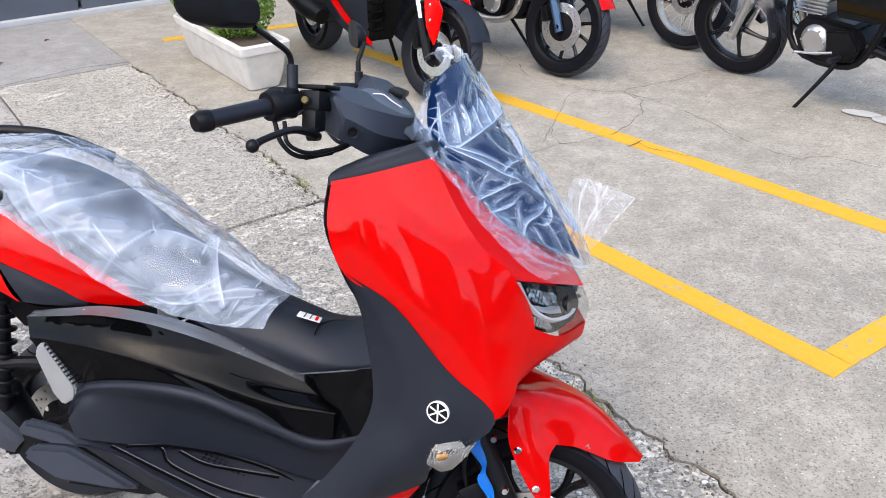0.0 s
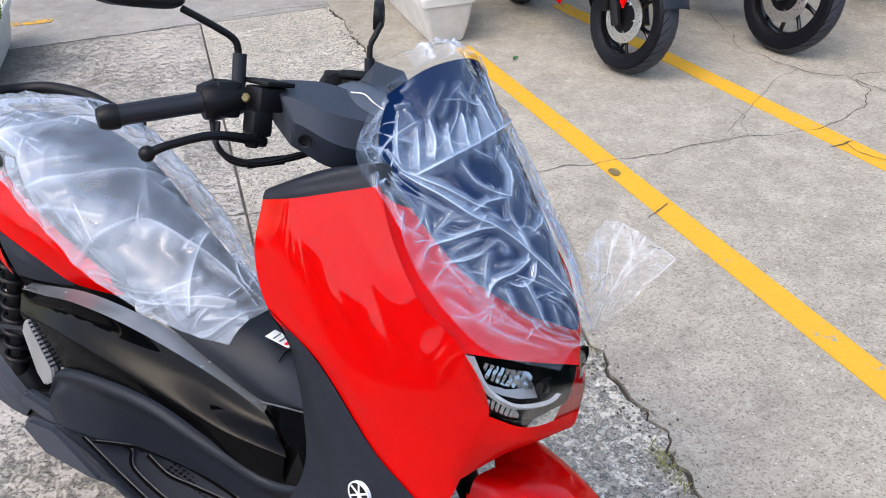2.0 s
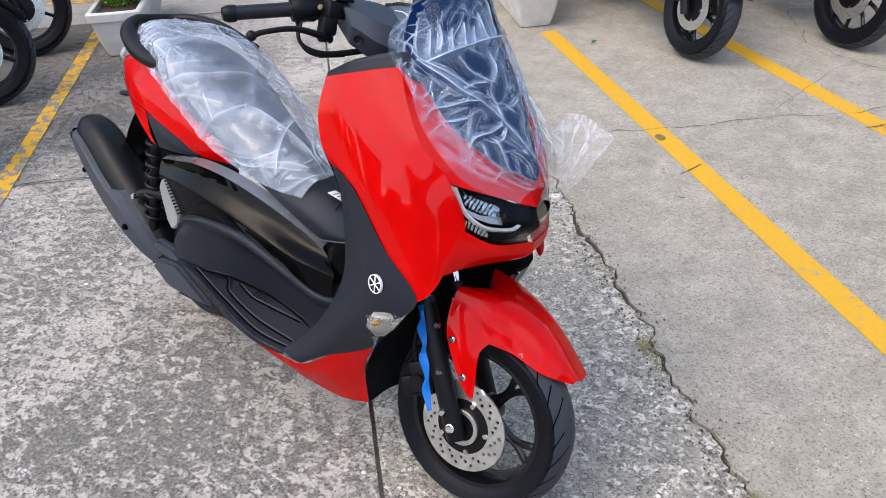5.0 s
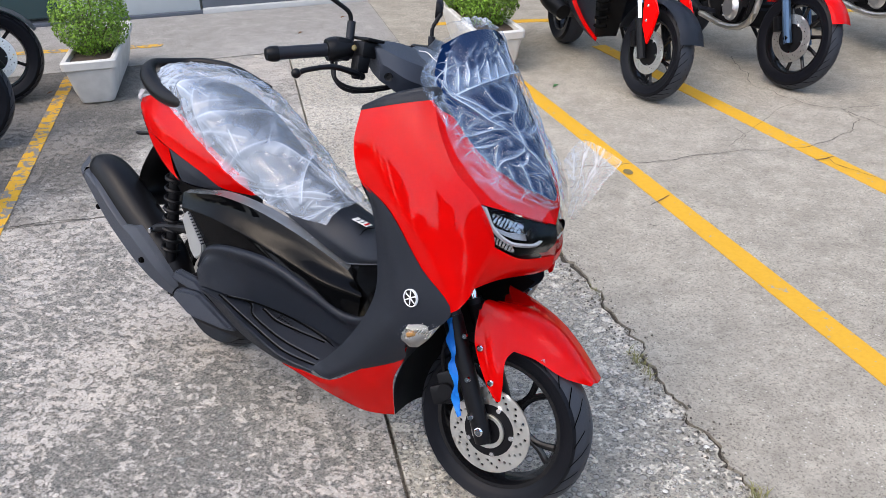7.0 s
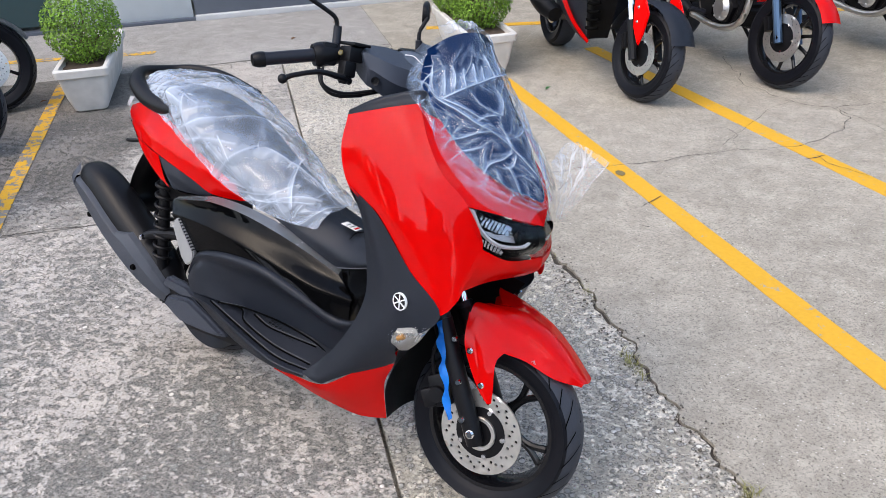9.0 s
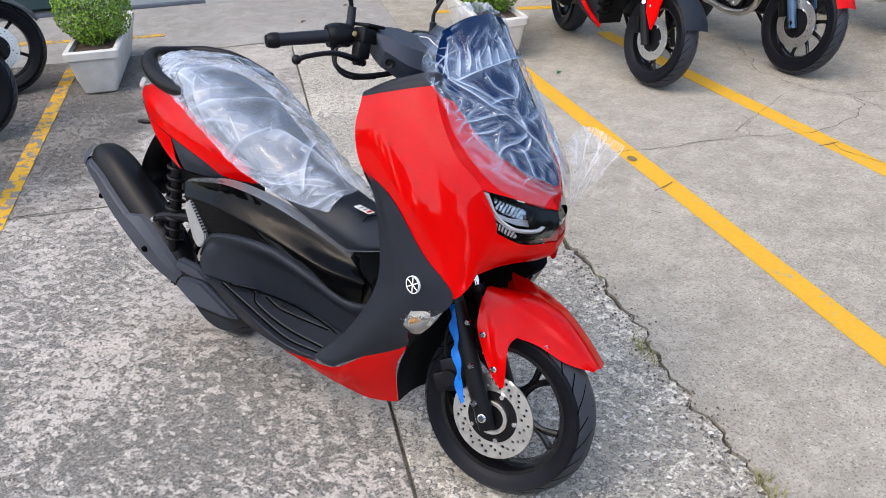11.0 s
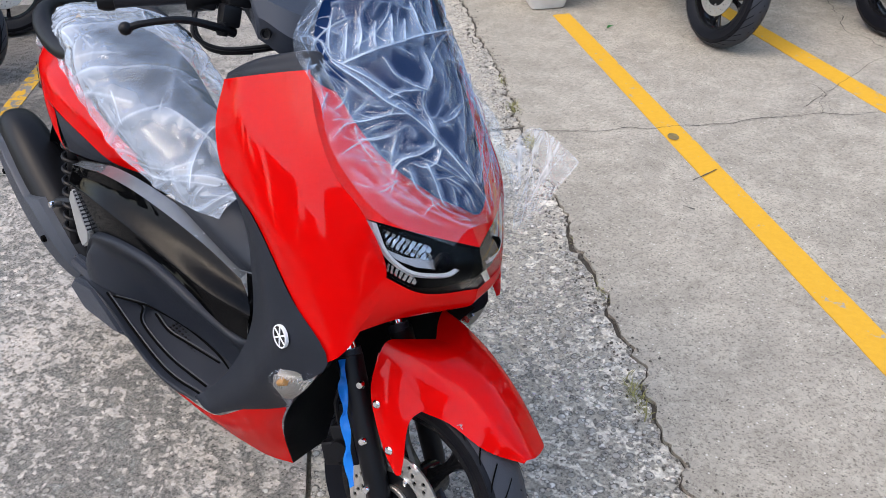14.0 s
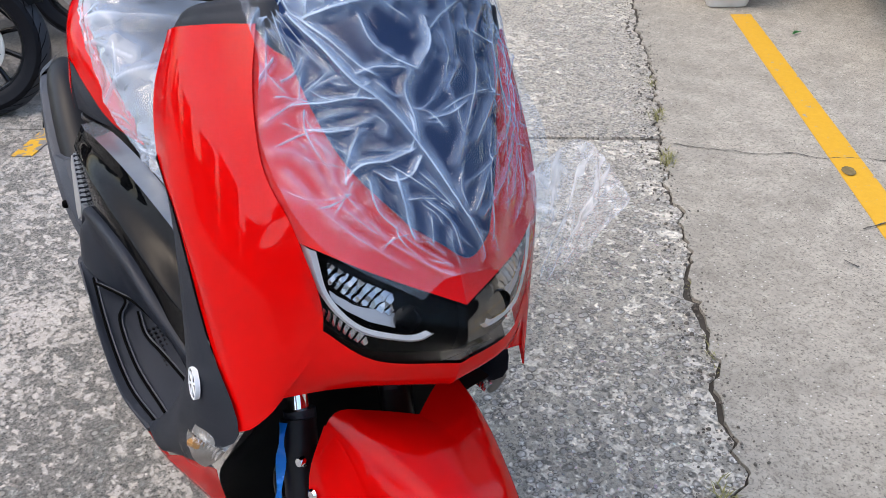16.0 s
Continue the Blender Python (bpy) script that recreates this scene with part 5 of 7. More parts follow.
# front turn signals
for s in (-1, 1):
    sig = panel("turn_signal", [
        [(-0.122, 0.226, 0.514), (-0.08, 0.218, 0.527), (-0.043, 0.203, 0.532)],
        [(-0.138, 0.236, 0.492), (-0.09, 0.236, 0.50), (-0.05, 0.213, 0.512)],
        [(-0.137, 0.236, 0.474), (-0.10, 0.236, 0.475), (-0.066, 0.217, 0.49)],
        [(-0.125, 0.228, 0.462), (-0.11, 0.228, 0.457), (-0.09, 0.222, 0.462)]], LENS, scooter, "clear ribbed turn signal with an amber bulb", s, thick=0.002, front=True)
    sig.location = (0, s * 0.007, 0)
    panel("reflector", [
        [(-0.122, 0.218, 0.513), (-0.08, 0.21, 0.526), (-0.043, 0.196, 0.531)],
        [(-0.137, 0.224, 0.474), (-0.10, 0.224, 0.475), (-0.066, 0.206, 0.49)],
        [(-0.125, 0.22, 0.462), (-0.11, 0.22, 0.457), (-0.09, 0.214, 0.462)]], STEEL, sig, "", s, front=True)
    bm = bmesh.new()
    for k in range(11):
        tube(bm, [(-0.128 + 0.0075 * k, s * (0.2235 - 0.0030 * max(0, k - 3)), 0.500 + 0.0016 * k), (-0.130 + 0.0066 * k, s * (0.2255 - 0.0028 * max(0, k - 3)), 0.485 + 0.0018 * k), (-0.125 + 0.0055 * k, s * (0.2215 - 0.0020 * max(0, k - 3)), 0.467 + 0.0022 * k)], 0.0024, 6, 3)
    part("rib", bm, CHROME, sig)
    bm = bmesh.new()
    tube(bm, [(-0.115, s * 0.226, 0.488), (-0.098, s * 0.224, 0.497)], 0.0065, 10, 2)
    part("bulb", bm, AMBER, sig, "amber bulb")
    bm = bmesh.new()
    outline(bm, [(-0.16, 0.42), (-0.09, 0.49), (-0.06, 0.54), (-0.10, 0.56), (-0.2, 0.46)], 0.01, Matrix.Translation((0, s * 0.188, 0)), 0.002)
    part("signal_base", bm, BLACK, scooter)

# exhaust, engine, shock and passenger peg
bm = bmesh.new()
rows = []
AX = [(-1.638, -0.101, 0.564, 0.040), (-1.606, -0.102, 0.551, 0.061), (-1.532, -0.103, 0.518, 0.074), (-1.416, -0.103, 0.435, 0.080), (-1.279, -0.098, 0.340, 0.076), (-1.195, -0.091, 0.272, 0.055), (-1.142, -0.080, 0.230, 0.027)]
cx = spline([a[:3] for a in AX], 4)
cr = spline([(a[3], 0, 0) for a in AX], 4)
for i, p in enumerate(cx):
    d = (cx[min(i + 1, len(cx) - 1)] - cx[max(i - 1, 0)]).normalized()
    u = d.cross(Vector((0, 1, 0))).normalized()
    r = cr[i].x
    rows.append([p + u * r * 1.08 * math.copysign(abs(math.cos(a)) ** 0.75, math.cos(a)) + Vector((0, 0.85 * r * math.copysign(abs(math.sin(a)) ** 0.75, math.sin(a)), 0)) for a in [2 * math.pi * k / 28 for k in range(28)]])
v = grid_mesh(bm, rows, closed_v=True)
bm.faces.new(v[0])
bm.faces.new(v[-1])
muffler = part("muffler", bm, BLACK, scooter, "matt black exhaust muffler")
bm = bmesh.new()
rows = []
for i, p in enumerate(cx[2:-2]):
    d = (cx[i + 3] - cx[i + 1]).normalized()
    u = d.cross(Vector((0, 1, 0))).normalized()
    u = u if u.z > 0 else -u
    r = cr[i + 2].x
    top = (0.15 + 0.02 * i if p.x < -1.36 else 0.86) * r
    y = p.y - 0.85 * r
    rows.append([p + u * top + Vector((0, 0.010 + y - p.y + 0.25 * max(0, top - 0.3 * r), 0)), p + u * (top - 0.010) + Vector((0, y - p.y - 0.012 + 0.22 * max(0, top - 0.3 * r), 0)),
                 p + u * min(0.32 * r, top - 0.014) + Vector((0, y - p.y - 0.016, 0)), p - u * 0.45 * r + Vector((0, y - p.y - 0.013, 0)), p - u * 0.98 * r + Vector((0, y - p.y + 0.030, 0)), p - u * 1.10 * r + Vector((0, y - p.y + 0.065, 0))])
grid_mesh(bm, rows, 0.004)
part("heat_shield", bm, SHIELD, muffler, "charcoal heat shield", sharp=14)
bm = bmesh.new()
grid_mesh(bm, net([
    [(-1.664, -0.112, 0.602), (-1.643, -0.128, 0.596), (-1.622, -0.140, 0.583)],
    [(-1.671, -0.138, 0.562), (-1.648, -0.161, 0.557), (-1.622, -0.168, 0.546)],
    [(-1.646, -0.133, 0.514), (-1.627, -0.154, 0.509), (-1.604, -0.157, 0.499)]]), 0.012)
part("end_cap", bm, SHIELD, muffler)
bm = bmesh.new()
outline(bm, [(-1.700, 0.560), (-1.692, 0.564), (-1.680, 0.531), (-1.687, 0.527)], 0.03, Matrix.Translation((0.064, -0.145, 0.0)), 0.001)
part("outlet", bm, GLOOM, muffler)
for x, z, w in ((-1.251, 0.438, 0.156), (-1.275, 0.335, 0.176), (-1.52, 0.455, 0.172)):
    bm = bmesh.new()
    lathe(bm, [(0.0, -0.010), (0.008, -0.010), (0.010, -0.004), (0.010, 0.002)], Matrix.Translation((x, -w, z)), 12)
    part("bolt", bm, CHROME if x > -1.26 else GLOOM, muffler)
bm = bmesh.new()
tube(bm, [(-1.255, -0.145, 0.440), (-1.22, -0.135, 0.452), (-1.13, -0.12, 0.468), (-1.0, -0.11, 0.48)], [0.012, 0.016, 0.016, 0.02], 10, 4)
part("exhaust_bracket", bm, BLACK, scooter)
bm = bmesh.new()
outline(bm, [(-1.13, 0.24), (-1.12, 0.29), (-1.03, 0.36), (-0.95, 0.41), (-0.86, 0.40), (-0.80, 0.33), (-0.77, 0.255), (-0.85, 0.215), (-1.0, 0.20)], 0.10, Matrix.Translation((0, -0.115, 0)), 0.018)
box(bm, (0.30, 0.20, 0.18), Matrix.Translation((-0.95, 0.02, 0.33)), 0.03)
part("engine_case", bm, BLACK, scooter)
bm = bmesh.new()
outline(bm, [(-1.11, 0.265), (-1.08, 0.30), (-0.98, 0.315), (-0.90, 0.285), (-0.80, 0.245), (-0.86, 0.232), (-1.02, 0.225)], 0.03, Matrix.Translation((0, -0.175, 0)), 0.010)
part("crankcase_cover", bm, SATIN, scooter)
bm = bmesh.new()
outline(bm, [(-1.13, 0.315), (-1.10, 0.355), (-1.0, 0.35), (-0.93, 0.315), (-1.02, 0.305)], 0.03, Matrix.Translation((0, -0.165, 0)), 0.010)
part("swingarm_cover", bm, SATIN, scooter)
bm = bmesh.new()
outline(bm, [(-1.22, 0.21), (-1.22, 0.28), (-1.05, 0.34), (-0.92, 0.40), (-0.90, 0.34), (-1.05, 0.26)], 0.035, Matrix.Translation((0, -0.11, 0)), 0.010)
part("swingarm", bm, BLACK, scooter)
bm = bmesh.new()
outline(bm, [(-0.94, 0.25), (-0.76, 0.255), (-0.76, 0.235), (-0.80, 0.215), (-1.02, 0.20)], 0.02, Matrix.Translation((0, -0.15, 0)), 0.003)
part("belly_plate", bm, BLACK, scooter)
for s in (-1, 1):
    shock = part("shock_body", (lambda b: (tube(b, [(-1.172, s * 0.12, 0.66), (-1.20, s * 0.122, 0.34)], 0.018, 12, 2), b)[1])(bmesh.new()), BLACK, scooter)
    bm = bmesh.new()
    tube(bm, [(-1.172 - 0.028 * k / 60 + 0.027 * math.cos(k * 0.85), s * 0.121 + 0.027 * math.sin(k * 0.85), 0.645 - 0.27 * k / 60) for k in range(61)], 0.0058, 7, 2)
    part("spring", bm, BLACK, shock, "black coil spring")
    bm = bmesh.new()
    outline(bm, [(-1.012, 0.565), (-0.995, 0.572), (-0.925, 0.482), (-0.928, 0.455), (-0.962, 0.432), (-0.985, 0.455), (-1.022, 0.54)], 0.016, Matrix.Translation((0, s * 0.20, 0)), 0.004)
    peg = part("passenger_peg", bm, ALU, scooter, "folded silver passenger peg")
    bm = bmesh.new()
    for k in range(11):
        box(bm, (0.005, 0.014, 0.0045), Matrix.Translation((-0.993 + 0.0061 * k, s * 0.20, 0.566 - 0.0078 * k)) @ pose(0, 0, 0, 0, 40, 0), 0.0012)
    part("rubber", bm, GRIP, peg)
bm = bmesh.new()
tube(bm, [(-0.60, 0.13, 0.25), (-0.66, 0.21, 0.10), (-0.70, 0.262, 0.052), (-0.73, 0.28, 0.055)], 0.011, 10, 4)
part("side_stand", bm, BLACK, scooter)

# windscreen and its film
WS = [
    [(-0.192, 0.112, 1.150), (-0.182, 0.132, 1.072), (-0.112, 0.122, 0.982), (-0.040, 0.095, 0.905), (0.040, 0.050, 0.852)],
    [(-0.175, 0.060, 1.180), (-0.128, 0.080, 1.083), (-0.055, 0.076, 0.987), (0.012, 0.058, 0.905), (0.068, 0.030, 0.842)],
    [(-0.165, 0.0, 1.190), (-0.108, 0.0, 1.09), (-0.032, 0.0, 0.99), (0.037, 0.0, 0.905), (0.085, 0.0, 0.826)]]


def sheet(rows):
    """A screen-shaped sheet from half rows."""
    return [[(x, skewed(w, z, -1), z) for x, w, z in r] for r in rows] + [[(x, skewed(w, z, 1), z) for x, w, z in r] for r in rows[-2::-1]]


WSF = sheet(WS)
bm = bmesh.new()
grid_mesh(bm, net(WSF, 6), 0.003)
part("windscreen", bm, SMOKE, scooter, "dark smoked windscreen wrapped in clear film")
WSX = [[(-0.204, 0.117, 1.158), (-0.206, 0.156, 1.070), (-0.142, 0.154, 0.996), (-0.064, 0.176, 0.917), (0.020, 0.140, 0.832), (0.088, 0.050, 0.783)],
       [(-0.200, 0.106, 1.162), (-0.185, 0.120, 1.080), (-0.110, 0.114, 0.990), (-0.055, 0.120, 0.925), (0.020, 0.095, 0.858), (0.092, 0.032, 0.806)],
       [(-0.182, 0.056, 1.188), (-0.128, 0.078, 1.092), (-0.052, 0.074, 0.996), (0.000, 0.062, 0.936), (0.055, 0.045, 0.866), (0.098, 0.016, 0.814)],
       [(-0.170, 0.0, 1.198), (-0.104, 0.0, 1.099), (-0.027, 0.0, 0.999), (0.026, 0.0, 0.936), (0.072, 0.0, 0.872), (0.102, 0.0, 0.816)]]
# the folds of the film over the screen, in shares of the sheet: the long ones, those between, along the far side, low and at the top
MAIN_FOLDS = [
    (0.006, 0.004, 1.0, [(0.236, 0.283), (0.361, 0.25), (0.458, 0.233), (0.556, 0.217), (0.819, 0.2)]),
    (0.005, 0.004, 0.8, [(0.181, 0.217), (0.194, 0.267), (0.236, 0.283)]),
    (0.008, 0.006, 1.0, [(0.194, 0.283), (0.278, 0.333), (0.333, 0.4), (0.389, 0.467), (0.431, 0.583), (0.472, 0.683), (0.528, 0.8), (0.597, 0.933)]),
    (0.006, 0.003, 0.9, [(0.236, 0.283), (0.306, 0.317), (0.361, 0.367), (0.389, 0.383)]),
    (0.003, 0.005, 0.9, [(0.389, 0.267), (0.403, 0.317), (0.444, 0.35), (0.486, 0.367)]),
    (0.005, 0.003, 0.9, [(0.486, 0.367), (0.528, 0.317), (0.528, 0.267)]),
    (0.005, 0.004, 0.8, [(0.347, 0.383), (0.403, 0.367), (0.472, 0.367)]),
    (0.006, 0.003, 1.0, [(0.125, 0.5), (0.222, 0.483), (0.319, 0.45), (0.375, 0.45)]),
    (0.004, 0.003, 0.8, [(0.167, 0.567), (0.236, 0.567), (0.292, 0.55)]),
    (0.004, 0.006, 0.9, [(0.208, 0.7), (0.278, 0.65), (0.347, 0.633), (0.417, 0.6)]),
]
MID_FOLDS = [
    (0.003, 0.004, 0.9, [(0.306, 0.667), (0.333, 0.683), (0.389, 0.667), (0.431, 0.617)]),
    (0.005, 0.003, 0.9, [(0.347, 0.667), (0.333, 0.75), (0.292, 0.85)]),
    (0.005, 0.004, 0.8, [(0.472, 0.367), (0.444, 0.417), (0.444, 0.5), (0.431, 0.6)]),
    (0.004, 0.003, 0.7, [(0.306, 0.55), (0.25, 0.633), (0.208, 0.7)]),
    (0.004, 0.003, 0.7, [(0.278, 0.683), (0.25, 0.767), (0.264, 0.817)]),
    (0.003, 0.003, 0.8, [(0.403, 0.733), (0.458, 0.8), (0.458, 0.9)]),
    (0.003, 0.003, 0.7, [(0.417, 0.667), (0.458, 0.717), (0.486, 0.767)]),
    (0.003, 0.003, 0.6, [(0.389, 0.4), (0.417, 0.433), (0.444, 0.433)]),
    (0.004, 0.003, 0.6, [(0.375, 0.4), (0.347, 0.417), (0.319, 0.45)]),
    (0.003, 0.003, 0.8, [(0.486, 0.5), (0.542, 0.483), (0.597, 0.45)]),
    (0.003, 0.003, 0.7, [(0.444, 0.467), (0.486, 0.483), (0.514, 0.533)]),
    (0.003, 0.003, 0.6, [(0.556, 0.3), (0.569, 0.333), (0.556, 0.367), (0.542, 0.4)]),
    (0.003, 0.002, 0.6, [(0.597, 0.35), (0.569, 0.383), (0.542, 0.417)]),
]
RIGHT_FOLDS = [
    (0.004, 0.005, 0.9, [(0.889, 0.15), (0.736, 0.3), (0.722, 0.4), (0.611, 0.567)]),
    (0.005, 0.005, 1.0, [(0.736, 0.183), (1.0, 0.35), (0.861, 0.517), (0.667, 0.633), (0.556, 0.767)]),
    (0.004, 0.004, 0.9, [(0.736, 0.233), (1.0, 0.383), (0.903, 0.55), (0.75, 0.683), (0.597, 0.783)]),
    (0.003, 0.003, 0.7, [(0.736, 0.217), (0.653, 0.3), (0.639, 0.383), (0.583, 0.517), (0.528, 0.633)]),
    (0.003, 0.003, 0.7, [(0.722, 0.283), (1.0, 0.467), (0.903, 0.617), (0.806, 0.75)]),
]
LOW_FOLDS = [
    (0.005, 0.005, 0.39, [(0.153, 0.567), (0.194, 0.617), (0.181, 0.683), (0.194, 0.767)]),
    (0.004, 0.004, 0.39, [(0.181, 0.583), (0.208, 0.633), (0.167, 0.7)]),
    (0.006, 0.006, 0.33, [(0.139, 0.717), (0.167, 0.8), (0.194, 0.883), (0.25, 0.967), (0.458, 1.0)]),
    (0.004, 0.005, 0.33, [(0.042, 0.65), (0.083, 0.733), (0.111, 0.833), (0.125, 0.917)]),
    (0.004, 0.004, 0.33, [(0.028, 0.6), (0.125, 0.633), (0.153, 0.717)]),
    (0.003, 0.003, 0.39, [(0.264, 0.817), (0.278, 0.883), (0.347, 0.95)]),
    (0.003, 0.003, 0.39, [(0.194, 0.767), (0.194, 0.833), (0.194, 0.9)]),
]
TOP_FOLDS = [
    (0.011, 0.001, 1.0, [(0.264, 0.267), (0.292, 0.217), (0.306, 0.167)]),
    (0.010, 0.001, 1.0, [(0.319, 0.25), (0.347, 0.2), (0.347, 0.15)]),
    (0.009, 0.001, 0.9, [(0.375, 0.25), (0.389, 0.2), (0.403, 0.167)]),
    (0.011, 0.001, 1.0, [(0.431, 0.233), (0.444, 0.2), (0.458, 0.15)]),
    (0.008, 0.001, 0.9, [(0.472, 0.233), (0.486, 0.2), (0.5, 0.167)]),
    (0.012, 0.001, 1.0, [(0.542, 0.217), (0.542, 0.167), (0.542, 0.117)]),
    (0.010, 0.001, 0.9, [(0.208, 0.25), (0.236, 0.183), (0.25, 0.117)]),
    (0.008, 0.001, 0.8, [(0.611, 0.2), (0.625, 0.15), (0.667, 0.067)]),
    (0.009, 0.001, 0.8, [(0.819, 0.2), (0.986, 0.117), (0.861, 0.033)]),
]


def spread(folds, rows):
    """Fold lines given as shares of a sheet, in metres on it."""
    P = np.array(rows)
    u = np.linalg.norm(np.diff(P, axis=0), axis=2).mean(axis=1).sum()
    v = np.linalg.norm(np.diff(P, axis=1), axis=2).mean(axis=0).sum()
    return [(a, b, c, [(x * u, y * v) for x, y in pts]) for a, b, c, pts in folds]


WSF = sheet(WSX)
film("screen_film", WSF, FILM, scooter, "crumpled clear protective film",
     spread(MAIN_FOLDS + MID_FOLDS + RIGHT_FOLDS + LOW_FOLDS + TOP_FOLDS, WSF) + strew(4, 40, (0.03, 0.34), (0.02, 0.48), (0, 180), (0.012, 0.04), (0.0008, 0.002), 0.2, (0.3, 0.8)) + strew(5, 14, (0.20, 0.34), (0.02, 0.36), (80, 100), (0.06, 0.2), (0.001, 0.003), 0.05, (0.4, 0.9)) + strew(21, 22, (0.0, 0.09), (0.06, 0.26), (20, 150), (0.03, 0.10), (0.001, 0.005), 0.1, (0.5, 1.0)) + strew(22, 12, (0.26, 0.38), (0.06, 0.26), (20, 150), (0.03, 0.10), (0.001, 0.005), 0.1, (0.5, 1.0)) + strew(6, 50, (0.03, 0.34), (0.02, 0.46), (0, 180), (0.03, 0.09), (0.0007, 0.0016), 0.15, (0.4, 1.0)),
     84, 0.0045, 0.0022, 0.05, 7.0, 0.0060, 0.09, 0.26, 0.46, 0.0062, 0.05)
film("film_flap", [[(0.030, 0.130, 0.900), (0.050, 0.150, 0.830), (0.045, 0.176, 0.750)], [(0.040, 0.190, 0.945), (0.055, 0.184, 0.850), (0.047, 0.182, 0.748)],
                   [(0.110, 0.178, 0.940), (0.085, 0.182, 0.840), (0.050, 0.185, 0.745)], [(0.172, 0.160, 0.922), (0.112, 0.175, 0.830), (0.055, 0.187, 0.740)]], FLAPFILM, scooter, "loose corner of clear film",
     strew(10, 16, (0.0, 0.12), (0.0, 0.19), (70, 110), (0.06, 0.18), (0.001, 0.004), 0.05, (0.4, 1.0)) + strew(15, 14, (0.0, 0.12), (0.0, 0.10), (0, 180), (0.015, 0.05), (0.0006, 0.002), 0.2, (0.3, 0.8)),
     24, 0.0, 0.004, 0.05, 11.0, 0.003, 0.05, 0.14, 0.30, 0.010)
film("film_tuft", [[(-0.185, -0.05, 1.182), (-0.175, 0.02, 1.192), (-0.18, 0.09, 1.185)], [(-0.205, -0.055, 1.200), (-0.195, 0.03, 1.205), (-0.195, 0.095, 1.198)], [(-0.222, -0.065, 1.190), (-0.215, 0.03, 1.205), (-0.21, 0.10, 1.195)]], FLAPFILM, scooter, "loose corner of clear film",
     strew(11, 16, (0.0, 0.05), (0.0, 0.15), (0, 180), (0.02, 0.06), (0.0008, 0.003), 0.15, (0.5, 1.0)), 16, 0.0, 0.010, 0.035, 5.0, 0.003, 0.06, 0.12, 0.35, 0.006)

# handlebar, mirrors and dash
bm = bmesh.new()
tube(bm, [(-0.47, -0.12, 1.083), (-0.44, -0.06, 1.08), (-0.44, 0.06, 1.08), (-0.47, 0.12, 1.083)], 0.011, 10, 4)
steered("handlebar", bm, BLACK, by=BARS)
for s in (-1, 1):
    bm = bmesh.new()
    tube(bm, [(-0.614, s * 0.27, 1.044), (-0.60, s * 0.257, 1.049), (-0.565, s * 0.223, 1.061), (-0.53, s * 0.189, 1.073), (-0.52, s * 0.18, 1.076)], [0.0165, 0.0155, 0.0158, 0.016, 0.02], 16, 4)
    gr = steered("grip", bm, GRIP, by=BAR_SIDE[s])
    bm = bmesh.new()
    tube(bm, [(-0.630, s * 0.286, 1.038), (-0.622, s * 0.278, 1.041), (-0.610, s * 0.267, 1.045)], [0.014, 0.0185, 0.0185], 16, 2)
    steered("bar_end", bm, BLACK, by=BAR_SIDE[s])
    bm = bmesh.new()
    tube(bm, [(-0.527, s * 0.186, 1.074), (-0.515, s * 0.175, 1.078), (-0.495, s * 0.155, 1.084), (-0.482, s * 0.142, 1.088)], [0.026, 0.03, 0.027, 0.024], 16, 3)
    box(bm, (0.045, 0.04, 0.055), Matrix.Translation((-0.502, s * 0.162, 1.083)) @ pose(0, 0, 0, 0, 0, s * 42), 0.009)
    steered("switch_box", bm, BLACK, by=BAR_SIDE[s])
    bm = bmesh.new()
    box(bm, (0.046, 0.044, 0.038), Matrix.Translation((-0.445, s * 0.147, 1.090)) @ pose(0, 0, 0, 0, 0, s * 30), 0.007)
    box(bm, (0.062, 0.05, 0.008), Matrix.Translation((-0.440, s * 0.143, 1.115)) @ pose(0, 0, 0, 0, 0, s * 30), 0.003)
    box(bm, (0.032, 0.036, 0.040), Matrix.Translation((-0.446, s * 0.160, 1.054)) @ pose(0, 0, 0, 0, 0, s * 30), 0.008)
    lathe(bm, [(0.0, -0.012), (0.009, -0.012), (0.012, -0.006), (0.012, 0.012), (0.0, 0.012)], Matrix.Translation((-0.447, s * 0.172, 1.030)) @ pose(0, 0, 0, 90, 0, 0), 14)
    mc = steered("master_cylinder", bm, BLACK, by=BAR_SIDE[s])
    bm = bmesh.new()
    lathe(bm, [(0.0, -0.003), (0.005, -0.003), (0.007, 0.0)], Matrix.Translation((-0.462, s * 0.174, 1.090)) @ pose(0, 0, 0, 0, 0, 0 if s < 0 else 180), 14)
    steered("sight_glass", bm, FLUID, "amber fluid window", mc, by=BAR_SIDE[s])
    bm = bmesh.new()
    tube(bm, [(-0.440, s * 0.150, 1.026), (-0.447, s * 0.190, 1.032), (-0.474, s * 0.248, 1.036), (-0.510, s * 0.298, 1.020), (-0.527, s * 0.316, 1.008)], [0.009, 0.008, 0.0065, 0.006, 0.007], 10, 5)
    b = bmesh.new()
    bmesh.ops.create_uvsphere(b, u_segments=14, v_segments=10, radius=0.0115)
    merge(bm, b, Matrix.Translation((-0.529, s * 0.318, 1.007)))
    steered("brake_lever", bm, BLACK, by=BAR_SIDE[s])
    bm = bmesh.new()
    tube(bm, [(-0.515, s * 0.172, 1.05), (-0.500, s * 0.175, 1.01), (-0.465, s * 0.16, 0.988), (-0.40, s * 0.11, 1.005), (-0.36, s * 0.06, 1.03)], 0.0045, 8, 5)
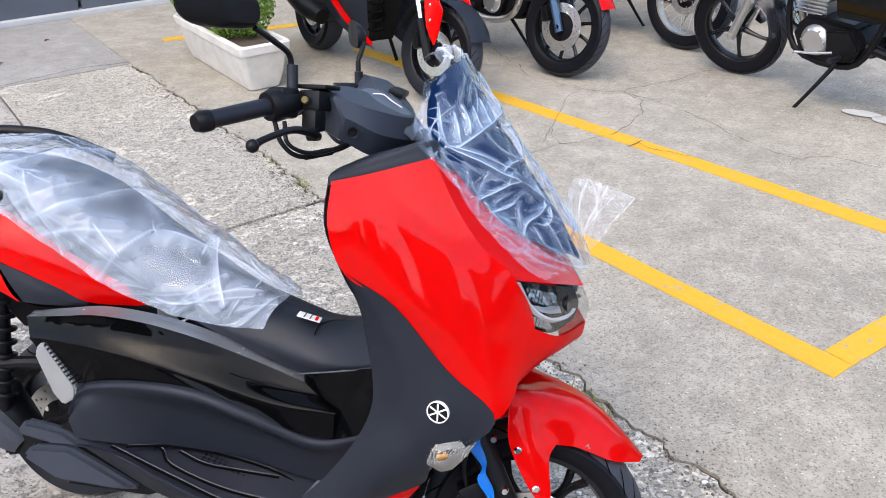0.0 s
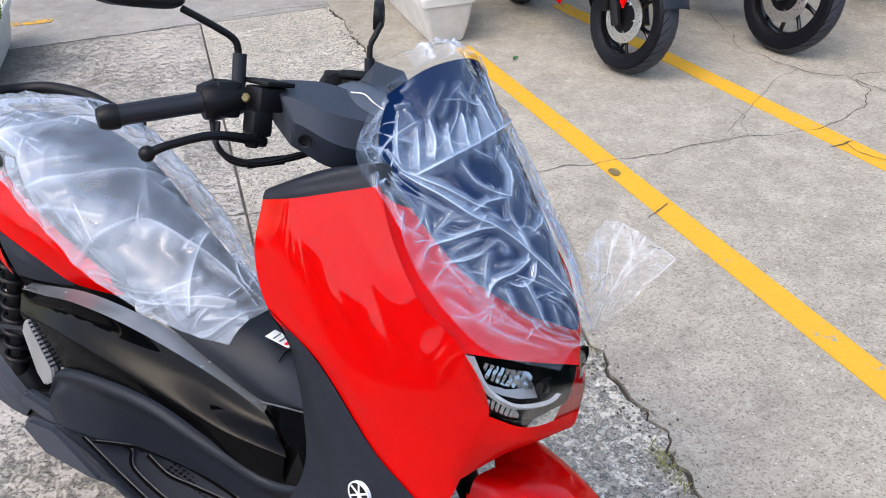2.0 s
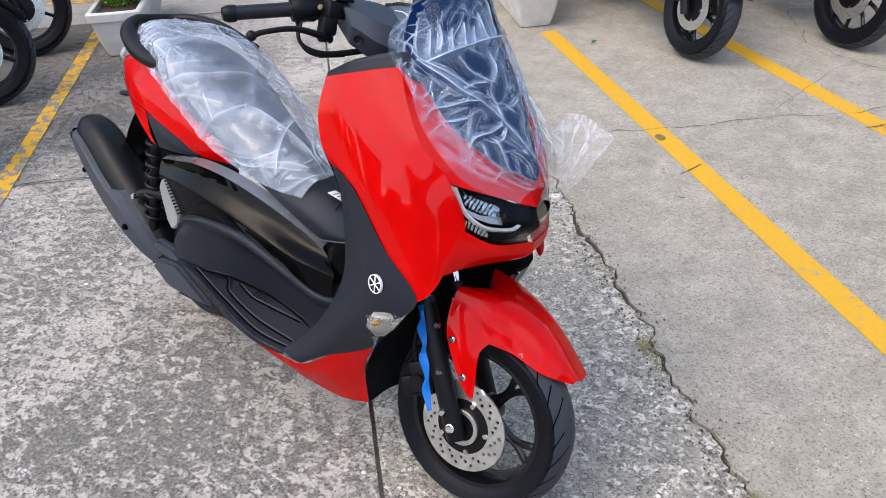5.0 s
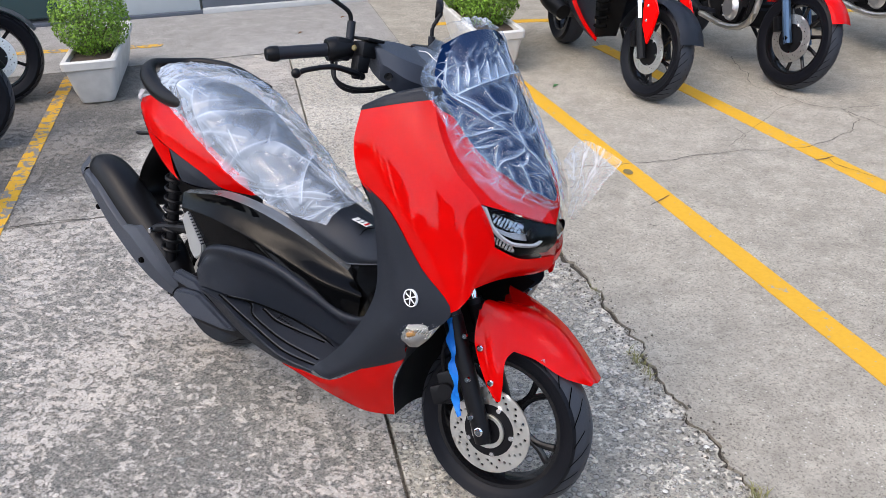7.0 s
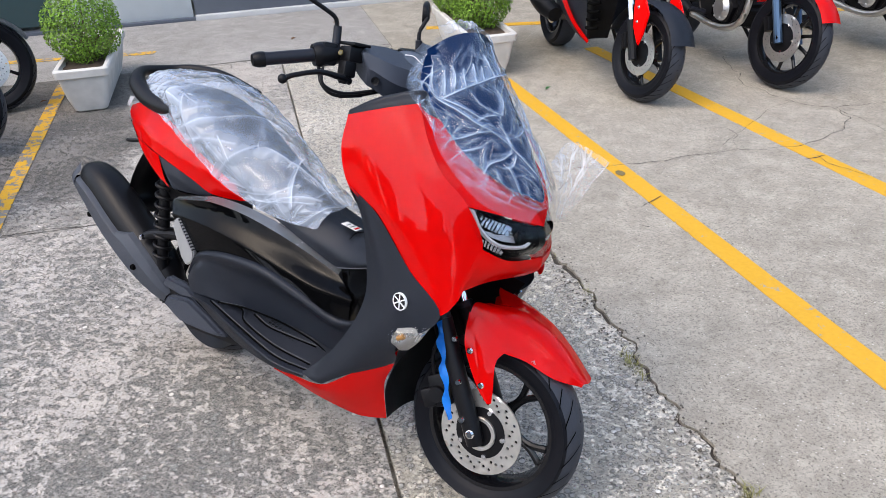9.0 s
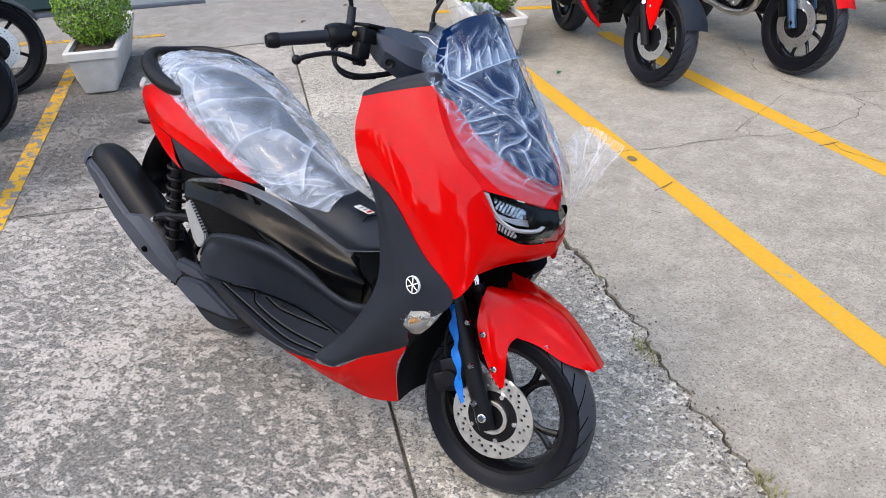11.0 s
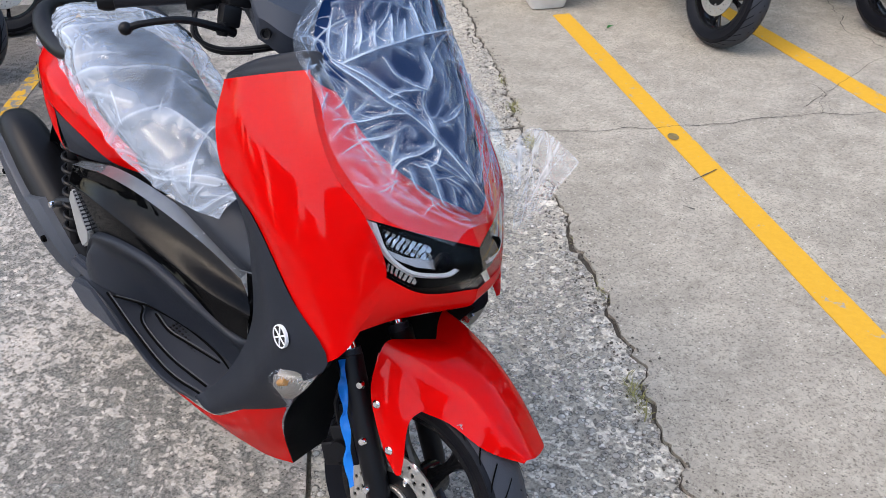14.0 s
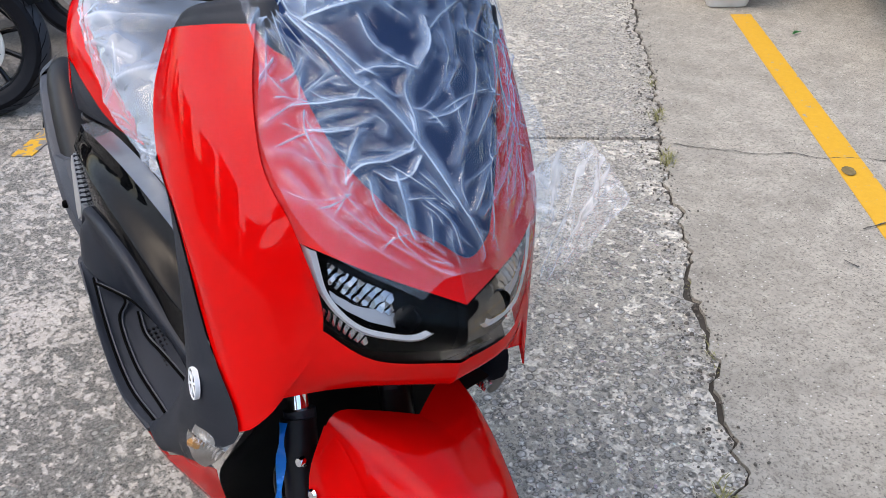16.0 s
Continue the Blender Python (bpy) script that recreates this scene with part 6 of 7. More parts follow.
    tube(bm, [(-0.495, s * 0.19, 1.05), (-0.485, s * 0.20, 1.01), (-0.44, s * 0.17, 0.996), (-0.37, s * 0.10, 1.02)], 0.004, 8, 5)
    tube(bm, [(-0.460, s * 0.156, 0.989), (-0.415, s * 0.122, 1.000)], 0.0075, 10, 1)
    steered("control_cable", bm, BLACK, by=BAR_SIDE[s])
    bm = bmesh.new()
    if s < 0:
        tube(bm, [(-0.487, s * 0.15, 1.098), (-0.489, s * 0.15, 1.152)], 0.0105, 12, 1)
        steered("mirror_boot", bm, GRIP, by=BAR_SIDE[s])
    else:
        tube(bm, [(-0.43, 0.16, 1.07), (-0.432, 0.16, 1.141)], 0.0095, 12, 1)
        part("mirror_boot", bm, GRIP, scooter)
# the cover over the bar: two faceted arms that meet in the middle
ARM = [
    [(-0.432, 0.148, 1.108), (-0.412, 0.146, 1.134), (-0.366, 0.164, 1.120), (-0.350, 0.161, 1.084), (-0.364, 0.146, 1.044), (-0.405, 0.130, 1.060)],
    [(-0.430, 0.125, 1.106), (-0.402, 0.122, 1.136), (-0.357, 0.156, 1.122), (-0.337, 0.153, 1.082), (-0.352, 0.137, 1.036), (-0.400, 0.120, 1.050)],
    [(-0.410, 0.070, 1.100), (-0.370, 0.070, 1.132), (-0.307, 0.106, 1.096), (-0.286, 0.110, 1.050), (-0.315, 0.100, 1.008), (-0.370, 0.080, 1.030)],
    [(-0.390, 0.0, 1.090), (-0.340, 0.0, 1.112), (-0.262, 0.0, 1.072), (-0.245, 0.0, 1.030), (-0.285, 0.0, 0.985), (-0.340, 0.0, 1.010)]]
bm = bmesh.new()
sections = [[(x, 0.03 - w, z) for x, w, z in r] for r in ARM] + [[(x - 0.10 * w, 0.03 + w, z) for x, w, z in r] for r in ARM[-2::-1]]
lengthwise = [spline([r[k] for r in sections], 4) for k in range(6)]
v = grid_mesh(bm, [[line[i] for line in lengthwise] for i in range(len(lengthwise[0]))], closed_v=True)
bm.faces.new(v[0])
bm.faces.new(v[-1])
bmesh.ops.bevel(bm, geom=[e for e in bm.edges if len(e.link_faces) == 2 and e.calc_face_angle(0) > radians(28)], offset=0.003, segments=2, affect="EDGES")
cover = part("handlebar_cover", bm, SATIN, scooter)
bm = bmesh.new()
lathe(bm, [(0.0, 0.004), (0.006, 0.004), (0.007, -0.001), (0.010, -0.002), (0.010, 0.004)], Matrix.Translation((-0.331, -0.122, 1.058)) @ pose(0, 0, 0, 0, 0, 30), 16)
part("screw_hole", bm, BLACK, cover)
bm = bmesh.new()
grid_mesh(bm, net([[(-0.405, 0.03 + y * 0.9, 1.096 - 2 * y * y), (-0.372, 0.03 + y, 1.124 - 4 * y * y), (-0.325, 0.03 + y, 1.116 - 4.5 * y * y), (-0.280, 0.03 + y * 0.9, 1.086 - 4.5 * y * y), (-0.248, 0.03 + y * 0.7, 1.050 - 3 * y * y)] for y in (-0.072, -0.05, -0.025, 0, 0.025, 0.05, 0.072)]), 0.012)
dash = part("dash_cover", bm, DASHFILM, scooter, "blue-grey film over the dash")
# a glint on the dash film, drawn as a thin white line
bm = bmesh.new()
tube(bm, [(-0.335, -0.01, 1.118), (-0.318, 0.003, 1.116), (-0.302, 0.008, 1.104), (-0.285, 0.02, 1.091)], 0.0013, 6, 4)
part("film_glint", bm, WHITE, dash)
bm = bmesh.new()
box(bm, (0.03, 0.05, 0.012), Matrix.Translation((-0.325, 0.115, 1.108)) @ pose(0, 0, 0, 0, 20, 0), 0.003)
part("dash_bezel", bm, BLACK, scooter)
# mirrors
for s, base, tip, turn_z, size in ((-1, (-0.44, -0.147, 1.175), (-0.47, -0.225, 1.242), -30, 0.95), (1, (-0.432, 0.16, 1.142), (-0.432, 0.19, 1.200), 35, 0.62)):
    bm = bmesh.new()
    b = Vector(base)
    t = Vector(tip)
    tube(bm, [b - Vector((0, 0, 0.01)), b + Vector((-0.003, s * 0.004, 0.02)), b.lerp(t, 0.45) + Vector((0, 0, 0.012)), t], 0.0055, 10, 5)
    part("mirror_stem", bm, BLACK, scooter)
    bm = bmesh.new()
    rows = []
    for f, k in ((-0.018, 0.55), (-0.010, 0.9), (0.0, 1.0), (0.008, 1.0), (0.012, 0.95)):
        rows.append([(-f, s * k * (0.07 + 0.078 * math.copysign(abs(math.cos(a)) ** 0.6, math.cos(a))) , k * (0.02 + 0.043 * math.copysign(abs(math.sin(a)) ** 0.6, math.sin(a)) + 0.012 * math.cos(a))) for a in [2 * math.pi * i / 28 for i in range(28)]])
    v = grid_mesh(bm, rows, closed_v=True)
    bm.faces.new(v[0])
    bm.faces.new(v[-1])
    bmesh.ops.transform(bm, matrix=Matrix.Translation(t + Vector((-0.006, -s * 0.004, 0.022 if s < 0 else 0.002))) @ pose(0, 0, 0, 0, 0, turn_z) @ Matrix.Scale(size, 4), verts=bm.verts)
    part("mirror", bm, BLACK, scooter, "black rear-view mirror housing")

# raised letters on the fender
fc = bpy.data.curves.new("fender_text", "FONT")
fc.body = "ABS"
fc.size = 0.0135
fc.extrude = 0.0004
fc.shear = 0.3
ft = new("tmp_text", fc)
dg = bpy.context.evaluated_depsgraph_get()
tm = bpy.data.meshes.new_from_object(ft.evaluated_get(dg))
bpy.data.objects.remove(ft)
bm = bmesh.new()
bm.from_mesh(tm)
bmesh.ops.transform(bm, matrix=Matrix.Translation((0.112, -0.1065, 0.436)) @ pose(0, 0, 0, 72, 23, 16), verts=bm.verts)
steered("fender_text", bm, GREYMETAL, "grey metal letters")


# ---- planters, shop front and parked motorcycles ----
LEAF = mat("box_leaf", (0.12, 0.22, 0.02), 0.5, noise_scale=6, noise_amt=0.5)
STEM = mat("twig", (0.10, 0.075, 0.05), 0.9)
CEMENT = mat("painted_planter", (0.56, 0.545, 0.51), 0.75, noise_scale=9, noise_amt=0.32, bump=0.3, bump_scale=80)
EARTH = mat("potting_soil", (0.07, 0.05, 0.035), 0.95, noise_scale=40, noise_amt=0.6, bump=1.0, bump_scale=60)
DRYGRASS = mat("grass_blade", (0.22, 0.21, 0.08), 0.7, noise_scale=30, noise_amt=0.5)


def planter(s, d, length, group):
    """A tapered trough with a rim, along the slabs from its front end."""
    ob = thing("planter", turn(s, d), "white tapered trough planter with dark soil", "planter", group)
    bm = bmesh.new()
    rows = []
    for z, w, e in ((0.0, 0.085, 0.0), (0.012, 0.10, 0.02), (0.10, 0.125, 0.05), (0.235, 0.15, 0.075), (0.24, 0.165, 0.09), (0.285, 0.168, 0.095), (0.295, 0.16, 0.088), (0.293, 0.135, 0.065), (0.25, 0.130, 0.06)):
        row = []
        for cx, cy, a0 in ((e - 0.03, w - 0.03, 0), (-length - e + 0.03, w - 0.03, 90), (-length - e + 0.03, -w + 0.03, 180), (e - 0.03, -w + 0.03, 270)):
            for k in range(5):
                a = radians(a0 + 22.5 * k)
                row.append((cx + 0.03 * math.cos(a), cy + 0.03 * math.sin(a), z))
        rows.append(row)
    v = grid_mesh(bm, rows, closed_v=True)
    bm.faces.new(v[0])
    part("trough", bm, CEMENT, ob)
    bm = bmesh.new()
    pts = [[(0.07 - (length + 0.14) * i / 24, -0.132 + 0.264 * j / 8, 0.262 + 0.012 * noise.noise((i * 0.9, j * 0.9, s))) for j in range(9)] for i in range(25)]
    grid_mesh(bm, pts)
    part("soil", bm, EARTH, ob, "dark potting soil")
    return ob


def hedge(s, d, z, r, seed, group):
    """A clipped bush: twigs and a ball of many small leaves."""
    rnd = random.Random(seed)
    ob = thing("box_shrub", Matrix.Translation(g(s, d, z)), "bright green clipped box shrub with tiny leaves", "shrub", group)
    bm = bmesh.new()
    for k in range(16):
        a, b = rnd.uniform(0, 6.28), rnd.uniform(0.2, 1.2)
        tip = Vector((math.cos(a) * math.cos(b), math.sin(a) * math.cos(b), math.sin(b))) * r * 0.8 + Vector((0, 0, r * 0.75))
        tube(bm, [(0.02 * math.cos(a), 0.02 * math.sin(a), -0.05), tip * 0.45 + Vector((0, 0, 0.02)), tip], [0.008, 0.005, 0.002], 5, 3)
    part("trunk", bm, STEM, ob)
    me = bpy.data.meshes.new("crown")
    verts, faces = [], []
    for k in range(7500):
        u = Vector((rnd.gauss(0, 1), rnd.gauss(0, 1), rnd.gauss(0, 1))).normalized()
        bump_ = 1 + 0.10 * noise.noise(u * 2.2 + Vector((seed, 0, 0))) + 0.07 * noise.noise(u * 6 + Vector((seed, 4, 0)))
        rr = r * bump_ * (1 - 0.42 * rnd.random() ** 2.2)
        c = Vector((u.x * rr, u.y * rr, u.z * rr * 1.02 + r * 0.95))
        if c.z < 0.02 * r:
            continue
        n = (u + 0.9 * Vector((rnd.uniform(-1, 1), rnd.uniform(-1, 1), rnd.uniform(-0.4, 1)))).normalized()
        t = n.cross(Vector((rnd.uniform(-1, 1), rnd.uniform(-1, 1), rnd.uniform(-1, 1)))).normalized()
        b2 = n.cross(t)
        l, w = rnd.uniform(0.007, 0.0125), rnd.uniform(0.0045, 0.007)
        i = len(verts)
        verts += [c - t * l, c + b2 * w + n * 0.002, c + t * l, c - b2 * w + n * 0.002]
        faces.append((i, i + 1, i + 2, i + 3))
    me.from_pydata(verts, [], faces)
    me.materials.append(LEAF)
    crown = new("crown", me)
    crown.parent = ob
    return ob


nt = LEAF.node_tree
gi = nt.nodes.new("ShaderNodeNewGeometry")
hs = nt.nodes.new("ShaderNodeHueSaturation")
mr = nt.nodes.new("ShaderNodeMapRange")
mr.inputs["To Min"].default_value, mr.inputs["To Max"].default_value = 0.45, 1.9
nt.links.new(gi.outputs["Random Per Island"], mr.inputs["Value"])
nt.links.new(mr.outputs["Result"], hs.inputs["Value"])
bs = nt.nodes["Principled BSDF"]
nt.links.new(bs.inputs["Base Color"].links[0].from_socket, hs.inputs["Color"])
nt.links.new(hs.outputs["Color"], bs.inputs["Base Color"])

planter(-3.80, 1.10, 0.95, "planters before the shop")
planter(-4.02, -1.51, 0.95, "planters before the shop")
hedge(-4.12, 1.12, 0.262, 0.235, 1, "box shrubs")
hedge(-4.62, 1.08, 0.262, 0.20, 3, "box shrubs")
hedge(-4.30, -1.50, 0.262, 0.24, 2, "box shrubs")


def tuft(s, d, n, h, seed):
    rnd = random.Random(seed)
    bm = bmesh.new()
    for k in range(n):
        c = g(s + rnd.gauss(0, 0.035), d + rnd.gauss(0, 0.010), -0.01)
        a = rnd.uniform(0, 6.28)
        hh = h * rnd.uniform(0.4, 1)
        o = Vector((math.cos(a), math.sin(a), 0))
        w = Vector((-o.y, o.x, 0)) * 0.0016
        m1, t1 = c + o * hh * 0.3 + Vector((0, 0, hh * 0.6)), c + o * hh * rnd.uniform(0.5, 1.1) + Vector((0, 0, hh * 0.8))
        v = [bm.verts.new(p) for p in (c - w, c + w, m1 + w, m1 - w, t1)]
        bm.faces.new(v[:4])
        bm.faces.new((v[3], v[2], v[4]))
    return tagged(part("grass_tuft", bm, DRYGRASS), "small green and yellow grass tuft in the gap", "grass", kind="stuff")


for i, (s, d, n, h) in enumerate(((-0.41, 0.605, 80, 0.042), (0.25, 0.650, 90, 0.045), (0.63, 0.645, 70, 0.05), (-1.97, 0.64, 90, 0.05), (-0.90, 0.645, 40, 0.028), (-2.35, 0.64, 60, 0.045), (-1.2, 0.64, 24, 0.022), (-2.7, 0.64, 40, 0.035))):
    tuft(s, d - 0.008, n, h, 40 + i)
GREENLEAF = mat("green_leaf", (0.05, 0.22, 0.06), 0.5)
BROWNLEAF = mat("brown_leaf", (0.16, 0.075, 0.03), 0.8)
for (s, d), m, k in (((-3.335, 1.348), GREENLEAF, 0.03), ((-5.45, -0.1), BROWNLEAF, 0.035), ((-4.35, -1.86), BROWNLEAF, 0.025), ((-5.9, 0.3), BROWNLEAF, 0.03)):
    bm = bmesh.new()
    grid_mesh(bm, net([[(-k, 0, 0.0), (0, -k * 0.1, 0.004), (k, 0, 0.003)], [(-k, 0, 0.0), (0, k * 0.5, 0.01), (k, 0.0, 0.003)]], 3), 0.0006)
    ob = part("fallen_leaf", bm, m)
    ob.matrix_world = Matrix.Translation(g(s, d, 0.013 if s > -4 else 0.003)) @ pose(0, 0, 0, 0, 0, 70 * k * 40)
    tagged(ob, "small fallen leaf lying on the concrete", "leaf")
bm = bmesh.new()
for x0, y0, rx, ry in ((0, 0, 0.10, 0.05), (0.14, -0.05, 0.08, 0.06)):
    b = bmesh.new()
    b.faces.new([b.verts.new((x0 + rx * math.cos(a), y0 + ry * math.sin(a), 0)) for a in [2 * math.pi * k / 28 for k in range(28)]])
    merge(bm, b)
ob = part("floor_mark", bm, mat("white_floor_paint", (0.50, 0.485, 0.45), 0.7, noise_scale=25, noise_amt=0.2), None, smooth=False)
ob.matrix_world = Matrix.Translation((1.25, 3.47, 0.0125)) @ pose(0, 0, 0, 0, 0, -20)
tagged(ob, "worn white paint mark on the concrete", "paint mark", kind="structure")

# shop front
SLATE = mat("slate_panel", (0.10, 0.115, 0.14), 0.35, 0.2, noise_scale=4)
SILL = mat("pale_sill", (0.40, 0.41, 0.41), 0.6, noise_scale=6)
GLASS = mat("shop_glass", (0.02, 0.05, 0.055), 0.05, 0.0, 0.5)
PALE = mat("pale_grey_panel", (0.36, 0.39, 0.40), 0.5, noise_scale=5)
base = Matrix.Translation(g(-6.62, 0)) @ pose(0, 0, 0, 0, 0, math.degrees(math.atan2(E2.y, E2.x)))


def wall_piece(name, x0, x1, z0, z1, y, deep, material, label, bevel=0.004):
    bm = bmesh.new()
    box(bm, (x1 - x0, deep, z1 - z0), base @ Matrix.Translation(((x0 + x1) / 2, y, (z0 + z1) / 2)), bevel)
    return tagged(part(name, bm, material), label, "shop front", kind="structure")


wall_piece("wall_back", -9, 9, 0.0, 5.0, 0.30, 0.2, PALE, "plain pale wall of the shop")
wall_piece("trim_sill", -0.9, 9, 0.0, 0.045, 0.0, 0.18, SILL, "pale sill under the shop front")
wall_piece("trim_base", -9, -0.9, 0.0, 0.03, 0.0, 0.12, SLATE, "dark base rail of the shop front")
for k in range(6):
    wall_piece("wall_panel", -0.9 + 1.65 * k, 0.72 + 1.65 * k, 0.045, 0.62, 0.02, 0.08, SLATE, "dark slate panel of the shop front")
    wall_piece("window_pane", -0.9 + 1.65 * k, 0.72 + 1.65 * k, 0.64, 2.9, 0.03, 0.02, GLASS, "dark shop window")
wall_piece("wall_panel", -2.1, -0.92, 0.03, 0.55, 0.02, 0.08, PALE, "pale grey panel of the shop front")
for k in range(4):
    wall_piece("window_pane", -3.55 - 1.5 * k, -2.13 - 1.5 * k, 0.06, 2.9, 0.03, 0.02, GLASS, "tall dark shop window")
    wall_piece("window_frame", -2.13 - 1.5 * k, -2.07 - 1.5 * k, 0.0, 2.9, 0.02, 0.07, SLATE, "slate window post")


# unseen plain buildings that close the yard behind and beside the camera, sized to shape reflections
PLASTER = mat("weathered_plaster", (0.20, 0.195, 0.185), 0.85, noise_scale=1.5, noise_amt=0.3)
for name, x, y, rz, length, high in (("wall_street", -16.0, -11.5, 0, 6, 1.8), ("wall_yard", -9.5, -12.0, 0, 6, 1.5), ("wall_tower", -4.2, -11.0, 0, 3, 3.6), ("wall_fence", -0.7, -11.5, 0, 4, 2.2), ("wall_corner", 3.3, -11.0, 0, 4, 5.4),
                                     ("wall_gate", 7.2, -12.0, 0, 4, 2.4), ("wall_house", 11.6, -11.0, 0, 5, 6.0), ("wall_side", 14.0, 0.0, 90, 24, 3.0)):
    bm = bmesh.new()
    m4 = Matrix.Translation((x, y, 0)) @ pose(0, 0, 0, 0, 0, rz)
    box(bm, (length, 0.3, high), m4 @ Matrix.Translation((0, 0, high / 2)), 0.02)
    wl = tagged(part(name, bm, PLASTER, None, smooth=False), "unseen plain plastered building across the yard, added for reflections", "wall", kind="structure")
    for k in range(int(length / 3)):
        bm = bmesh.new()
        box(bm, (1.8, 0.04, 2.2), m4 @ Matrix.Translation((-length / 2 + 1.6 + 3 * k, 0.16 if rz == 0 else 0.16, 1.9)), 0.01)
        part("window_pane", bm, GLASS, wl)


# parked motorcycles
def arc_fender(ob, name, cx, cz, r, w, a0, a1, material, label="", turn_m=Matrix()):
    bm = bmesh.new()
    rows = []
    for k in range(13):
        a = radians(a0 + (a1 - a0) * k / 12)
        c, s = math.cos(a), math.sin(a)
        rows.append([(cx + (r - 0.025 * abs(q) ** 2.5) * c, q * w, cz + (r - 0.025 * abs(q) ** 2.5) * s) for q in (-1, -0.8, -0.4, 0, 0.4, 0.8, 1)])
    grid_mesh(bm, rows, 0.003)
    bmesh.ops.transform(bm, matrix=turn_m, verts=bm.verts)
    return part(name, bm, material, ob, label)


def bar(ob, name, pts, r, material, label="", seg=10, m=Matrix()):
    bm = bmesh.new()
    tube(bm, pts, r, seg, 4)
    bmesh.ops.transform(bm, matrix=m, verts=bm.verts)
    return part(name, bm, material, ob, label)


def block(ob, name, size, at, turn_y, material, bevel=0.015, label=""):
    bm = bmesh.new()
    box(bm, size, Matrix.Translation(at) @ pose(0, 0, 0, 0, turn_y, 0), bevel)
    return part(name, bm, material, ob, label)


def plate(ob, name, pts, y, depth, material, label="", bevel=0.01):
    bm = bmesh.new()
    outline(bm, pts, depth, Matrix.Translation((0, y, 0)), bevel)
    return part(name, bm, material, ob, label)


BLUESTEEL = mat("blue_fork", (0.05, 0.09, 0.15), 0.3, 0.6)


def naked_bike(m, label, R, w, base_, fender, spokes=10, wires=0, rim=RIM, disc=0.14, fork=BLACK, twin=False, steer=10, wrapped=False, engine=ALU, tank=GLOSS):
    ob = thing("motorcycle", m, label, "motorcycle", "parked motorcycles")
    S = Matrix.Translation((0.09, 0, 0)) @ Matrix.Rotation(radians(steer), 4, Vector((-0.42, 0, 0.907))) @ Matrix.Translation((-0.09, 0, 0))
    rr = R - 0.085
    wheel(ob, R, w, rr, S @ Matrix.Translation((0, 0, R)), spokes, disc, -1, rim, wires, tread=30, twin=twin)
    wheel(ob, R, w * 1.25, rr, Matrix.Translation((-base_, 0, R)), spokes, 0.1, -1, rim, wires, twin=twin)
    for s in (-1, 1):
        bar(ob, "fork_leg", [(0.01, s * 0.085, R - 0.03), (-0.16, s * 0.09, R + 0.34)], 0.026, fork, m=S)
        bar(ob, "fork_tube", [(-0.15, s * 0.09, R + 0.32), (-0.33, s * 0.095, R + 0.70)], 0.019, CHROME, m=S)
    bar(ob, "axle", [(0, -0.11, R), (0, 0.11, R)], 0.014, CHROME, m=S)
    arc_fender(ob, "front_fender", 0, R, R + 0.03, w * 0.75, 28, 150, fender, "", S)
    if wrapped:
        film("fender_film", [[(0.30 * math.cos(radians(a)) * 1.12, y, R + 0.345 * math.sin(radians(a)) * 1.1 - 0.09 * abs(y) / 0.1) for a in (15, 45, 75, 105, 135, 160)] for y in (-0.14, -0.09, 0, 0.09, 0.14)], FILM, ob, "loose clear film over the fender",
             strew(14, 30, (0.0, 0.3), (0.0, 0.8), (0, 180), (0.05, 0.16), (0.002, 0.008)), 8, 0.0, 0.03, 0.09, 2.0, 0.006, 0.12, 0.2, 0.3)
    block(ob, "caliper", (0.05, 0.05, 0.09), S @ Vector((-0.11, -0.075, R + 0.06)), -25, BLACK, 0.01)
    # engine with cooling fins
    eng = plate(ob, "crankcase", [(-0.48, 0.27), (-0.42, 0.40), (-0.52, 0.50), (-0.80, 0.48), (-0.88, 0.38), (-0.82, 0.27), (-0.65, 0.235)], 0, 0.24, BLACK, "", 0.025)
    for s in (-1, 1):
        bm = bmesh.new()
        lathe(bm, [(0.0, -0.03), (0.06, -0.03), (0.08, -0.015), (0.085, 0.0)], Matrix.Translation((-0.58, s * 0.12, 0.37)) @ pose(0, 0, 0, 0, 0, 0 if s < 0 else 180), 24)
        for k in range(6):
            a = k * math.pi / 3
            lathe(bm, [(0.0, -0.038), (0.006, -0.036), (0.008, -0.02)], Matrix.Translation((-0.58 + 0.066 * math.cos(a), s * 0.118, 0.37 + 0.066 * math.sin(a))) @ pose(0, 0, 0, 0, 0, 0 if s < 0 else 180), 8)
        part("engine_cover", bm, engine, eng)
        plate(eng, "side_cover", [(-0.66, 0.30), (-0.64, 0.44), (-0.78, 0.46), (-0.85, 0.37), (-0.78, 0.29)], s * 0.125, 0.03, BLACK, "", 0.01)
    for k in range(9):
        block(eng, "cooling_fin", (0.17, 0.19, 0.006), (-0.50 - 0.008 * k, 0, 0.50 + 0.020 * k), 0, engine, 0.002)
    block(eng, "cylinder", (0.13, 0.14, 0.2), (-0.53, 0, 0.58), 0, engine, 0.01)
    block(eng, "cylinder_head", (0.15, 0.17, 0.07), (-0.55, 0, 0.70), 0, BLACK, 0.012)
    bar(ob, "exhaust_pipe", [(-0.46, -0.05, 0.66), (-0.36, -0.07, 0.55), (-0.38, -0.09, 0.33), (-0.55, -0.13, 0.25), (-0.9, -0.15, 0.27)], 0.021, STEEL)
    bar(ob, "muffler", [(-0.9, -0.16, 0.28), (-1.1, -0.17, 0.34), (-1.45, -0.19, 0.44)], [0.035, 0.05, 0.045], BLACK, seg=14)
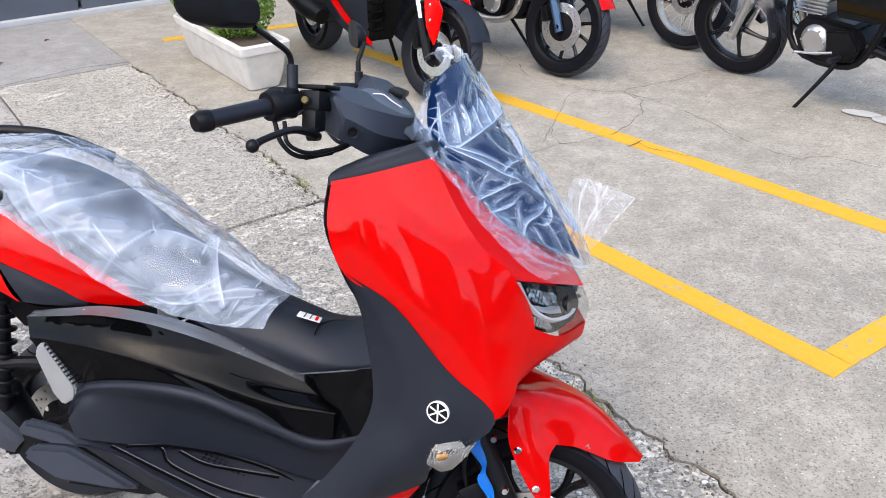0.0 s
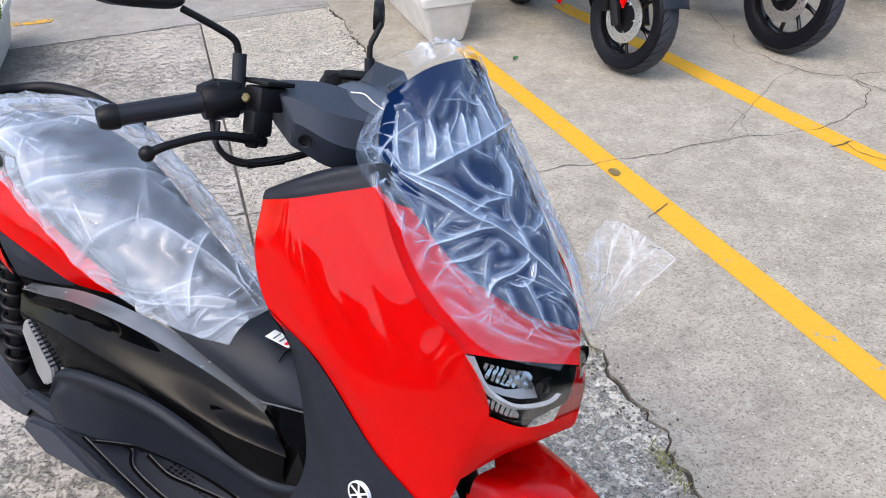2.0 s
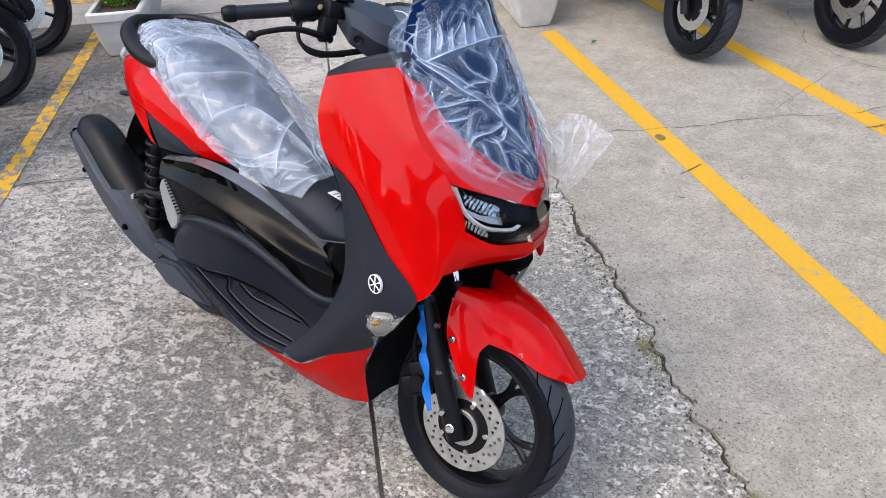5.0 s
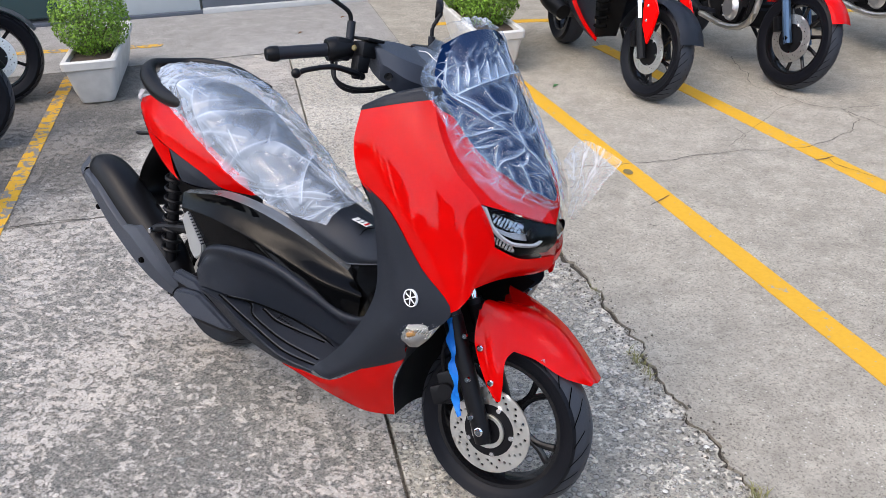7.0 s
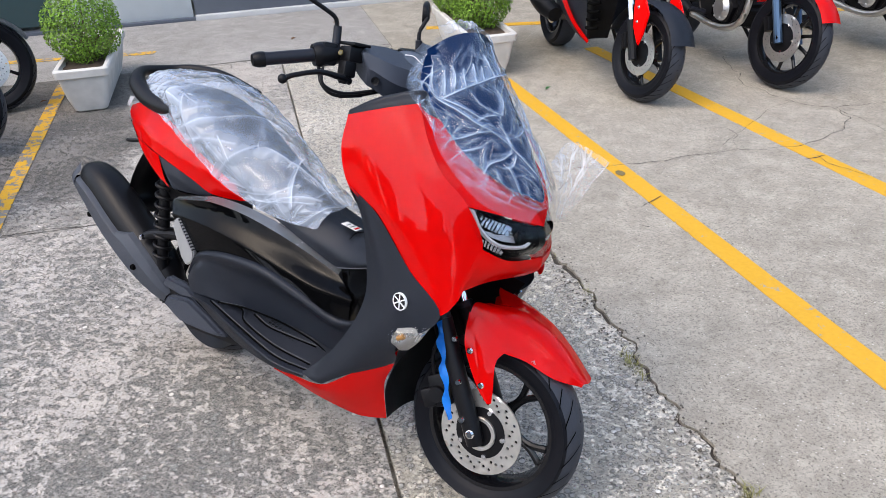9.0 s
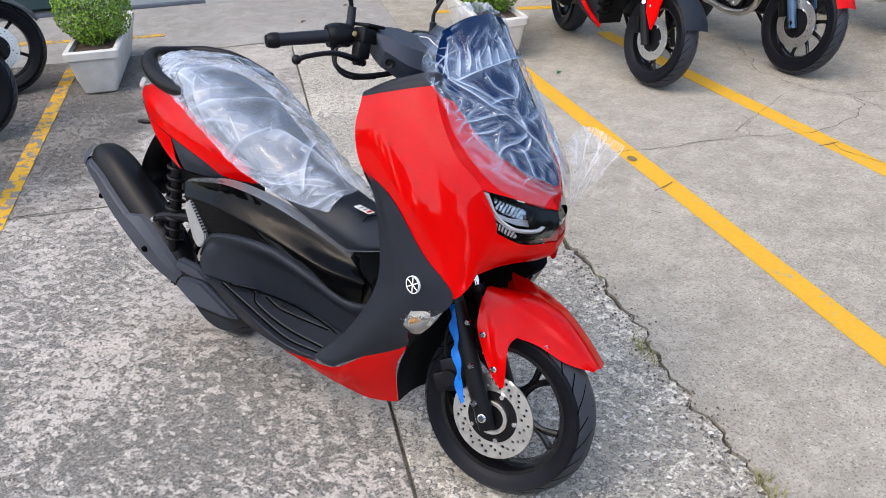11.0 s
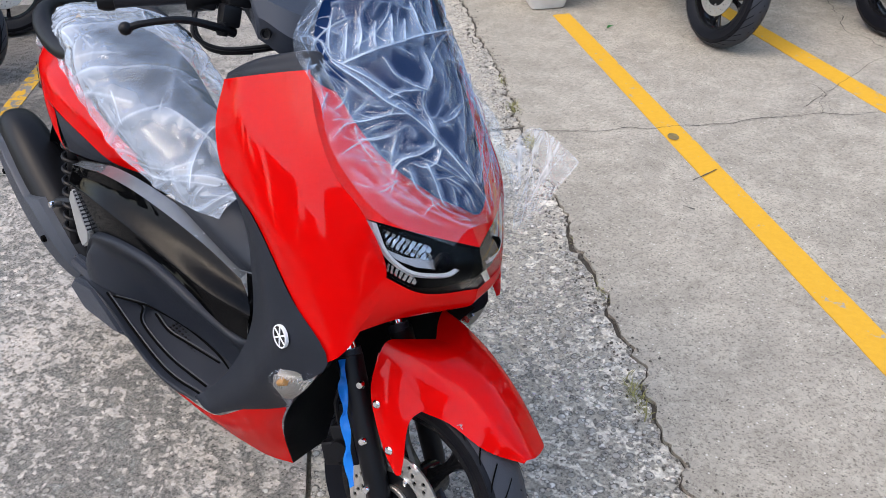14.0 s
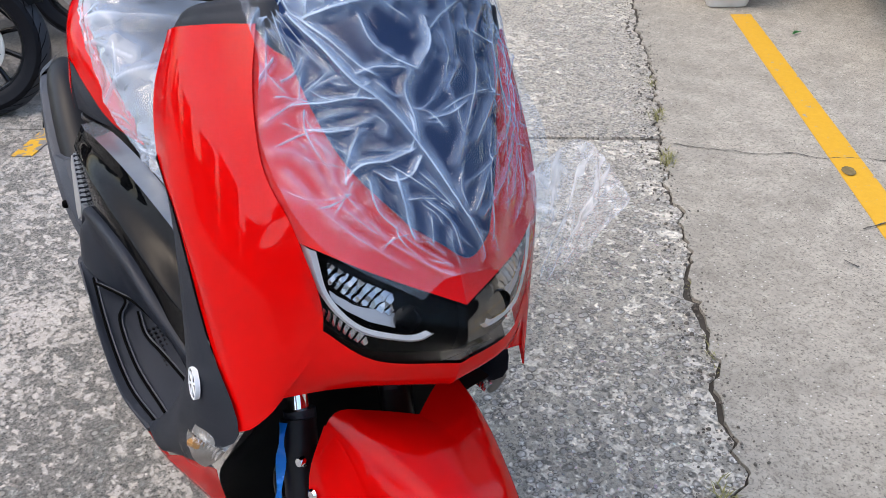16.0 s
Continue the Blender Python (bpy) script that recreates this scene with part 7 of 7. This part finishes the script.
    for s in (-1, 1):
        bar(ob, "frame_tube", [(-0.34, s * 0.05, 0.86), (-0.38, s * 0.09, 0.62), (-0.44, s * 0.1, 0.30), (-0.78, s * 0.11, 0.26), (-0.92, s * 0.11, 0.45), (-0.98, s * 0.1, 0.74)], 0.017, BLACK)
        bar(ob, "swingarm", [(-0.86, s * 0.09, 0.38), (-base_, s * 0.10, R)], [0.026, 0.02], BLACK)
        bar(ob, "shock", [(-1.02, s * 0.13, 0.72), (-base_ + 0.06, s * 0.13, R + 0.04)], 0.026, BLACK)
        bar(ob, "foot_peg", [(-0.74, s * 0.11, 0.31), (-0.75, s * 0.16, 0.315), (-0.755, s * 0.25, 0.33)], [0.012, 0.016, 0.016], GRIP)
        plate(ob, "side_panel", [(-0.70, 0.52), (-0.66, 0.72), (-1.0, 0.76), (-1.12, 0.66), (-0.92, 0.52)], s * 0.13, 0.03, tank)
        plate(ob, "tank_shroud", [(-0.30, 0.72), (-0.22, 0.86), (-0.5, 0.98), (-0.72, 0.86), (-0.62, 0.74), (-0.44, 0.66)], s * 0.14, 0.03, tank)
    bar(ob, "shift_lever", [(-0.70, 0.14, 0.33), (-0.60, 0.155, 0.31), (-0.50, 0.165, 0.30), (-0.50, 0.19, 0.30)], 0.007, ALU)
    bar(ob, "side_stand", [(-0.72, 0.12, 0.27), (-0.65, 0.19, 0.14), (-0.58, 0.255, 0.02), (-0.555, 0.265, 0.018)], [0.014, 0.011, 0.010, 0.012], BLACK)
    bm = bmesh.new()
    rows = [[(x, wd * math.cos(a), z + h * math.sin(a)) for a in [2 * math.pi * k / 20 for k in range(20)]] for x, wd, z, h in ((-0.26, 0.05, 0.90, 0.05), (-0.36, 0.12, 0.93, 0.10), (-0.52, 0.13, 0.92, 0.12), (-0.70, 0.09, 0.84, 0.08), (-0.95, 0.12, 0.80, 0.05), (-1.2, 0.12, 0.83, 0.05), (-1.48, 0.08, 0.86, 0.04))]
    v = grid_mesh(bm, [[p for p in r] for r in rows], closed_v=True)
    bm.faces.new(v[0])
    bm.faces.new(v[-1])
    part("tank_and_seat", bm, tank, ob)
    bar(ob, "handlebar", [(-0.42, -0.36, 1.03), (-0.36, -0.2, 1.08), (-0.34, 0, 1.06), (-0.36, 0.2, 1.08), (-0.42, 0.36, 1.03)], 0.014, BLACK, m=S)
    arc_fender(ob, "rear_fender", -base_, R, R + 0.05, w * 0.7, 60, 150, BLACK)
    return ob


def lean(s, d, back=False, deg=-6, heading=None):
    m = turn(s, d, 0.005, back) if heading is None else Matrix.Translation(g(s, d)) @ pose(0, 0, 0, 0, 0, heading)
    return m @ pose(0, 0, 0, deg, 0, 0)


naked_bike(lean(-2.86, 2.66), "black naked motorcycle with a red front fender", 0.298, 0.105, 1.36, RED, 10, fork=BLUESTEEL, steer=14)
naked_bike(lean(-2.80, 3.70), "trail motorcycle with silver wire-spoked wheels", 0.335, 0.095, 1.36, BLACK, 10, 28, STEEL, 0.11, CHROME, steer=8)
naked_bike(lean(-2.5, 4.70), "dark motorcycle parked in the row", 0.30, 0.1, 1.34, BLACK, 5, steer=8)
bike = naked_bike(lean(-2.20, 3.52, True), "black motorcycle with film over its front fender", 0.298, 0.085, 1.33, BLACK, 5, disc=0, fork=ALU, steer=12, wrapped=True)
for k in range(6):
    plate(bike, "lettering_bar", [(-0.60 - 0.028 * k, 0.80), (-0.595 - 0.028 * k, 0.818), (-0.613 - 0.028 * k, 0.818), (-0.618 - 0.028 * k, 0.80)], 0.158, 0.004, mat("copper_print", (0.45, 0.27, 0.12), 0.4, 0.5), "", 0.0005)
hd = math.degrees(math.atan2(E2.y, E2.x))
naked_bike(lean(-2.29, -2.10, heading=hd), "black motorcycle with a drilled front disc", 0.298, 0.105, 1.36, BLACK, 10, steer=14)
naked_bike(lean(-3.28, -2.12, heading=hd), "black motorcycle with a drilled front disc", 0.298, 0.105, 1.36, BLACK, 5, steer=14)
naked_bike(lean(-4.20, -2.12, heading=hd), "dark grey motorcycle beside the planter", 0.298, 0.12, 1.36, GREY, 5, steer=14)

# the large scooter
maxi = thing("maxi_scooter", lean(-2.93, 1.78), "large black scooter with red fork covers and red trim", "scooter", "parked motorcycles")
S2 = Matrix.Translation((0.09, 0, 0)) @ Matrix.Rotation(radians(16), 4, Vector((-0.42, 0, 0.907))) @ Matrix.Translation((-0.09, 0, 0))
wheel(maxi, 0.278, 0.12, 0.195, S2 @ Matrix.Translation((0, 0, 0.278)), 5, 0.125, tread=30)
wheel(maxi, 0.275, 0.14, 0.185, Matrix.Translation((-1.46, 0, 0.275)), 5, 0.11)
for s in (-1, 1):
    bar(maxi, "fork_leg", [(0.0, s * 0.10, 0.24), (-0.10, s * 0.10, 0.45)], 0.026, BLACK, m=S2)
    bar(maxi, "fork_tube", [(-0.09, s * 0.10, 0.44), (-0.25, s * 0.10, 0.80)], 0.018, CHROME, m=S2)
    bm = bmesh.new()
    outline(bm, [(-0.03, 0.64), (0.06, 0.60), (0.12, 0.52), (0.11, 0.40), (0.09, 0.33), (0.02, 0.42), (-0.01, 0.52)], 0.02, Matrix.Translation((-0.04, s * 0.135, 0)), 0.006)
    bmesh.ops.transform(bm, matrix=S2, verts=bm.verts)
    cov = part("fork_cover", bm, RED, maxi, "red fork cover")
    for z, x in ((0.54, 0.02), (0.46, 0.035)):
        bm = bmesh.new()
        lathe(bm, [(0, -0.004), (0.007, -0.003), (0.009, 0)], S2 @ Matrix.Translation((x - 0.03, s * 0.146, z)) @ pose(0, 0, 0, 0, 0, 0 if s < 0 else 180), 10)
        part("screw", bm, CHROME, cov)
arc_fender(maxi, "front_fender", 0, 0.278, 0.315, 0.09, 22, 165, SATIN, "", S2)
block(maxi, "caliper", (0.05, 0.05, 0.09), S2 @ Vector((-0.11, -0.085, 0.33)), -25, BLACK, 0.01)
for s in (-1, 1):
    panel("front_panel", [[(-0.28, 0.02, 0.92), (-0.22, 0.10, 0.72), (-0.24, 0.12, 0.50), (-0.34, 0.10, 0.30)], [(-0.36, 0.20, 0.94), (-0.30, 0.235, 0.72), (-0.33, 0.22, 0.50), (-0.40, 0.18, 0.28)], [(-0.46, 0.22, 0.94), (-0.44, 0.24, 0.72), (-0.44, 0.22, 0.48), (-0.46, 0.19, 0.26)]], BLACK, maxi, "", s)
    lou = panel("side_panel", [[(-0.44, 0.225, 0.95), (-0.44, 0.24, 0.72), (-0.44, 0.222, 0.48), (-0.46, 0.19, 0.26)], [(-0.70, 0.22, 0.64), (-0.66, 0.22, 0.54), (-0.64, 0.21, 0.42), (-0.62, 0.18, 0.28)], [(-0.95, 0.20, 0.66), (-0.95, 0.20, 0.56), (-0.92, 0.20, 0.46), (-0.85, 0.18, 0.33)]], SATIN, maxi, "", s)
    for k in range(6):
        bar(lou, "louvre", [(-0.29, s * 0.20, 0.62 - 0.05 * k), (-0.33, s * 0.228, 0.605 - 0.05 * k), (-0.40, s * 0.228, 0.60 - 0.05 * k)], 0.010, GLOOM)
    panel("trim_panel", [[(-0.40, 0.20, 0.27), (-0.62, 0.215, 0.35), (-0.85, 0.215, 0.48), (-1.02, 0.21, 0.66)], [(-0.42, 0.20, 0.245), (-0.64, 0.212, 0.31), (-0.88, 0.212, 0.42), (-1.10, 0.20, 0.58)]], RED, maxi, "red trim panel", s)
    panel("lower_panel", [[(-0.42, 0.195, 0.25), (-0.64, 0.208, 0.31), (-0.88, 0.208, 0.42), (-1.10, 0.20, 0.58)], [(-0.50, 0.12, 0.20), (-0.70, 0.14, 0.23), (-0.92, 0.16, 0.30), (-1.15, 0.17, 0.44)]], SATIN, maxi, "", s)
    panel("rear_panel", [[(-0.95, 0.20, 0.66), (-1.2, 0.21, 0.74), (-1.5, 0.16, 0.84), (-1.78, 0.06, 0.90)], [(-1.0, 0.20, 0.58), (-1.2, 0.20, 0.62), (-1.5, 0.15, 0.74), (-1.76, 0.06, 0.86)]], BLACK, maxi, "", s)
bm = bmesh.new()
rows = [[(x, wd * math.cos(a), z + h * math.sin(a)) for a in [2 * math.pi * k / 20 for k in range(20)]] for x, wd, z, h in ((-0.62, 0.14, 0.62, 0.06), (-0.85, 0.17, 0.72, 0.07), (-1.1, 0.18, 0.78, 0.07), (-1.4, 0.15, 0.88, 0.07), (-1.7, 0.10, 0.92, 0.05))]
v = grid_mesh(bm, rows, closed_v=True)
bm.faces.new(v[0])
bm.faces.new(v[-1])
part("seat", bm, SEAT, maxi)
bar(maxi, "muffler", [(-1.05, -0.19, 0.30), (-1.3, -0.21, 0.36), (-1.75, -0.23, 0.56)], [0.05, 0.075, 0.06], BLACK, seg=16)
block(maxi, "engine_case", (0.45, 0.24, 0.2), (-1.08, 0.02, 0.36), -10, BLACK, 0.03)
bar(maxi, "swingarm", [(-1.0, -0.10, 0.34), (-1.46, -0.12, 0.275)], 0.03, BLACK)
bar(maxi, "side_stand", [(-0.80, 0.14, 0.26), (-0.86, 0.27, 0.02), (-0.90, 0.28, 0.018)], 0.012, BLACK)
